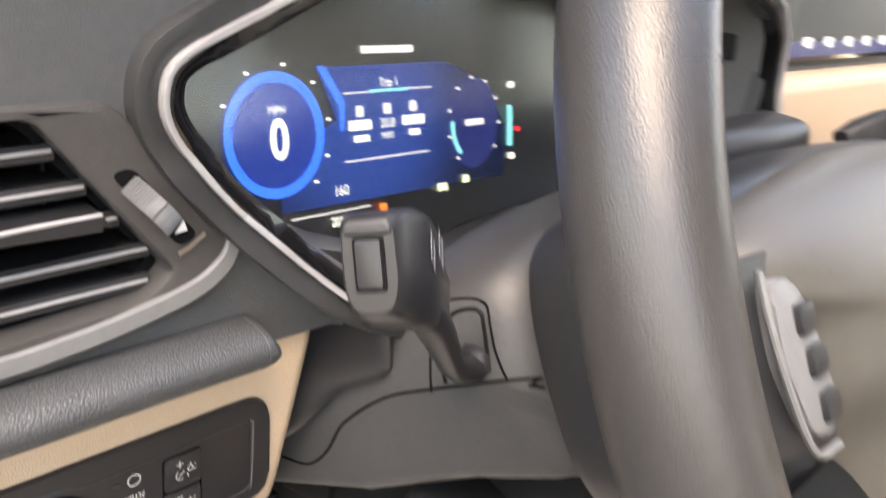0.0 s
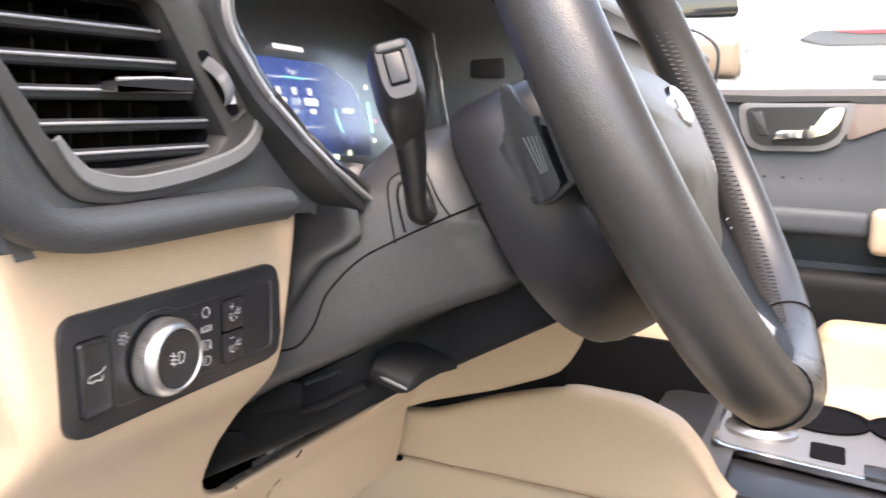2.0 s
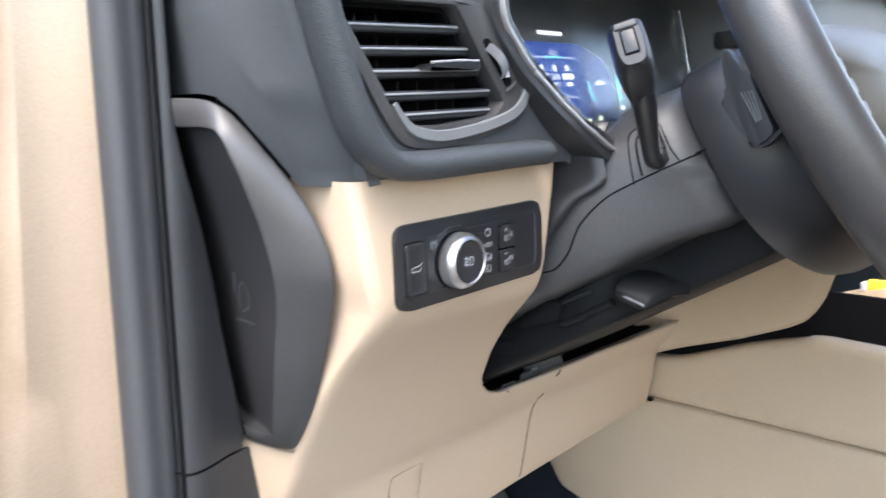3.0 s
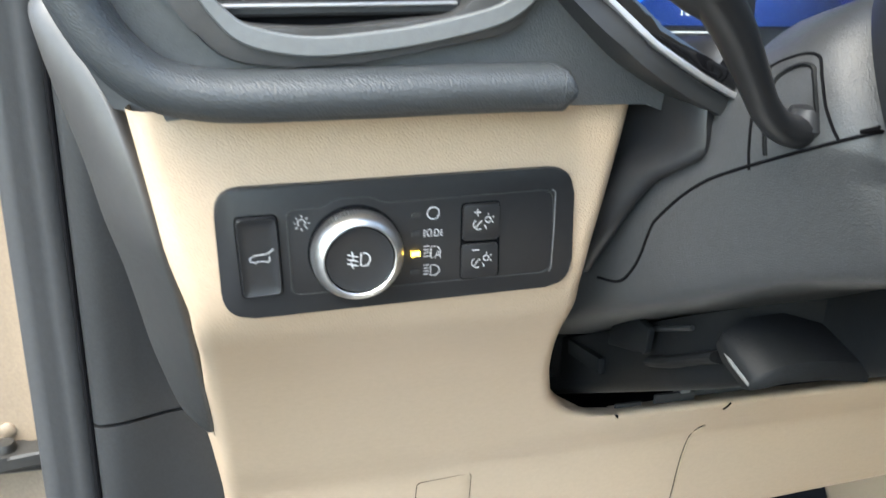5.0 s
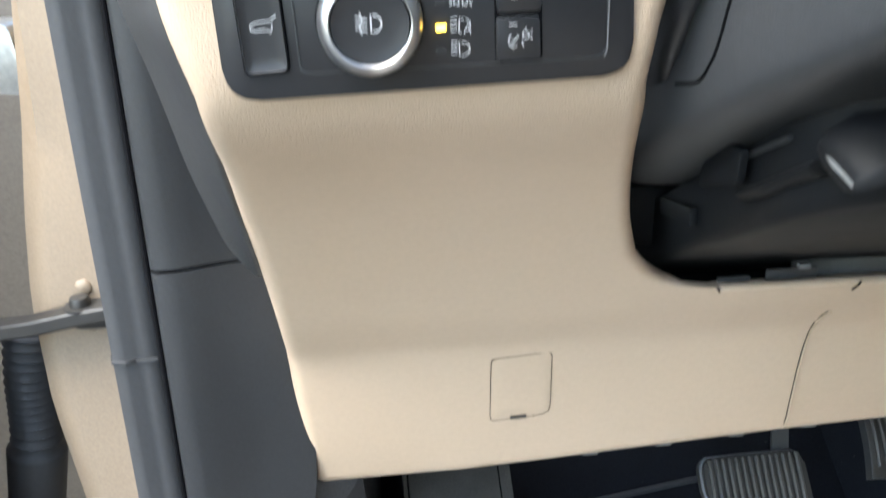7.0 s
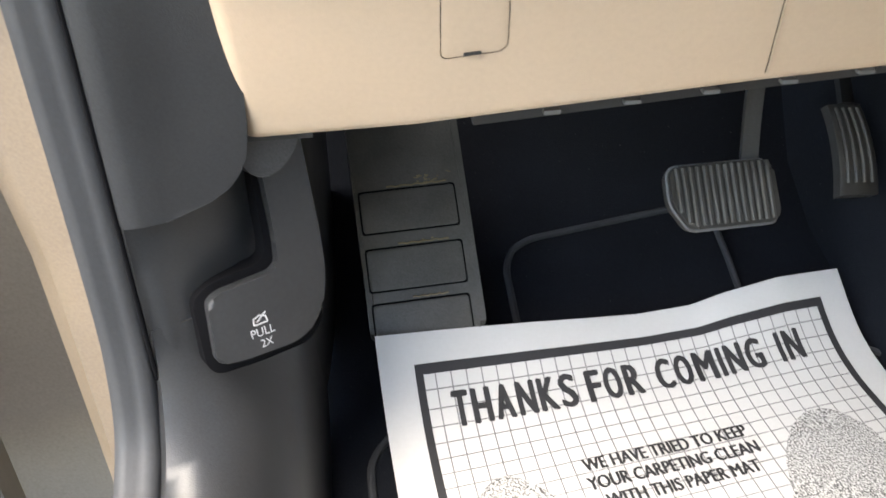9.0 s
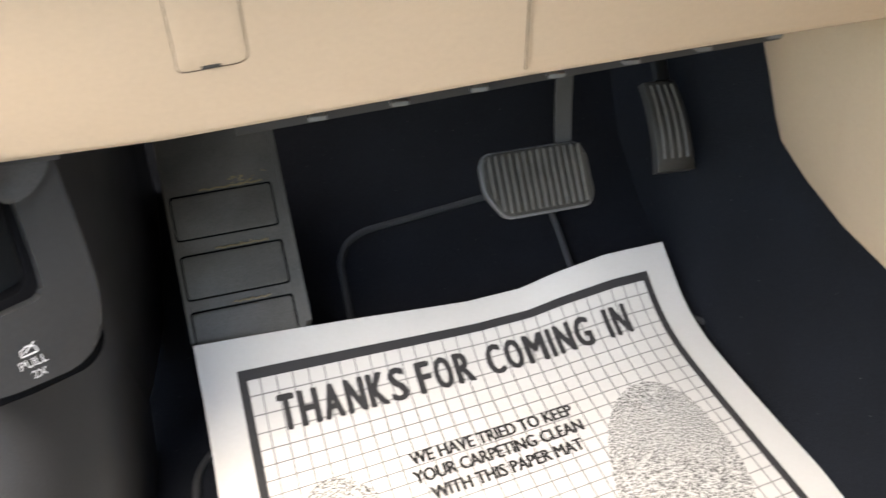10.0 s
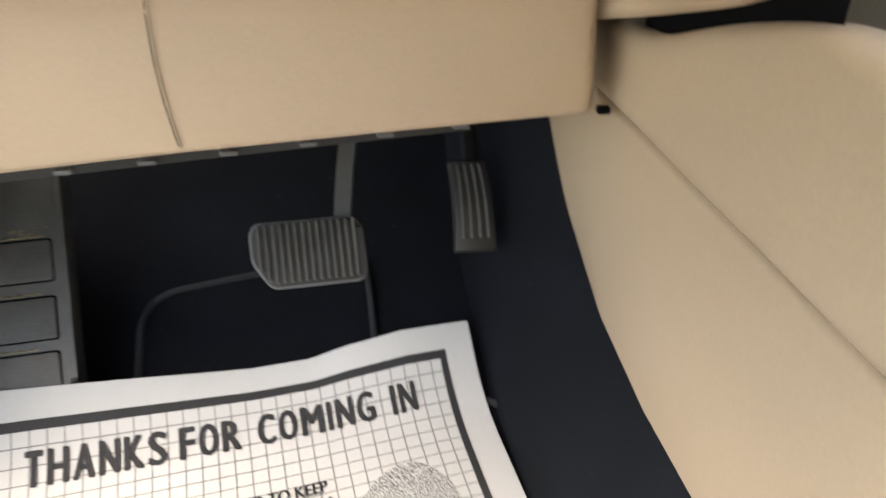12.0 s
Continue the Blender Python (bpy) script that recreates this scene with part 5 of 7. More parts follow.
# Stations along the column: y at mid height, lean, then half widths and heights from the lower edge up.
SHROUD = [
    (0.140, 0.55, [(0.010, 0.5660), (0.085, 0.5665), (0.102, 0.568), (0.108, 0.574), (0.117, 0.590), (0.122, 0.603), (0.119, 0.626), (0.106, 0.638), (0.078, 0.646), (0.010, 0.651)]),
    (0.160, 0.52, [(0.010, 0.5560), (0.090, 0.5565), (0.110, 0.559), (0.117, 0.567), (0.126, 0.588), (0.129, 0.600), (0.126, 0.622), (0.112, 0.634), (0.082, 0.641), (0.010, 0.646)]),
    (0.188, 0.45, [(0.010, 0.5460), (0.100, 0.5465), (0.123, 0.549), (0.130, 0.557), (0.136, 0.576), (0.1385, 0.588), (0.135, 0.608), (0.119, 0.624), (0.086, 0.634), (0.010, 0.642)]),
    (0.225, 0.30, [(0.010, 0.5250), (0.110, 0.5255), (0.140, 0.528), (0.147, 0.537), (0.150, 0.552), (0.150, 0.566), (0.145, 0.585), (0.128, 0.600), (0.090, 0.612), (0.010, 0.620)]),
    (0.275, 0.15, [(0.010, 0.4960), (0.118, 0.4965), (0.148, 0.500), (0.155, 0.509), (0.156, 0.530), (0.154, 0.545), (0.147, 0.562), (0.130, 0.576), (0.090, 0.590), (0.010, 0.600)]),
    (0.320, 0.10, [(0.010, 0.4680), (0.120, 0.4685), (0.150, 0.472), (0.157, 0.482), (0.157, 0.505), (0.155, 0.525), (0.147, 0.540), (0.130, 0.552), (0.090, 0.562), (0.010, 0.570)]),
]
part("shroud", grid_mesh(column_rows(SHROUD), close_u=True, cap=True), SHROUDPL, column, sharp=70)
# Trim that fans out from the shroud to the cluster.
LIP = [(0.2110, 0.2075, 0.621), (0.2080, 0.2075, 0.6180), (0.2045, 0.2075, 0.610), (0.2025, 0.2055, 0.598), (0.202, 0.2035, 0.586), (0.198, 0.210, 0.5795), (0.193, 0.219, 0.573), (0.189, 0.226, 0.562), (0.187, 0.236, 0.547), (0.189, 0.250, 0.532), (0.193, 0.262, 0.518)]
FAN = [[(x + a, y + b, z + c) for x, y, z in LIP] for a, b, c in ((0.004, 0.002, -0.001), (0.0, 0.0, 0.0), (-0.0022, 0.0035, 0.001), (-0.0036, 0.010, 0.001), (-0.0045, 0.020, 0.000), (-0.0060, 0.032, -0.002), (-0.0110, 0.044, -0.004), (-0.030, 0.056, -0.004))]
part("cluster_skirt", grid_mesh([smooth_path([Vector(p) - CO for p in r], 4) for r in FAN]), SATIN, column, sharp=80)


SHELL = column_rows(SHROUD)


def on_column(y, z, lift=0.0):
    """The place on the shroud's left flank at y and z."""
    y, z = y - CO.y, z - CO.z
    best = None
    for r0, r1 in zip(SHELL[:-1], SHELL[1:]):
        n = len(r0)
        for j in range(n):
            a, b, c, d = r0[j], r0[(j + 1) % n], r1[(j + 1) % n], r1[j]
            for p, q, r in ((a, b, c), (a, c, d)):
                det = (q.y - p.y) * (r.z - p.z) - (r.y - p.y) * (q.z - p.z)
                if abs(det) < 1e-12:
                    continue
                u = ((y - p.y) * (r.z - p.z) - (r.y - p.y) * (z - p.z)) / det
                v = ((q.y - p.y) * (z - p.z) - (y - p.y) * (q.z - p.z)) / det
                if u >= -0.01 and v >= -0.01 and u + v <= 1.01:
                    x = p.x + u * (q.x - p.x) + v * (r.x - p.x)
                    if best is None or x < best:
                        best = x
    if best is None:
        best = -0.13
    return Vector((best - lift, y, z))


def seam_line(pts, r=0.0006):
    fine = smooth_path([(0, y, z) for y, z in pts], 12)
    return sweep([on_column(p.y, p.z, 0.0001) for p in fine], circle(r, 6), up=(0.9, 0.2, 0.4))


part("shroud_seam", seam_line([(0.146, 0.6060), (0.160, 0.600), (0.190, 0.584), (0.205, 0.574), (0.218, 0.558), (0.226, 0.540), (0.236, 0.528), (0.25, 0.524)]), VOID, column)
part("stalk_seam", seam_line([(0.1875, 0.5840), (0.1920, 0.6000), (0.1950, 0.6110), (0.1935, 0.6160), (0.1850, 0.6202), (0.1795, 0.6205), (0.1762, 0.6170), (0.1700, 0.6065), (0.1638, 0.5985)], 0.0005), VOID, column)
# Dark line drawn on the flank for the shaded wall of an uncut recess.
part("recess_edge", seam_line([(0.1835, 0.5895), (0.1872, 0.6000), (0.1898, 0.6095), (0.1885, 0.6138), (0.1835, 0.6172), (0.1792, 0.6172), (0.1768, 0.6140), (0.1722, 0.6050)], 0.0008), DEEP, column)
_bc = Vector((0.2185, 0.1775, 0.600)) - CO
_bm = Matrix.Translation(_bc + Vector((0.0005, 0, 0.0015))) @ Matrix.Rotation(radians(-90), 4, "Y") @ Matrix.Rotation(radians(10), 4, "X")
part("stalk_recess", lathe([(0.0150, -0.010), (0.0142, -0.0020), (0.0120, 0.0006), (0.0080, 0.0016), (0.0, 0.0018)], _bm, 36, 0.80), SATIN, column)

# Cup behind the wheel.
WC, TILT = Vector((0.356, 0.092, 0.658)), radians(28.4)
YAW = radians(1.3)
WN = Vector((math.sin(YAW) * math.cos(TILT), -math.cos(YAW) * math.cos(TILT), math.sin(TILT)))
WR = Vector((math.cos(YAW), math.sin(YAW), 0))
WU = WN.cross(WR)
WM = Matrix(((WR.x, WU.x, WN.x, WC.x), (WR.y, WU.y, WN.y, WC.y), (WR.z, WU.z, WN.z, WC.z), (0, 0, 0, 1)))
cup = thing("column_cup", "black collar behind the steering wheel hub", "steering column", WC)
rows = []
for h, s in ((-0.080, 0.92), (-0.0785, 0.985), (-0.072, 1.0), (-0.055, 0.985), (-0.036, 0.94), (-0.024, 0.86), (-0.020, 0.74)):
    o = smooth_path([(-0.1355, -0.018, 0), (-0.1345, 0.010, 0), (-0.127, 0.0255, 0), (-0.108, 0.0330, 0), (-0.062, 0.037, 0), (0.0, 0.038, 0), (0.062, 0.037, 0), (0.108, 0.0330, 0), (0.127, 0.0255, 0), (0.1345, 0.010, 0), (0.1355, -0.018, 0), (0.130, -0.052, 0), (0.113, -0.079, 0), (0.089, -0.096, 0), (0.050, -0.112, 0), (0.0, -0.118, 0), (-0.050, -0.112, 0), (-0.089, -0.096, 0), (-0.113, -0.078, 0), (-0.130, -0.052, 0)], 3, closed=True)
    rows.append([(WM @ Vector((p.x * s, -0.02 + (p.y + 0.02) * s, h))) - WC for p in o])
part("collar", grid_mesh(rows, close_u=True, cap=True), SATIN, cup, sharp=50)
part("trim_chip", prism(round_poly([(-0.004, 0.003), (0.005, 0.002), (0.007, -0.006), (0.000, -0.004)], 0.001, 3), Matrix.Translation(Vector((0.2562, 0.0867, 0.5754)) - WC) @ Matrix.Rotation(radians(-60), 4, "Z") @ Matrix.Rotation(radians(90), 4, "X"), 0.003, 0.0006), SILVER, cup, "small silver trim chip")

# Tilt lever under the column.
tilt = thing("column_tilt_lever", "black tilt adjustment lever under the steering column", "lever", (0.25, 0.2, 0.50))
rows = []
for k in range(24):
    y = 0.085 + 0.325 * k / 23
    z = 0.468 - 0.57 * (y - 0.25)
    x = interp(y, [(0.08, 0.275), (0.12, 0.262), (0.206, 0.258), (0.214, 0.224), (0.40, 0.216)])
    rows.append([Vector(p) - Vector((0.25, 0.2, 0.50)) for p in ((x, y, z + 0.034), (x, y, z + 0.006), (x + 0.002, y, z + 0.0015), (x + 0.006, y, z), (0.34, y, z - 0.002), (0.46, y, z), (0.466, y, z + 0.005), (0.466, y, z + 0.034))])
# Guard and handle are coloured down for the shade under the column.
part("guard", grid_mesh(rows), DEEP, tilt, "lower column guard with its shade in the colour", sharp=50)
_lo = Vector((0.25, 0.2, 0.50))
rows = []
for x, y, z, w in ((0.2215, 0.1965, 0.5092, 0.0), (0.2235, 0.1960, 0.5110, 0.4), (0.232, 0.1945, 0.5150, 0.9), (0.246, 0.1920, 0.5165, 1.0), (0.262, 0.1900, 0.5150, 1.0)):
    hw = 0.011 + 0.003 * w
    th = 0.0022 + 0.0018 * w
    rows.append([Vector((x, y + b * hw, z + 0.28 * b * hw + c * th)) - _lo for b, c in ((-1, -0.6), (-1.02, 0.2), (-0.9, 1), (0.9, 1), (1.02, 0.2), (1, -0.6), (0.6, -1.6), (-0.6, -1.6))])
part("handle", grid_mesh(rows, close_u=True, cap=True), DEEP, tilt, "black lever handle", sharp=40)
part("handle_lip", sweep([Vector(p) - _lo for p in ((0.2233, 0.2072, 0.5121), (0.2222, 0.197, 0.5095), (0.2225, 0.1860, 0.5066))], circle(0.0013, 8), up=(0, 0.2, 1)), LIP_GREY, tilt)
part("guard_groove", sweep([Vector(p) - _lo for p in ((0.2222, 0.262, 0.4895), (0.2222, 0.254, 0.4965), (0.2222, 0.225, 0.5105))], circle(0.0011, 8), up=(1, 0, 0)), PLASTIC, tilt)

# ---- turn signal stalk ----
stalk = thing("turn_signal_stalk", "black turn signal stalk with push button end", "stalk", (0.2185, 0.1775, 0.600))
SO = Vector((0.2185, 0.1775, 0.600))
_p = smooth_path([Vector(q) - SO for q in ((0.222, 0.178, 0.5985), (0.210, 0.1755, 0.5995), (0.200, 0.1725, 0.606), (0.190, 0.1690, 0.618), (0.180, 0.1655, 0.630), (0.166, 0.161, 0.643))], 5)
part("ball", lathe([(0.0, -0.0085), (0.0060, -0.0060), (0.0085, 0.0), (0.0060, 0.0060), (0.0, 0.0085)], Matrix.Translation((0.001, 0.0, -0.0005)), 20), SATIN, stalk)
part("shaft", sweep(_p, [(q[0] * 0.8, q[1]) for q in circle(0.0072, 16)], up=(0, 1, 0), scales=[1.0 - 0.25 * min(1, k / 8) + 0.35 * max(0, (k - 12) / 13) for k in range(len(_p))]), SATIN, stalk)
_z = Vector((-0.85, -0.46, 0.25)).normalized()
_y = Vector((0.07, 0.37, 0.93)).normalized()
_y = (_y - _z * _y.dot(_z)).normalized()
_x = _y.cross(_z)
HM = Matrix(((_x.x, _y.x, _z.x, 0), (_x.y, _y.y, _z.y, 0), (_x.z, _y.z, _z.z, 0), (0, 0, 0, 1)))
HM = Matrix.Translation(Vector((0.1408, 0.1527, 0.6636)) - SO) @ HM
rows = []
for h, w, u, d in ((-0.052, 0.0060, -0.012, 0.0250), (-0.044, 0.0072, -0.004, 0.0240), (-0.034, 0.0092, 0.0050, 0.0225), (-0.024, 0.0102, 0.0098, 0.0205), (-0.014, 0.0102, 0.0120, 0.0180), (-0.006, 0.0092, 0.0120, 0.0155), (-0.0015, 0.0078, 0.0112, 0.0135), (0.0, 0.0068, 0.0102, 0.0122)):
    o = round_poly([(-w * 0.72, -d), (w * 0.72, -d), (w, -d * 0.45), (w * 0.95, u), (-w * 0.95, u), (-w, -d * 0.45)], 0.0034, 4)
    rows.append([HM @ Vector((a, b, h)) for a, b in o])
part("head", grid_mesh(rows, close_u=True, cap=True), SATIN, stalk, sharp=45)
_cap = round_poly([(-0.0066, 0.0064), (0.0066, 0.0064), (0.0060, 0.0104), (-0.0060, 0.0104)], 0.0020, 3)
part("end_cap", prism(_cap, HM @ Matrix.Translation((0, 0, 0.0008)), 0.003, 0.0012, 3), PLASTIC, stalk, "black tip above the button")
part("button_gap", prism(round_poly([(-0.0040, -0.0072), (0.0040, -0.0072), (0.0040, 0.0062), (-0.0040, 0.0062)], 0.001, 3), HM @ Matrix.Translation((0, 0, 0.0004)), 0.0006), VOID, stalk)
part("end_button", prism(round_poly([(-0.0033, -0.0064), (0.0033, -0.0064), (0.0033, 0.0054), (-0.0033, 0.0054)], 0.001, 3), HM @ Matrix.Translation((0, 0, 0.0012)), 0.0012, 0.0005), SATIN, stalk, "black push button")
_fm = HM @ Matrix.Rotation(radians(90), 4, "Y") @ Matrix.Translation((0.024, 0.002, 0.0106))
part("stalk_icon", strokes([[(-0.007 + 0.008 * j + a, -0.004 + b), (-0.005 + 0.008 * j + a, 0.004 + b)] for j in range(2) for a, b in ((0, 0), (0.002, -0.003))], 0.0007, _fm), WHITE, stalk)

# ---- steering wheel ----
wheel = thing("steering_wheel", "black leather steering wheel with silver trimmed spokes", "steering wheel", WC)
WL = Matrix.Translation(-WC) @ WM
R = 0.183


def rim_point(a, r=R, h=0.0):
    """Angle from the right hand side, anticlockwise as the driver sees it; the lower side is slightly flat."""
    flat_low = 1.0 - 0.03 * max(0.0, -math.sin(a)) ** 3
    return Vector((r * math.cos(a), r * math.sin(a) * flat_low, h))


_n, _m = 144, 22
rows = []
for k in range(_n):
    a = 2 * math.pi * k / _n
    grip = 1.0 + 0.05 * math.exp(-((a - radians(150)) / 0.3) ** 2) + 0.05 * math.exp(-((a - radians(30)) / 0.3) ** 2)
    row = []
    for j in range(_m):
        b = 2 * math.pi * j / _m
        row.append(WL @ rim_point(a, R + 0.0165 * grip * math.cos(b), 0.0185 * grip * math.sin(b)))
    rows.append(row)
part("rim", grid_mesh(rows, close_u=True, close_v=True), LEATHER, wheel, "black grained leather rim", sharp=80)
# Stitched seam round the inside of the rim.
_bm = []
for k in range(230):
    a = radians(-70 + 320 * k / 229)
    for h0, h1 in ((0.0050, 0.0012), (-0.0002, -0.0040)):
        c = WL @ rim_point(a, R - 0.0163, h0)
        d = WL @ rim_point(a + 0.010, R - 0.0165, h1)
        _bm.append(sweep([c, d], circle(0.0006, 5), up=(0.3, 0.2, 1)))
part("stitching", join(*_bm), RUBBER, wheel)
tagged(wheel.children[-1], kind="stuff")
for a in (-62, -118):
    part("rim_seam", sweep([WL @ rim_point(radians(a), R + 0.0170 * math.cos(b), 0.0190 * math.sin(b)) for b in [2 * math.pi * j / 24 for j in range(24)]], circle(0.0007, 5), closed=True, up=(0.31, 0.2, 0.9)), VOID, wheel)
# Airbag cover.
_hub = smooth_path([(-0.128, 0.006, 0), (-0.104, 0.024, 0), (0.0, 0.033, 0), (0.104, 0.024, 0), (0.128, 0.006, 0), (0.108, -0.012, 0), (0.096, -0.042, 0), (0.072, -0.070, 0), (0.054, -0.098, 0), (0.0, -0.108, 0), (-0.054, -0.098, 0), (-0.072, -0.070, 0), (-0.096, -0.042, 0), (-0.108, -0.012, 0)], 5, closed=True)
rows = []
for s, h in ((0.90, -0.046), (1.0, -0.036), (1.0, -0.026), (0.97, -0.018), (0.90, -0.0115), (0.78, -0.0055), (0.62, -0.0015), (0.40, 0.001), (0.15, 0.0015)):
    rows.append([WL @ Vector((p.x * s, -0.03 + (p.y + 0.03) * s, h + 0.007 * max(0.0, min(1.0, (p.y * s + 0.050) / 0.016)))) for p in _hub])
part("airbag_cover", grid_mesh(rows, close_u=True, cap=True), HUB, wheel, "taupe grey airbag cover", sharp=70)
_bd = WL @ Matrix.Translation((0.0, -0.006, 0.0080))
badge = part("badge", lathe([(0.0, 0.0030), (0.022, 0.0026), (0.0255, 0.0012), (0.026, -0.002)][::-1], _bd, 40, 0.52), CHROME, wheel, "plain bright oval badge")
part("badge_field", lathe([(0.0, 0.0036), (0.020, 0.0033), (0.0225, 0.0024)][::-1], _bd, 40, 0.48), SILVER, badge)
part("cover_bars", strokes([[(-0.052, -0.012), (-0.046, -0.006), (-0.046, -0.016)], [(-0.042, -0.010), (-0.038, -0.006)]], 0.0012, WL, 0.0086), SATIN, wheel)
part("bag_mark", strokes([[(0.028, -0.078), (0.044, -0.078), (0.044, -0.084), (0.028, -0.084), (0.028, -0.078)]], 0.0010, WL, 0.0012), GREYPL, wheel)
def side_plate(sx, pts, u, depth, bevel, r):
    """A plate on the wheel's flank, its outline given as height on the wheel and height over its plane."""
    o = [(v, h) if sx > 0 else (h, v) for v, h in pts]
    if sum(p[0] * q[1] - q[0] * p[1] for p, q in zip(o, o[1:] + o[:1])) < 0:
        o = o[::-1]
    cols = (Vector((0, 1, 0)), Vector((0, 0, 1)), Vector((1, 0, 0))) if sx > 0 else (Vector((0, 0, 1)), Vector((0, 1, 0)), Vector((-1, 0, 0)))
    m = Matrix([[c[i] for c in cols] + [sx * u if i == 0 else 0.0] for i in range(3)] + [[0, 0, 0, 1]])
    return prism(round_poly(o, r, 3), WL @ m, depth, bevel)


def ramp(v):
    """The lower spoke climbs from under the cover to the rim."""
    return interp(v, [(-0.178, 0.006), (-0.166, 0.0040), (-0.150, -0.0040), (-0.137, -0.0100), (-0.115, -0.0135), (-0.09, -0.0160), (-0.06, -0.0220)])


def across(v, wide, lift, n=9):
    return [WL @ Vector((wide * (2 * k / (n - 1) - 1), v, ramp(v) + lift)) for k in range(n)]


SPOKE_V = [-0.064 - 0.006 * k for k in range(19)]
low = part("lower_spoke", thicken(grid_mesh([across(v, interp(v, [(-0.172, 0.060), (-0.13, 0.090), (-0.10, 0.115), (-0.07, 0.130)]), 0.0) for v in SPOKE_V]), 0.004), DEEP, wheel, "black lower spoke")
rows = [across(v, w, d) for v, w, d in ((-0.1345, 0.0320, -0.0010), (-0.1348, 0.0318, 0.0030), (-0.1360, 0.0316, 0.0045), (-0.145, 0.0320, 0.0046), (-0.155, 0.0320, 0.0042), (-0.1630, 0.0315, 0.0036))]
part("spoke_plate", grid_mesh(rows), BRIGHT_TRIM, low, "bright silver spoke plate")
for sx in (-1, 1):
    inner = smooth_path([(sx * 0.0900, -0.0900, -0.0110), (sx * 0.0740, -0.0985, -0.0085), (sx * 0.0610, -0.1080, -0.0085), (sx * 0.0500, -0.1250, -0.0060), (sx * 0.0420, -0.1450, -0.0020), (sx * 0.0360, -0.1680, 0.0040)], 5)
    outer = smooth_path([(sx * 0.1420, -0.0860, -0.0140), (sx * 0.1300, -0.1020, -0.0110), (sx * 0.1150, -0.1200, -0.0080), (sx * 0.0950, -0.1370, -0.0040), (sx * 0.0740, -0.1500, 0.0000), (sx * 0.0560, -0.1680, 0.0040)], 5)
    rows = [[WL @ (Vector(p) + Vector((0, 0, -0.012))) for p in inner], [WL @ (Vector(p) + Vector((0, 0, -0.0055))) for p in inner]]
    for t, lift in ((0.03, -0.0045), (0.10, -0.0035), (0.22, -0.0045), (0.5, -0.0056), (0.8, -0.0048), (1.0, -0.0060)):
        rows.append([WL @ (Vector(p).lerp(Vector(q), t) + Vector((0, 0, lift))) for p, q in zip(inner, outer)])
    part("spoke_leg", grid_mesh(rows), SATIN, low, "satin black leg beside the plate", sharp=60)
    part("leg_edge", sweep([WL @ (Vector(p) + Vector((0, 0, -0.0040))) for p in inner], circle(0.0007, 8), up=(0.3, 0.2, 1)), GREYPL, low, "thin grey edge of the leg")
for sx in (-1, 1):
    # Spoke with switch pad.
    o = round_poly([(sx * 0.080, 0.024), (sx * 0.152, 0.026), (sx * 0.158, -0.004), (sx * 0.150, -0.026), (sx * 0.086, -0.040)], 0.008, 5)
    sp_part = part("spoke", prism(o if sx > 0 else o[::-1], WL @ Matrix.Translation((0, -0.012, -0.006)), 0.020, 0.004), SATIN, wheel)
    o = round_poly([(sx * 0.106, 0.014), (sx * 0.124, 0.020), (sx * 0.126, -0.004), (sx * 0.116, -0.030), (sx * 0.096, -0.030), (sx * 0.100, -0.010)], 0.008, 5)
    part("switch_pad", prism(o if sx > 0 else o[::-1], WL @ Matrix.Translation((0, -0.012, -0.001)), 0.006, 0.002), GREYPL, sp_part)
    for dy in (-0.022, -0.008, 0.005):
        part("switch_key", prism(round_poly([(sx * 0.108 - 0.006 + 0.2 * dy * sx, dy - 0.005), (sx * 0.110 + 0.006 + 0.2 * dy * sx, dy - 0.005), (sx * 0.110 + 0.006 + 0.2 * dy * sx, dy + 0.004), (sx * 0.108 - 0.006 + 0.2 * dy * sx, dy + 0.004)], 0.002, 3), WL @ Matrix.Translation((0, -0.012, 0.0012)), 0.003, 0.0008), SATIN, sp_part)
    part("spoke_trim", sweep(smooth_path([WL @ (Vector(q) + Vector((0, -0.012, -0.002))) for q in ((sx * 0.128, 0.022, 0.0), (sx * 0.128, -0.004, 0.001), (sx * 0.117, -0.032, 0.0), (sx * 0.100, -0.036, 0.0))], 6), circle(0.0012, 8), up=(0.2, 0.1, 1)), LIP_GREY, sp_part)
    # Gear paddle on the flank behind the rim.
    pd = part("gear_paddle", side_plate(sx, [(0.0269, -0.0429), (0.0256, -0.0398), (0.0080, -0.0383), (0.0075, -0.0340), (-0.0277, -0.0360), (-0.0309, -0.0449), (-0.0281, -0.0510), (0.0003, -0.0564), (0.0045, -0.0500), (0.0197, -0.0460)], 0.1395, 0.007, 0.0014, 0.0020), PLASTIC, wheel, "black gear paddle")
    part("paddle_rest", side_plate(sx, [(0.0050, -0.0345), (0.0020, -0.0270), (-0.0291, -0.0296), (-0.0330, -0.0448), (-0.0300, -0.0525), (-0.0260, -0.0530)], 0.1372, 0.006, 0.0012, 0.0030), PLASTIC, pd, "black rest beside the paddle")
    part("paddle_gap", side_plate(sx, [(0.0020, -0.0335), (0.0000, -0.0315), (-0.0270, -0.0330), (-0.0300, -0.0440), (-0.0285, -0.0400)], 0.1376, 0.001, 0.0, 0.0008), VOID, pd)
    for j in range(4):
        part("paddle_rib", sweep([WL @ Vector((sx * 0.1396, -0.0006 * j, -0.0431 + 0.0019 * j)), WL @ Vector((sx * 0.1396, -0.0187, -0.0424 + 0.0011 * j))], circle(0.00035, 6), up=(0.3, 0.2, 1)), LIP_GREY, pd)

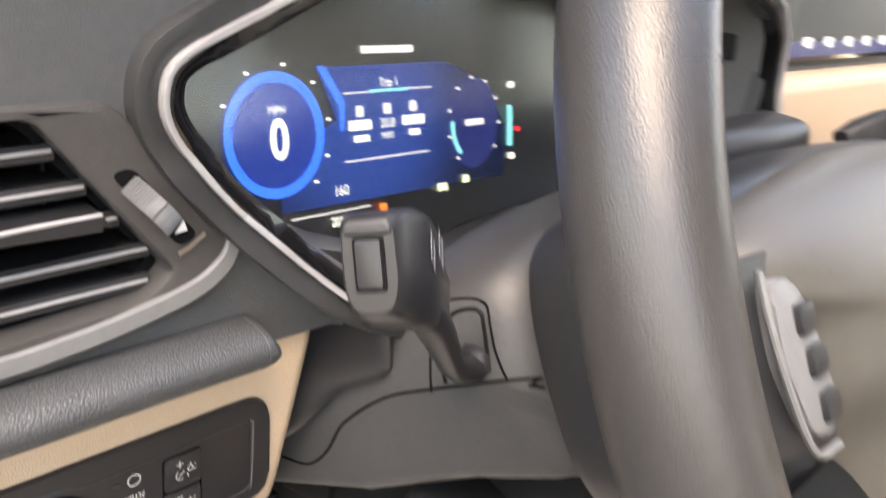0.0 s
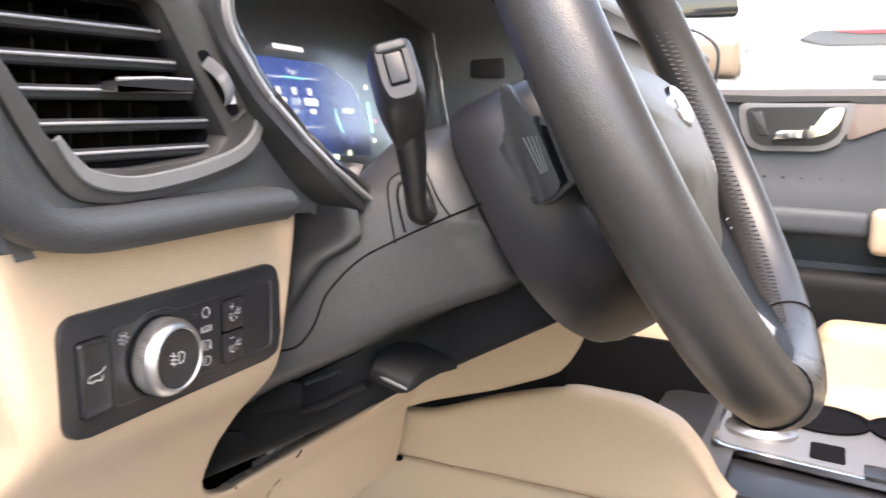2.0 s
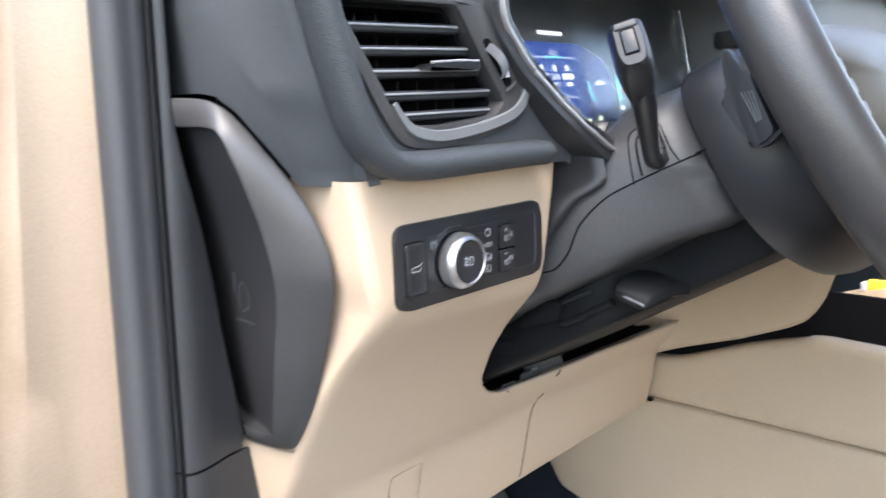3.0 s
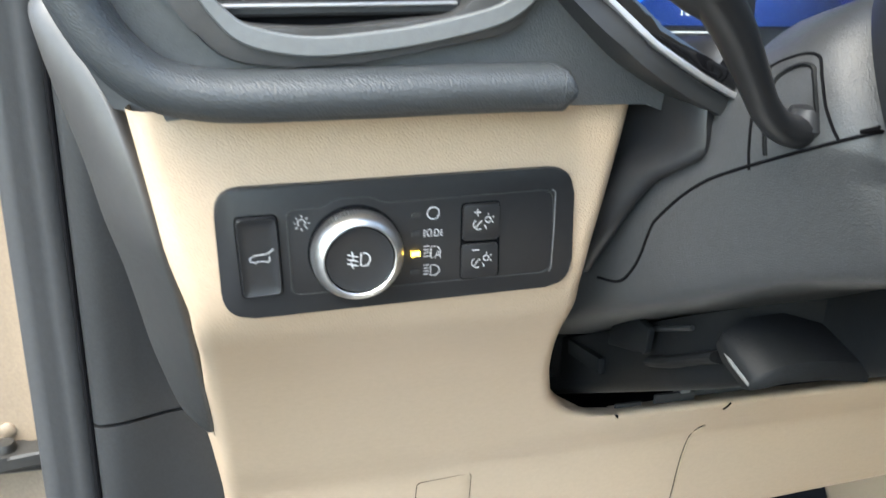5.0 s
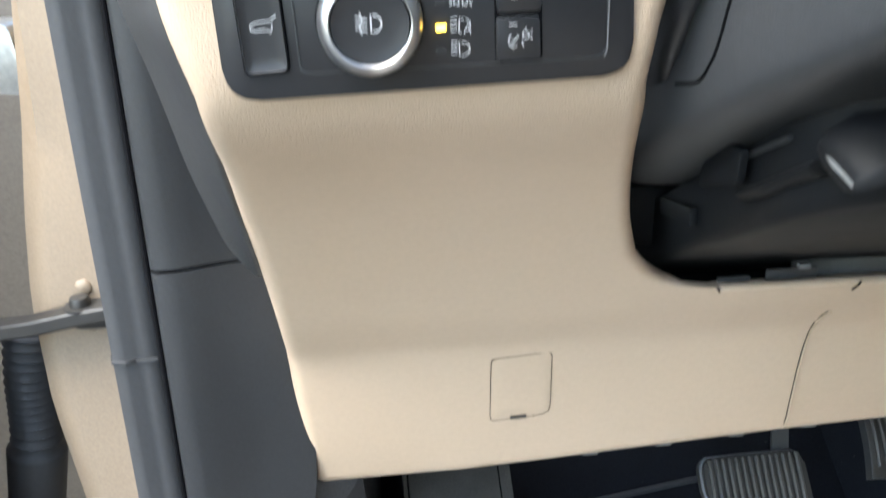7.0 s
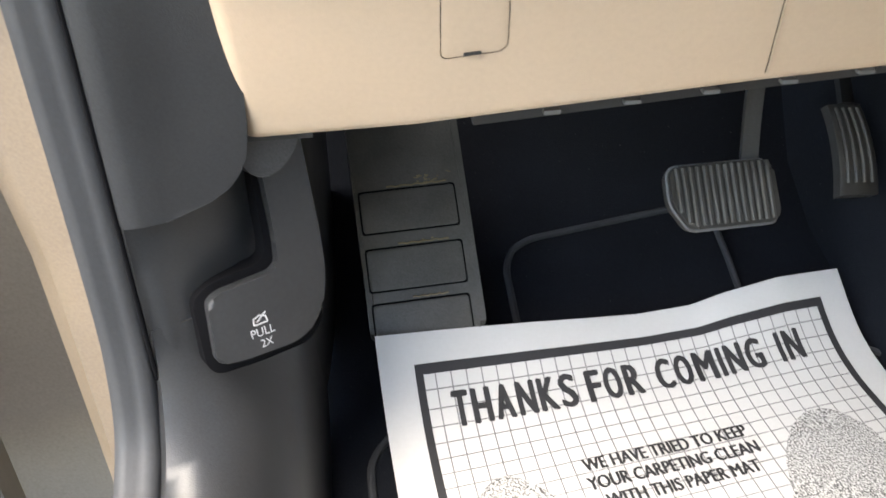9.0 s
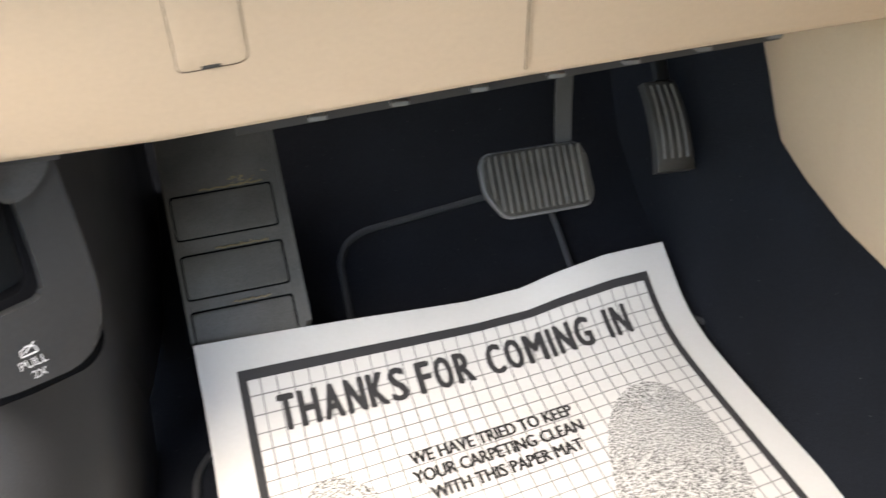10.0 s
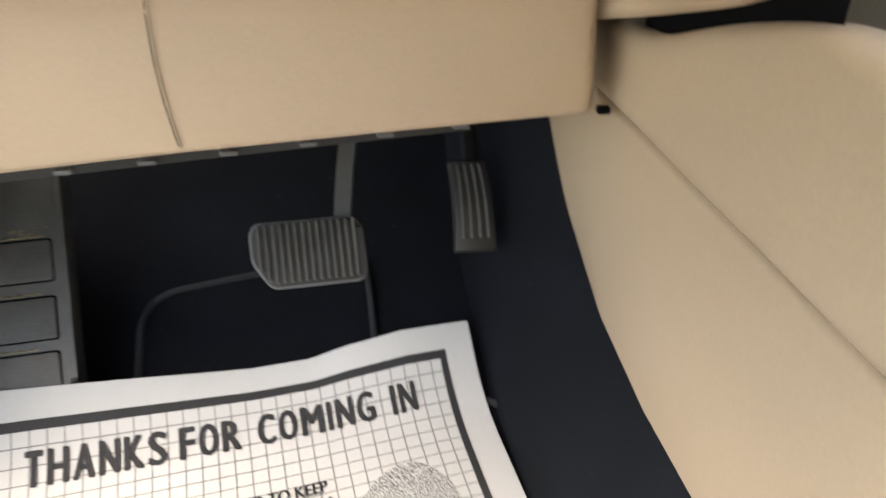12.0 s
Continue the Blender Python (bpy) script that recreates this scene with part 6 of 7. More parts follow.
# ---- wiper stalk on the far side ----
wiper = thing("wiper_stalk", "black wiper stalk with ringed end on the steering column", "stalk", (0.4775, 0.1775, 0.600))
MIRR = Matrix.Diagonal((-1, 1, 1, 1))
_p = smooth_path([Vector(q) - Vector((0.4775, 0.1775, 0.600)) for q in ((0.470, 0.178, 0.598), (0.486, 0.1755, 0.5995), (0.496, 0.1725, 0.606), (0.506, 0.1690, 0.618), (0.516, 0.1655, 0.630), (0.530, 0.161, 0.643))], 5)
part("arm", sweep(_p, [(q[0] * 0.8, q[1]) for q in circle(0.0090, 14)], up=(0, 1, 0)), PLASTIC, wiper)
part("head", placed(grid_mesh([[HM @ Vector((a, b, h)) for a, b in round_poly([(-w, -d), (w, -d), (w, d), (-w, d)], 0.003, 4)] for h, w, d in ((-0.054, 0.006, 0.006), (-0.040, 0.009, 0.010), (-0.024, 0.0095, 0.012), (-0.010, 0.009, 0.012))], close_u=True, cap=True), MIRR), PLASTIC, wiper)
part("end_ring", placed(lathe([(0.009, -0.011), (0.0125, -0.010), (0.0135, -0.004), (0.0125, 0.002), (0.008, 0.004), (0.0, 0.0045)], HM, 22), MIRR), GREYPL, wiper, "grey ringed stalk end")
# Black block on the column stands in for the wiper stalk's printed head.
stalk_block = thing("column_cowl", "black block standing in for the wiper stalk's printed head", "steering column", (0.423, 0.197, 0.630))
part("cowl_block", box(0.0, 0.0, 0.012, 0.108, 0.034, 0.044, 0.012, seg=4), SATIN, stalk_block)
for k in range(5):
    part("printed_bar", box(-0.034 + 0.015 * k, -0.0172, 0.016 - 0.004 * (k % 2), 0.010, 0.0006, 0.006, 0.0, Matrix.Rotation(radians(25), 4, "Y")), WHITE, stalk_block)


# ---- pedals and footrest ----
brake = thing("brake_pedal", "ribbed black rubber brake pedal, worn on the ribs", "pedal", (0.378, 0.492, 0.156))
BM = Matrix.Rotation(radians(2.5), 4, "Z") @ Matrix.Rotation(radians(90 - 38), 4, "X")
_o = round_poly([(-0.030, -0.0245), (0.038, -0.0245), (0.0425, -0.017), (0.0415, 0.017), (0.035, 0.0245), (-0.038, 0.0245), (-0.0425, 0.018), (-0.0425, -0.004)], [0.006, 0.005, 0.006, 0.006, 0.006, 0.006, 0.008, 0.006], 4)
part("pad", prism(_o, BM, 0.016, 0.004, 3), PEDAL, brake, "black rubber pad")
for k in range(14):
    x = -0.0370 + 0.0056 * k
    lo = -0.022 if x > -0.030 else -0.022 + (-0.030 - x) * 1.6
    part("rib", prism(round_poly([(x - 0.0014, lo), (x + 0.0014, lo), (x + 0.0014, 0.023), (x - 0.0014, 0.023)], 0.0008, 2), BM @ Matrix.Translation((0, 0, 0.0022)), 0.003, 0.0008, 1), WORN, brake)
part("edge_trim", sweep([BM @ Vector((p[0] * 1.015, p[1] * 1.02, -0.006)) for p in _o], circle(0.0012, 8), closed=True, up=(0.1, 0.3, 1)), GREYPL, brake, "thin grey edge")
part("arm", sweep(smooth_path([(0.027, 0.024, 0.004), (0.033, 0.046, 0.045), (0.040, 0.065, 0.09), (0.047, 0.09, 0.20)], 5), [(-0.0065, 0.004), (0.005, 0.004), (0.0065, 0.002), (0.0065, -0.004), (-0.0065, -0.004)], up=(0.25, 1, 0)), PEDAL, brake, "dusty steel pedal arm")

gas = thing("accelerator_pedal", "slim black accelerator pedal with raised ribs", "pedal", (0.522, 0.562, 0.148))
GM = Matrix.Rotation(radians(6), 4, "Z") @ Matrix.Rotation(radians(90 - 43), 4, "X") @ Matrix.Rotation(radians(-5), 4, "Z")
rows = []
for k in range(13):
    v = -0.040 + 0.080 * k / 12
    bow = 0.006 * (1 - (v / 0.04) ** 2)
    w = 0.0182 - 0.0025 * k / 12
    rows.append([GM @ Vector((x, v, bow + h)) for x, h in ((-w, -0.010), (-w, -0.001), (-w + 0.0015, 0.0), (w - 0.0015, 0.0), (w, -0.001), (w, -0.010))])
part("pad", grid_mesh(rows, close_u=True, cap=True), PEDAL, gas)
for j in range(4):
    x = -0.0112 + 0.0075 * j
    pts = [GM @ Vector((x * (1 - 0.12 * (k / 10)), -0.030 + 0.066 * k / 10, 0.006 * (1 - ((-0.030 + 0.066 * k / 10) / 0.04) ** 2) + 0.0008)) for k in range(11)]
    part("rib", sweep(pts, circle(0.0015, 6), up=(1, 0, 0)), WORN, gas)
part("arm", sweep(smooth_path([(0.004, 0.03, 0.028), (0.006, 0.06, 0.06), (0.006, 0.10, 0.10)], 4), circle(0.008, 8, 0.6), up=(0, 1, 0)), DEEP, gas)

rest = thing("footrest", "scuffed black plastic footrest with three panels", "footrest", (0.1425, 0.5335, 0.1245))
FM = Matrix.Rotation(radians(49.6), 4, "X") @ Matrix.Rotation(radians(2.2), 4, "Z")
part("base", prism(round_poly([(-0.0420, -0.086), (0.0490, -0.086), (0.0470, 0.088), (-0.0425, 0.088)], 0.006), FM, 0.03, 0.006, 3), FOOTREST, rest)
for v0 in (0.0312, -0.0145, -0.0575):
    part("panel_groove", prism(round_poly([(-0.0392, v0 - 0.0350), (0.0388, v0 - 0.0350), (0.0385, v0), (-0.0390, v0)], 0.003, 3), FM @ Matrix.Translation((0, 0, 0.0004)), 0.0006), VOID, rest)
    part("panel", prism(round_poly([(-0.0378, v0 - 0.0335), (0.0374, v0 - 0.0335), (0.0371, v0 - 0.0016), (-0.0376, v0 - 0.0016)], 0.0028, 3), FM @ Matrix.Translation((0, 0, 0.0010)), 0.003, 0.0006), FOOTREST, rest)
for v0, w in ((0.0330, 0.024), (-0.0128, 0.020), (-0.0555, 0.014)):
    part("dirt_line", sweep([FM @ Vector((0.008 - w + 2 * w * k / 12, v0 + 0.0006 * math.sin(k * 2.3), 0.0004)) for k in range(13)], circle(0.0007, 6)), DIRT, rest, "dried mud caught on the panel's edge")
_rnd = random.Random(4)
_bm = []
for k in range(26):
    x, v = _rnd.gauss(0.016, 0.008), _rnd.choice((0.0352, 0.0385, -0.0115)) + _rnd.gauss(0, 0.0012)
    _bm.append(placed(box(0, 0, 0, _rnd.uniform(0.001, 0.004), _rnd.uniform(0.0006, 0.0014), 0.0008, 0.0002, seg=1), FM @ Matrix.Translation((x, v, 0.0004)) @ Matrix.Rotation(_rnd.uniform(-0.5, 0.5), 4, "Z")))
tagged(part("mud_crumb", join(*_bm), DIRT, rest), kind="stuff")

# ---- floor mat and paper mat ----
mat_ = thing("floor_mat", "black carpet floor mat with bound edge on the footwell floor", "floor mat", (0.34, 0.3, 0.0))
_o = [(0.095, 0.05), (0.50, 0.05), (0.538, 0.10), (0.540, 0.37), (0.545, 0.43), (0.539, 0.454), (0.505, 0.478), (0.452, 0.486), (0.431, 0.52), (0.434, 0.577), (0.434, 0.612), (0.420, 0.6225), (0.385, 0.6195), (0.255, 0.6045), (0.239, 0.597), (0.229, 0.577), (0.229, 0.50), (0.21, 0.46), (0.12, 0.44), (0.095, 0.41)]
_o = round_poly(_o, 0.014, 4)
part("binding", sweep([Vector((x - 0.34, y - 0.3, floor_z(x, y) + 0.007)) for x, y in _o], circle(0.0032, 8), closed=True), BINDING, mat_, "black bound edge")
rows = [[Vector((0.32 + (x - 0.32) * s - 0.34, 0.32 + (y - 0.32) * s - 0.3, floor_z(0.32 + (x - 0.32) * s, 0.32 + (y - 0.32) * s) + 0.006)) for x, y in _o] for s in (1.0, 0.9, 0.75, 0.55, 0.3, 0.05)]
part("carpet_face", grid_mesh(rows, close_u=True), CARPET, mat_)

paper = thing("paper_mat", "white printed paper floor mat lying on the carpet", "paper mat", (0.32, 0.3, 0.01))
MO = Vector((0.32, 0.3, 0.01))
PW = 0.412
CURL = [(-0.02, 0.078), (0.0, 0.060), (0.02, 0.0425), (0.04, 0.0270), (0.06, 0.0170), (0.08, 0.0115), (0.10, 0.009), (0.14, 0.0075), (0.9, 0.0075)]


def on_paper(u, v, lift=0.0):
    """A place on the sheet: u across from its left edge, v back from its front edge."""
    z = (interp(v - 0.008, CURL) + interp(v, CURL) + interp(v + 0.008, CURL)) / 3
    near = math.exp(-v / 0.07)
    z += (0.010 - 0.020 * u / PW) * near
    z += math.exp(-v / 0.05) * interp(u, [(0.0, 0.0), (0.12, -0.008), (0.22, -0.017), (0.27, -0.016), (0.30, -0.008), (0.35, 0.0), (0.412, 0.0)]) + 0.0012 * noise.noise((u * 9, v * 9, 3.0))
    return Vector((0.106 + 0.990 * u + 0.06 * v, 0.468 + 0.141 * u - 0.998 * v, z + lift)) - MO


rows = [[on_paper(PW * j / 60, 0.42 * (i / 70) ** 1.3) for j in range(61)] for i in range(71)]
part("sheet", thicken(grid_mesh(rows), 0.0003), PAPER, paper)


def ribbon(pts, width, lift):
    bm = bmesh.new()
    prev = None
    for i, p in enumerate(pts):
        a, b = Vector(pts[max(i - 1, 0)]), Vector(pts[min(i + 1, len(pts) - 1)])
        t = (b - a).normalized()
        n = Vector((-t.y, t.x)) * width / 2
        pair = (bm.verts.new(on_paper(p[0] + n.x, p[1] + n.y, lift)), bm.verts.new(on_paper(p[0] - n.x, p[1] - n.y, lift)))
        if prev:
            bm.faces.new((prev[0], pair[0], pair[1], prev[1]))
        prev = pair
    return bm


def straight(u0, v0, u1, v1, n=40):
    return [(u0 + (u1 - u0) * k / n, v0 + (v1 - v0) * k / n) for k in range(n + 1)]


FU0, FU1, FV0 = 0.030, 0.3835, 0.0215
part("printed_border", join(ribbon(straight(FU0 - 0.003, FV0, FU1 + 0.003, FV0), 0.0062, 0.0009), ribbon(straight(FU0, FV0 - 0.003, FU0, 0.40), 0.0062, 0.0009), ribbon(straight(FU1, FV0 - 0.003, FU1, 0.40), 0.0062, 0.0009)), INK, paper)
_g = []
for k in range(1, 29):
    u = FU0 + (FU1 - FU0) * k / 29
    _g.append(ribbon(straight(u, FV0, u, 0.40, 36), 0.0010, 0.0006))
for k in range(1, 30):
    _g.append(ribbon(straight(FU0, FV0 + 0.0122 * k, FU1, FV0 + 0.0122 * k, 36), 0.0009, 0.0006))
tagged(part("printed_grid", join(*_g), GREYINK, paper), kind="stuff")


def letters(words, size, squeeze):
    """The outlines of each letter as (vertices, faces), from left to right."""
    bm = text_mesh(words, size, squeeze)
    bmesh.ops.triangulate(bm, faces=bm.faces[:])
    bmesh.ops.subdivide_edges(bm, edges=[e for e in bm.edges if e.calc_length() > 0.006], cuts=1)
    left = set(bm.verts)
    out = []
    while left:
        stack, group = [left.pop()], []
        while stack:
            v = stack.pop()
            group.append(v)
            for e in v.link_edges:
                o = e.other_vert(v)
                if o in left:
                    left.remove(o)
                    stack.append(o)
        index = {v: i for i, v in enumerate(group)}
        faces = {f for v in group for f in v.link_faces}
        out.append(([v.co.copy() for v in group], sorted([index[v] for v in f.verts] for f in faces)))
    bm.free()
    return sorted(out, key=lambda g: min(c.x for c in g[0]))


def stamp(groups, u, v, shifts):
    """Letters laid on the sheet, each stroke widened by shifted copies."""
    bm = bmesh.new()
    for cos, faces in groups:
        for k, (du, dv) in enumerate(shifts):
            vs = [bm.verts.new(on_paper(u + du + c.x, v + dv - c.y, 0.0012 + 0.00008 * k)) for c in cos]
            for f in faces:
                bm.faces.new([vs[i] for i in f])
    return bm


SHARE = {"T": 0.50, "H": 0.59, "A": 0.60, "N": 0.59, "K": 0.58, "S": 0.55, "F": 0.48, "O": 0.59, "R": 0.58, "C": 0.56, "M": 0.72, "I": 0.25, "G": 0.59}
PITCH = 0.0300
for word, at in (("THANKS", 0.1012), ("FOR", 0.1836), ("COMING", 0.2682), ("IN", 0.3417)):
    pen = at - PITCH * sum(SHARE[c] for c in word) / 2
    for c, (cos, faces) in zip(word, letters(word, 0.0345, 0.55)):
        lo, hi = min(p.x for p in cos), max(p.x for p in cos)
        wide = PITCH * SHARE[c]
        ink = (hi - lo) if c == "I" else wide * 0.84 - 0.0020
        cos = [Vector((pen + wide / 2 + (p.x - (lo + hi) / 2) * ink / (hi - lo), p.y, 0)) for p in cos]
        part("printed_letter", stamp([(cos, faces)], 0.0, 0.0505, [(-0.0012, 0), (-0.0006, -0.0006), (0, 0), (0.0006, 0.0006), (0.0012, 0)]), INK, paper)
        pen += wide
for k, words in enumerate(("WE HAVE TRIED TO KEEP", "YOUR CARPETING CLEAN", "WITH THIS PAPER MAT")):
    tagged(part("printed_line", stamp(letters(words, 0.0158, 0.73), 0.2010, 0.1135 + 0.0165 * k, [(-0.0005, 0), (0, -0.0002), (0, 0.0002), (0.0005, 0)]), INK, paper), kind="stuff")

# Shoe prints made of fine specks.
PRINT = bpy.data.materials.new("speckled_shoe_print")
PRINT.use_nodes = True
_nt = PRINT.node_tree
_co = _nt.nodes.new("ShaderNodeTexCoord")
_no = _nt.nodes.new("ShaderNodeTexNoise")
_no.inputs["Scale"].default_value = 850
_no.inputs["Detail"].default_value = 2
_nt.links.new(_co.outputs["Object"], _no.inputs["Vector"])
_rp = _nt.nodes.new("ShaderNodeValToRGB")
_rp.color_ramp.elements[0].position, _rp.color_ramp.elements[0].color = 0.44, (0.08, 0.08, 0.08, 1)
_rp.color_ramp.elements[1].position, _rp.color_ramp.elements[1].color = 0.54, (0.56, 0.56, 0.55, 1)
_nt.links.new(_no.outputs["Fac"], _rp.inputs["Fac"])
_nt.links.new(_rp.outputs["Color"], _nt.nodes["Principled BSDF"].inputs["Base Color"])
_nt.nodes["Principled BSDF"].inputs["Roughness"].default_value = 0.7


def shoe(cu, cv, turn, wide=1.0):
    o = []
    for k in range(48):
        a = 2 * math.pi * k / 48
        y = 0.135 * math.sin(a)
        w = 0.041 + 0.008 * (y / 0.135) - 0.009 * math.exp(-((y + 0.03) / 0.04) ** 2)
        x = wide * w * math.cos(a) + 0.0016 * noise.noise((k * 1.7, cu, 0))
        o.append((x, y))
    rows = []
    for s in (1.0, 0.8, 0.6, 0.4, 0.2, 0.02):
        rows.append([on_paper(cu + s * (x * math.cos(turn) - y * math.sin(turn)), cv - s * (x * math.sin(turn) + y * math.cos(turn)), 0.0011) for x, y in o])
    part("shoe_print", grid_mesh(rows, close_u=True), PRINT, paper)


shoe(0.303, 0.241, radians(-14), 1.2)
shoe(0.095, 0.240, radians(10))

# ---- centre console ----
console = thing("centre_console", "black centre console with tan knee pads", "console", (0.716, 0.1, 0.2))
CC = Vector((0.716, 0.1, 0.2))
PADTOP = [(-0.6, 0.335), (0.045, 0.338), (0.058, 0.346), (0.075, 0.374), (0.097, 0.398), (0.135, 0.411), (0.19, 0.4125), (0.214, 0.4075), (0.234, 0.402), (0.264, 0.3925), (0.285, 0.3845), (0.31, 0.3745), (0.332, 0.3665), (0.345, 0.3650), (0.36, 0.3630), (0.41, 0.3630)]
for sx in (-1, 1):
    rows = []
    for k in range(90):
        y = 0.400 - 0.352 * k / 89
        top = (interp(y - 0.006, PADTOP) + interp(y, PADTOP) + interp(y + 0.006, PADTOP)) / 3
        col = [(0.150, 0.3155), (0.163, 0.317), (0.1665, 0.321)]
        for j in range(1, 9):
            col.append((0.1665 - 0.002 * math.sin(math.pi * j / 8), 0.321 + (top - 0.009 - 0.321) * j / 8))
        col += [(0.1650, top - 0.003), (0.161, top), (0.150, top + 0.001), (0.138, top - 0.002), (0.134, top - 0.02), (0.134, 0.30)]
        rows.append([Vector((0.716 + sx * x, y, z)) - CC for x, z in col])
    part("knee_pad", grid_mesh(rows, cap=False), BEIGE_SMOOTH, console, "tan padded knee rest", sharp=60)
    rows = []
    for k in range(140):
        y = 0.80 - 1.2 * k / 139
        ez = interp(y, [(e[0], e[2]) for e in _edge])
        ex = interp(y, [(e[0], e[1]) for e in _edge]) - 0.003
        hi = 0.3140 if y < 0.40 else 0.330
        xo = 0.5535
        col = [(ex + 0.012, ez - 0.003), (ex + 0.002, ez - 0.001), (ex, ez + 0.004)]
        for j in range(1, 11):
            t = j / 10
            col.append((ex + (xo - ex) * t ** 0.8 - 0.003 * math.sin(math.pi * t), ez + 0.004 + (hi - ez - 0.008) * t))
        col += [(xo + 0.002, hi - 0.001), (xo + 0.014, hi)]
        rows.append([Vector((0.716 + sx * (0.716 - x), y, z)) - CC for x, z in col])
    part("side_panel", grid_mesh(rows), BEIGE_SMOOTH, console, "tan lower side panel", sharp=60)
# Notch and backing are near-black pieces put in as the gap's shade.
part("pad_notch", box(0.5435 - CC.x, 0.358 - CC.y, 0.3168 - CC.z, 0.007, 0.006, 0.004, 0.001), VOID, console)
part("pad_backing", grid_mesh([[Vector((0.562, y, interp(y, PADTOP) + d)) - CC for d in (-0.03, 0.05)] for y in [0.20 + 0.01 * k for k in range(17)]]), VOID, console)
card = thing("yellow_card", "small folded yellow and white card on the far knee pad", "card", (0.864, 0.228, 0.3995))
part("sheet", box(0.0, 0.0, 0.007, 0.016, 0.020, 0.012, 0.001), material("yellow_card", (0.75, 0.52, 0.05), 0.6, vary=0.05), card)
part("white_band", box(-0.002, 0.013, 0.005, 0.016, 0.007, 0.010, 0.0008), PAPER, card)
# Top with the dial, cup holders and buttons.
CT = 0.347
part("body", box(0.0, -0.36, 0.06, 0.285, 0.84, 0.16, 0.02), SATIN, console, "black console body")
rows = []
for k in range(9):
    u = k / 8
    rows.append([Vector((0.716 + x - 0.716, 0.06 + 0.12 * math.sin(u * math.pi / 2) - 0.1, CT - 0.2 - 0.16 * (1 - math.cos(u * math.pi / 2)))) for x in (-0.142, -0.09, 0, 0.09, 0.142)])
part("front_slope", grid_mesh(rows), DASH, console)
# Bin lining is near black; the bin's shade is in its colour.
part("bin_wall", box(0.130, 0.16, 0.095, 0.008, 0.42, 0.20), VOID, console, "bin wall coloured near black for shade")
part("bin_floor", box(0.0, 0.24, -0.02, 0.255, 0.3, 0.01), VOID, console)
TOPM = Matrix.Translation((0, 0, CT - 0.2 + 0.001))
_pl = round_poly([(-0.065, -0.018), (0.070, -0.018), (0.066, -0.215), (-0.098, -0.215)], [0.02, 0.02, 0.008, 0.01], 5)
part("trim_plate", prism(_pl, TOPM @ Matrix.Translation((0, 0, 0.003)), 0.006, 0.001), CHROME, console, "silver edge of the selector plate")
part("selector_plate", prism([(x * 0.94 + 0.0005, -0.117 + (y + 0.117) * 0.96) for x, y in _pl], TOPM @ Matrix.Translation((0, 0, 0.0045)), 0.004, 0.0008), GREYPL, console, "satin grey selector plate")
DM = TOPM @ Matrix.Translation((-0.010, -0.060, 0.0045))
dial = part("gear_dial", lathe([(0.034, 0.0), (0.034, 0.004), (0.029, 0.007), (0.026, 0.010), (0.0265, 0.022), (0.0255, 0.0255), (0.022, 0.027), (0.0, 0.0265)], DM, 56), SILVER, console, "knurled silver rotary gear dial")
part("dial_ring", lathe([(0.0275, 0.010), (0.0292, 0.012), (0.0292, 0.019), (0.0275, 0.021)], DM, 72), CHROME, dial)
part("window_slot", prism(round_poly([(-0.062, -0.105), (-0.020, -0.105), (-0.022, -0.135), (-0.066, -0.135)], 0.004), TOPM @ Matrix.Translation((0, 0, 0.006)), 0.002, 0.0005), VOID, console)
for k in range(3):
    part("console_button", prism(round_poly([(-0.088 - 0.002 * k, -0.150 - 0.026 * k), (-0.058, -0.150 - 0.026 * k), (-0.058, -0.172 - 0.026 * k), (-0.088 - 0.002 * k, -0.172 - 0.026 * k)], 0.002, 3), TOPM @ Matrix.Translation((0, 0, 0.0065)), 0.003, 0.0008), SATIN, console)
for x, y in ((0.055, -0.115), (0.055, -0.200)):
    cupm = TOPM @ Matrix.Translation((x, y, 0.005))
    part("cup_holder", lathe([(0.044, 0.0), (0.0445, 0.0025), (0.041, 0.003), (0.0395, 0.0), (0.0385, -0.0005), (0.0, -0.0005)], cupm, 40), VOID, console, "black round cup holder")

# ---- passenger seat ----
seat = thing("passenger_seat", "cream leather passenger seat with stitched cushion", "car seat", (1.10, -0.25, 0.150))
ST = Vector((1.10, -0.25, 0.2))


part("cushion_base", box(0.0, -0.02, 0.06, 0.44, 0.46, 0.16, 0.06, seg=5), SEAT, seat)
for x in (0.915, 1.285):
    part("side_bolster", placed(box(0, 0, 0, 0.095, 0.52, 0.11, 0.045, seg=6), Matrix.Translation((x - ST.x, -0.005, 0.150))), SEAT, seat, "rounded side bolster")
for k in range(4):
    part("cushion_panel", placed(box(0, 0, 0, 0.285, 0.124, 0.06, 0.014, seg=4), Matrix.Translation((0, 0.188 - 0.125 * k, 0.150 - 0.004 * k))), SEAT, seat)
part("bolster_seam", sweep([Vector((-0.143, 0.24, 0.176)), Vector((-0.143, 0.0, 0.182)), Vector((-0.143, -0.25, 0.176))], circle(0.002, 6)), SEAT, seat)
part("backrest", box(0.0, -0.34, 0.48, 0.50, 0.14, 0.66, 0.06, Matrix.Rotation(radians(14), 4, "X"), 4), SEAT, seat)

# ---- driver's seat behind the eye, unseen, added to block light ----
dseat = thing("driver_seat", "unseen cream leather driver's seat added to block light", "car seat", (0.346, -0.42, 0.2))
part("cushion", box(0, 0, 0.02, 0.50, 0.48, 0.22, 0.06, seg=4), SEAT, dseat)
part("backrest", box(0, -0.34, 0.44, 0.50, 0.15, 0.72, 0.06, Matrix.Rotation(radians(14), 4, "X"), 4), SEAT, dseat)

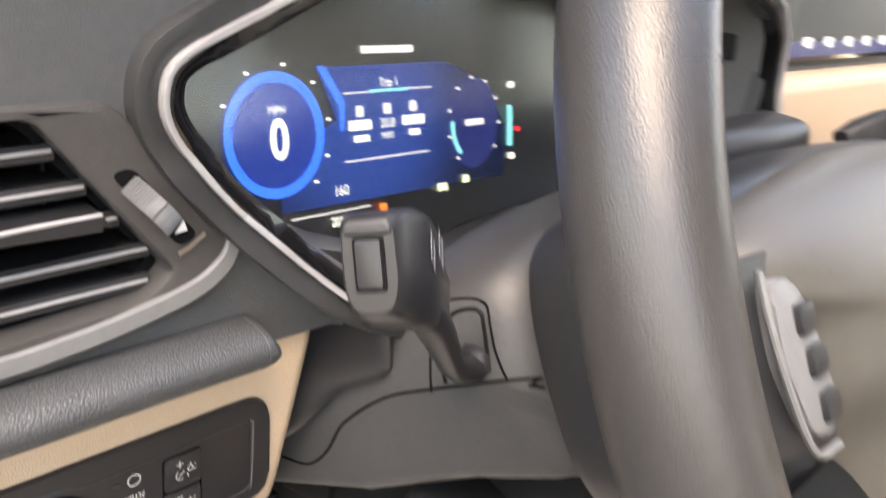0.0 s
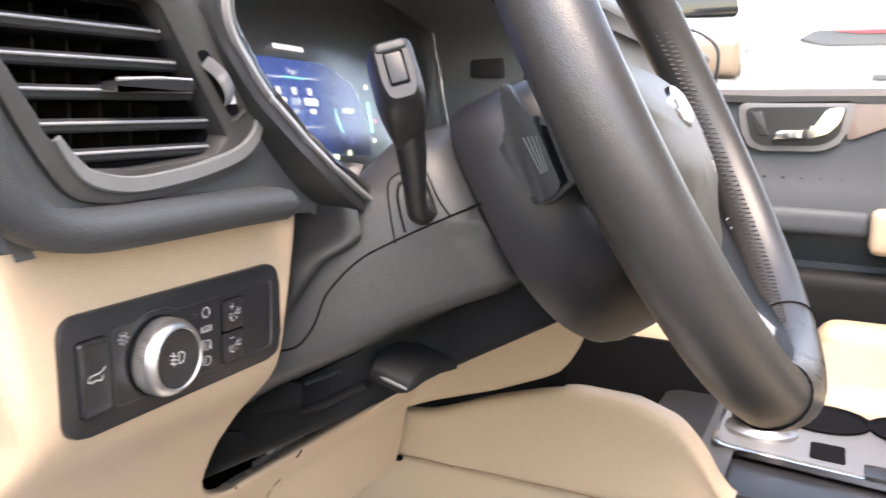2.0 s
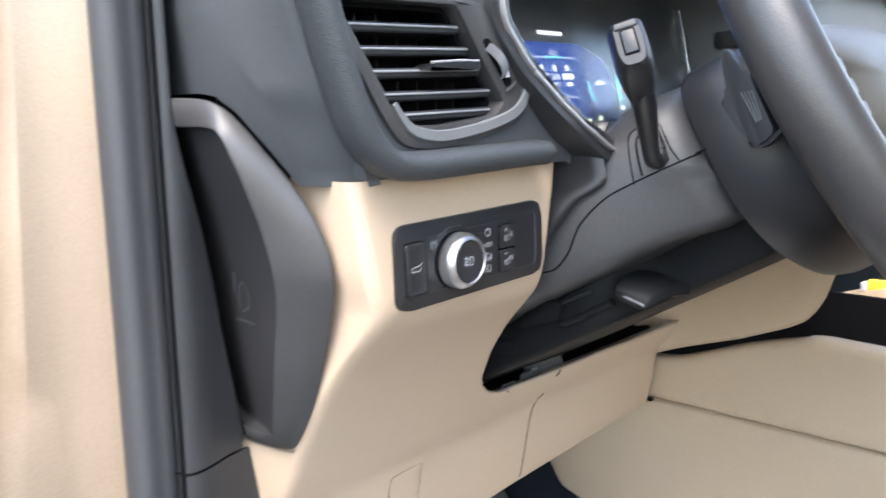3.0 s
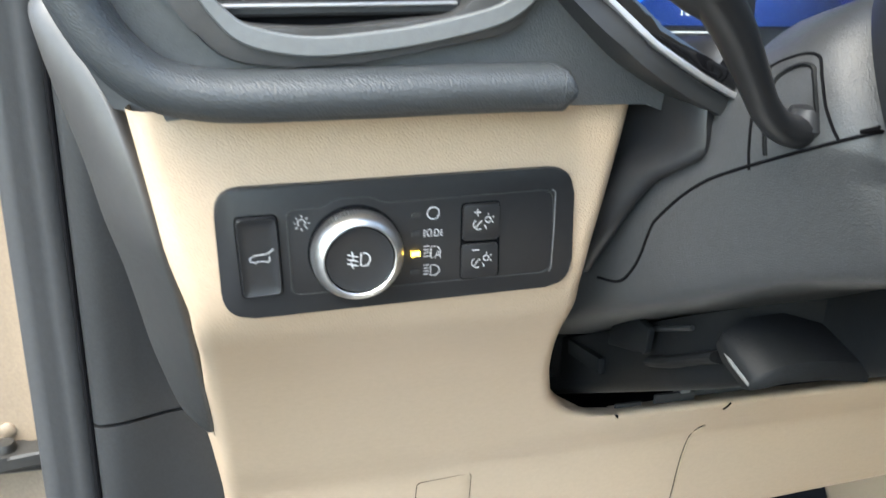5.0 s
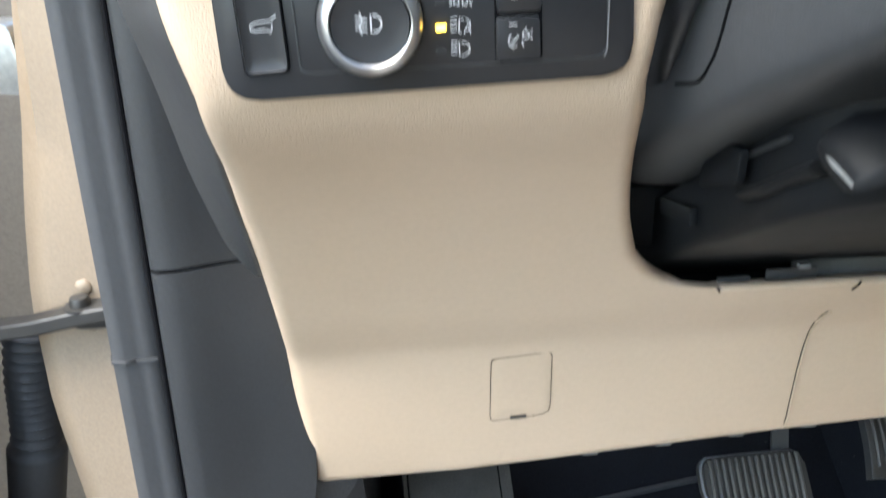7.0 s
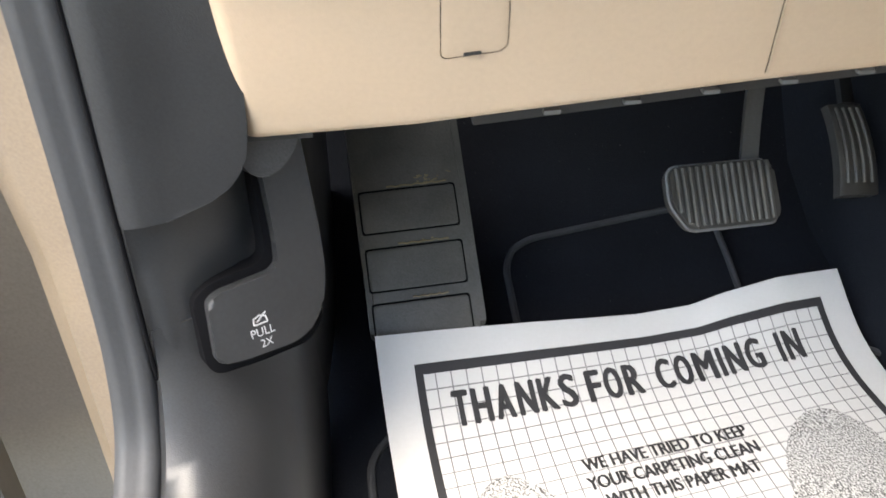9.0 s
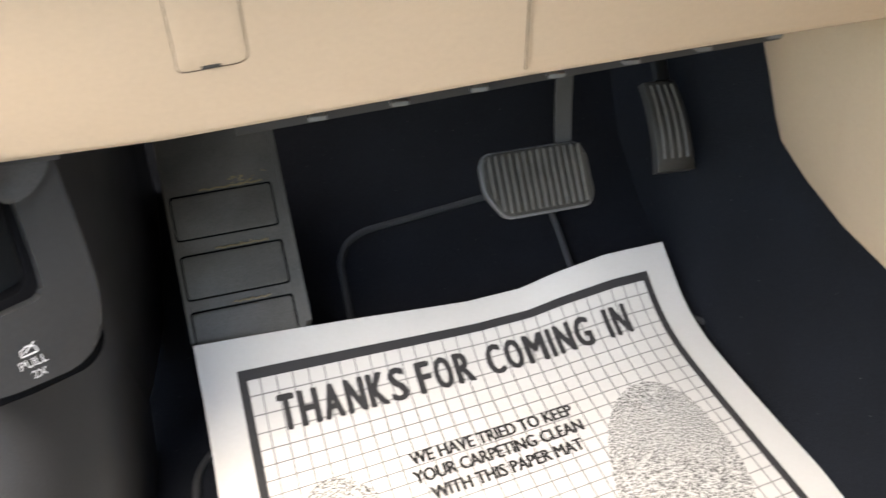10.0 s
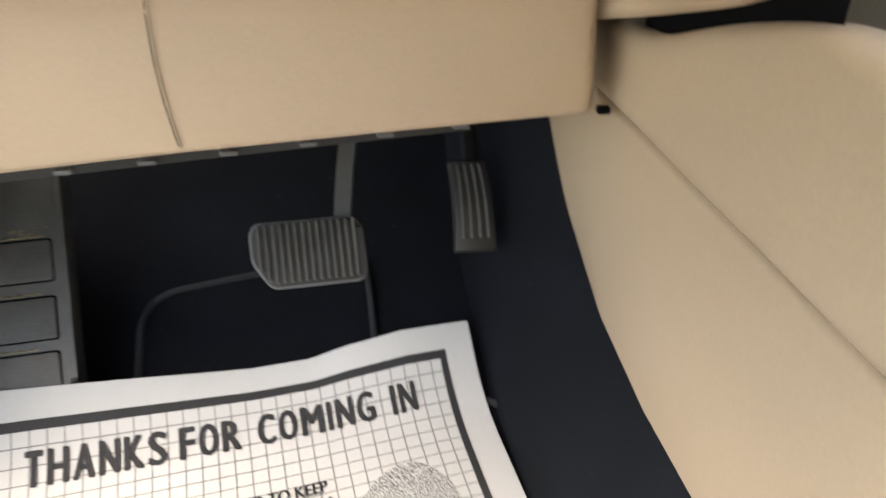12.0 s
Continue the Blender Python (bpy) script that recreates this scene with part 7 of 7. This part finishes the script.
# ---- far door ----
fdoor = thing("passenger_door", "grey and tan inside panel of the far front door", "car door", (1.42, 0.1, 0.4))
FD = Vector((1.42, 0.1, 0.4))
rows = []
for k in range(24):
    z = 0.0 + 0.705 * k / 23
    bulge = 0.02 * math.exp(-((z - 0.50) / 0.05) ** 2) - 0.03 * math.exp(-((z - 0.43) / 0.05) ** 2) - 0.01 * math.exp(-((z - 0.30) / 0.1) ** 2)
    rows.append([Vector((1.425 - bulge + 0.002 * math.sin(9 * y), y, z + 0.004 * y)) - FD for y in [0.85 - 0.06 * j for j in range(26)]])
part("panel", thicken(grid_mesh(rows), 0.02), CLOTH, fdoor)
part("belt_line", sweep([Vector((1.418, 0.85, 0.712)) - FD, Vector((1.418, 0.1, 0.706)) - FD, Vector((1.418, -0.65, 0.722)) - FD], [(-0.02, 0.008), (0.012, 0.010), (0.02, 0.0), (0.02, -0.012), (-0.02, -0.012)]), PLASTIC, fdoor)
DF = Matrix.Translation(Vector((1.40, 0, 0)) - FD) @ Matrix(((0, 0, -1, 0), (-1, 0, 0, 0), (0, 1, 0, 0), (0, 0, 0, 1)))
_pk = round_poly([(-0.165, 0.694), (0.022, 0.700), (0.012, 0.636), (-0.020, 0.616), (-0.145, 0.612)], [0.02, 0.01, 0.02, 0.03, 0.03], 5)
pk = part("pocket", prism(_pk, DF @ Matrix.Translation((0, 0, 0.002)), 0.02, 0.003), GREYPL, fdoor, "grey pull pocket surround")
part("pocket_well", prism([(-0.07 + (y + 0.07) * 0.86, 0.657 + (z - 0.657) * 0.78) for y, z in _pk], DF @ Matrix.Translation((0, 0, 0.003)), 0.01), SATIN, pk)
part("lock_button", prism(round_poly([(-0.142, 0.680), (-0.122, 0.680), (-0.108, 0.640), (-0.126, 0.640)], 0.004), DF @ Matrix.Translation((0, 0, 0.005)), 0.008, 0.002), PLASTIC, pk)
part("inner_handle", prism(round_poly([(-0.104, 0.630), (-0.096, 0.648), (-0.040, 0.653), (-0.020, 0.686), (0.006, 0.690), (0.000, 0.665), (-0.016, 0.646), (-0.045, 0.636)], 0.005), DF @ Matrix.Translation((0, 0, 0.014)), 0.012, 0.004), CHROME, pk, "bright chrome inner door handle")
part("trim_band", prism(round_poly([(0.018, 0.700), (0.60, 0.712), (0.60, 0.672), (0.20, 0.672), (0.09, 0.668), (0.05, 0.650), (0.012, 0.634)], [0.01, 0.01, 0.01, 0.05, 0.05, 0.03, 0.01], 5), DF @ Matrix.Translation((0, 0, 0.001)), 0.015, 0.003), material("taupe_trim", (0.17, 0.135, 0.115), 0.5, bump=0.3, scale=600, kind="grain", vary=0.08), fdoor, "taupe grained trim band")
part("armrest", box(1.385 - FD.x, -0.32 - FD.y, 0.490 - FD.z, 0.07, 0.52, 0.075, 0.018, seg=4), BEIGE, fdoor, "tan padded armrest")
part("armrest_shelf", box(1.398 - FD.x, 0.25 - FD.y, 0.498 - FD.z, 0.05, 0.62, 0.045, 0.016, seg=4), CLOTH, fdoor)
part("lower_pocket", box(1.385 - FD.x, -0.20 - FD.y, 0.28 - FD.z, 0.07, 0.75, 0.28, 0.03, seg=3), DEEP, fdoor)
_dots = bmesh.new()
for i in range(9):
    for j in range(4):
        d = bmesh.ops.create_icosphere(_dots, subdivisions=1, radius=0.004)
        bmesh.ops.translate(_dots, vec=Vector((1.404, 0.14 - 0.030 * i - 0.012 * (j % 2), 0.570 - 0.013 * j)) - FD, verts=d["verts"])
part("dimples", _dots, PLASTIC, fdoor)

# Side mirror carried by the far door, and the black frame of its quarter window.
mirror = part("mirror_housing", box(1.60 - FD.x, 0.230 - FD.y, 0.780 - FD.z, 0.16, 0.10, 0.078, 0.018, seg=3), PAINT, fdoor, "cream painted side mirror housing")
part("mirror_glass", box(1.60 - FD.x, 0.178 - FD.y, 0.780 - FD.z, 0.13, 0.006, 0.060, 0.004), CHROME, mirror)
part("mirror_foot", box(1.50 - FD.x, 0.250 - FD.y, 0.735 - FD.z, 0.14, 0.06, 0.03, 0.008), PLASTIC, mirror)
part("window_frame", sweep(smooth_path([Vector(q) - FD for q in ((1.44, 0.62, 0.90), (1.44, 0.40, 0.868), (1.44, 0.272, 0.828), (1.44, 0.232, 0.811), (1.44, 0.211, 0.790), (1.44, 0.207, 0.76), (1.44, 0.212, 0.72))], 6), circle(0.003, 8), up=(1, 0, 0)), SATIN, fdoor, "thin black quarter window frame")

# Centre touch screen standing on the dash.
tablet = thing("centre_display", "lit centre touch screen with blue menu bar standing on the dash", "touch screen", (0.69, 0.262, 0.692))
TM = Matrix.Rotation(radians(90 - 8), 4, "X")
part("bezel", prism(round_poly([(-0.125, -0.022), (0.125, -0.022), (0.125, 0.125), (-0.125, 0.125)], 0.008), TM, 0.014, 0.002), SATIN, tablet)
part("glass", prism(round_poly([(-0.119, -0.018), (0.119, -0.018), (0.119, 0.120), (-0.119, 0.120)], 0.005), TM @ Matrix.Translation((0, 0, 0.0008)), 0.001), GLOSS, tablet)
part("lit_page", prism([(-0.116, 0.012), (0.116, 0.012), (0.116, 0.116), (-0.116, 0.116)], TM @ Matrix.Translation((0, 0, 0.0014)), 0.0004), glowing("screen_white", (0.80, 0.85, 0.87), 0.55), tablet)
part("menu_bar", prism([(-0.116, -0.015), (0.116, -0.015), (0.116, 0.011), (-0.116, 0.011)], TM @ Matrix.Translation((0, 0, 0.0014)), 0.0004), glowing("screen_navy", (0.02, 0.03, 0.11), 0.35), tablet)
part("side_tab", prism([(-0.110, 0.016), (-0.066, 0.016), (-0.066, 0.040), (-0.110, 0.040)], TM @ Matrix.Translation((0, 0, 0.0018)), 0.0003), glowing("screen_mint", (0.30, 0.50, 0.45), 0.4), tablet)
for k in range(6):
    part("menu_icon", prism(round_poly([(-0.106 + 0.038 * k, -0.007), (-0.090 + 0.038 * k, -0.010), (-0.090 + 0.038 * k, -0.002), (-0.106 + 0.038 * k, 0.002)], 0.002, 3), TM @ Matrix.Translation((0, 0, 0.0018)), 0.0003), DIMLIT, tablet)

# ---- outside ----
def parked_car(x, y):
    """A car that stands along y, its near side at x, its tail at y."""
    c = thing("parked_car", "white parked car with smoked tail lamp outside", "car", (x, y, -0.36))
    m = Matrix(((0, 0, -1, 0), (1, 0, 0, 0), (0, 1, 0, 0), (0, 0, 0, 1)))
    prof = [(0.0, 0.32), (-0.06, 0.80), (0.02, 1.30), (0.30, 1.66), (1.80, 1.68), (2.75, 1.22), (4.0, 1.10), (4.25, 0.85), (4.2, 0.32)]
    part("body", prism(round_poly(prof, 0.1, 5), m, 1.75, 0.06, 3), WHITEPAINT, c)
    part("window", prism(round_poly([(1.25, 1.40), (1.30, 1.58), (1.90, 1.60), (2.35, 1.40)], 0.04), m @ Matrix.Translation((0, 0, 0.004)), 0.01, 0.002), GLOSS, c)
    lampm = m @ Matrix.Translation((0, 0, 0.012))
    tl = part("tail_lamp", prism(round_poly([(0.02, 1.318), (0.97, 1.300), (1.06, 1.318), (1.01, 1.350), (0.02, 1.365)], [0.005, 0.02, 0.01, 0.02, 0.005], 5), lampm, 0.03, 0.006), material("smoked_lamp", (0.10, 0.11, 0.12), 0.15, vary=0.0), c, "smoked grey tail lamp")
    part("red_lens", prism([(0.03, 1.345), (0.86, 1.338), (0.95, 1.345), (0.03, 1.362)], lampm @ Matrix.Translation((0, 0, 0.003)), 0.004), material("red_lens", (0.45, 0.05, 0.06), 0.2, vary=0.0), tl)
    part("handle", prism(round_poly([(0.40, 1.188), (0.82, 1.190), (0.825, 1.206), (0.40, 1.212)], 0.006), m @ Matrix.Translation((0, 0, 0.015)), 0.016, 0.004), LIP_GREY, c, "grey door handle")
    part("crease", sweep([m @ Vector((0.1, 1.172, 0.001)), m @ Vector((1.2, 1.152, 0.001)), m @ Vector((3.6, 1.11, 0.001))], circle(0.003, 6), up=(1, 0, 0)), LIP_GREY, c)
    for wy in (0.85, 3.4):
        tyre = part("tyre", lathe([(0.20, -0.22), (0.33, -0.20), (0.34, -0.02), (0.30, 0.01), (0.22, 0.0)], m @ Matrix.Translation((wy, 0.34, 0.005)), 32), RUBBER, c)
        part("rim", lathe([(0.0, 0.002), (0.20, 0.0), (0.22, 0.006), (0.225, -0.01)], m @ Matrix.Translation((wy, 0.34, 0.005)), 24), SILVER, tyre)
    return c


WHITEPAINT = material("white_car_paint", (0.8, 0.8, 0.8), 0.25, vary=0.03, coat=0.5)
parked_car(3.0, -0.9)
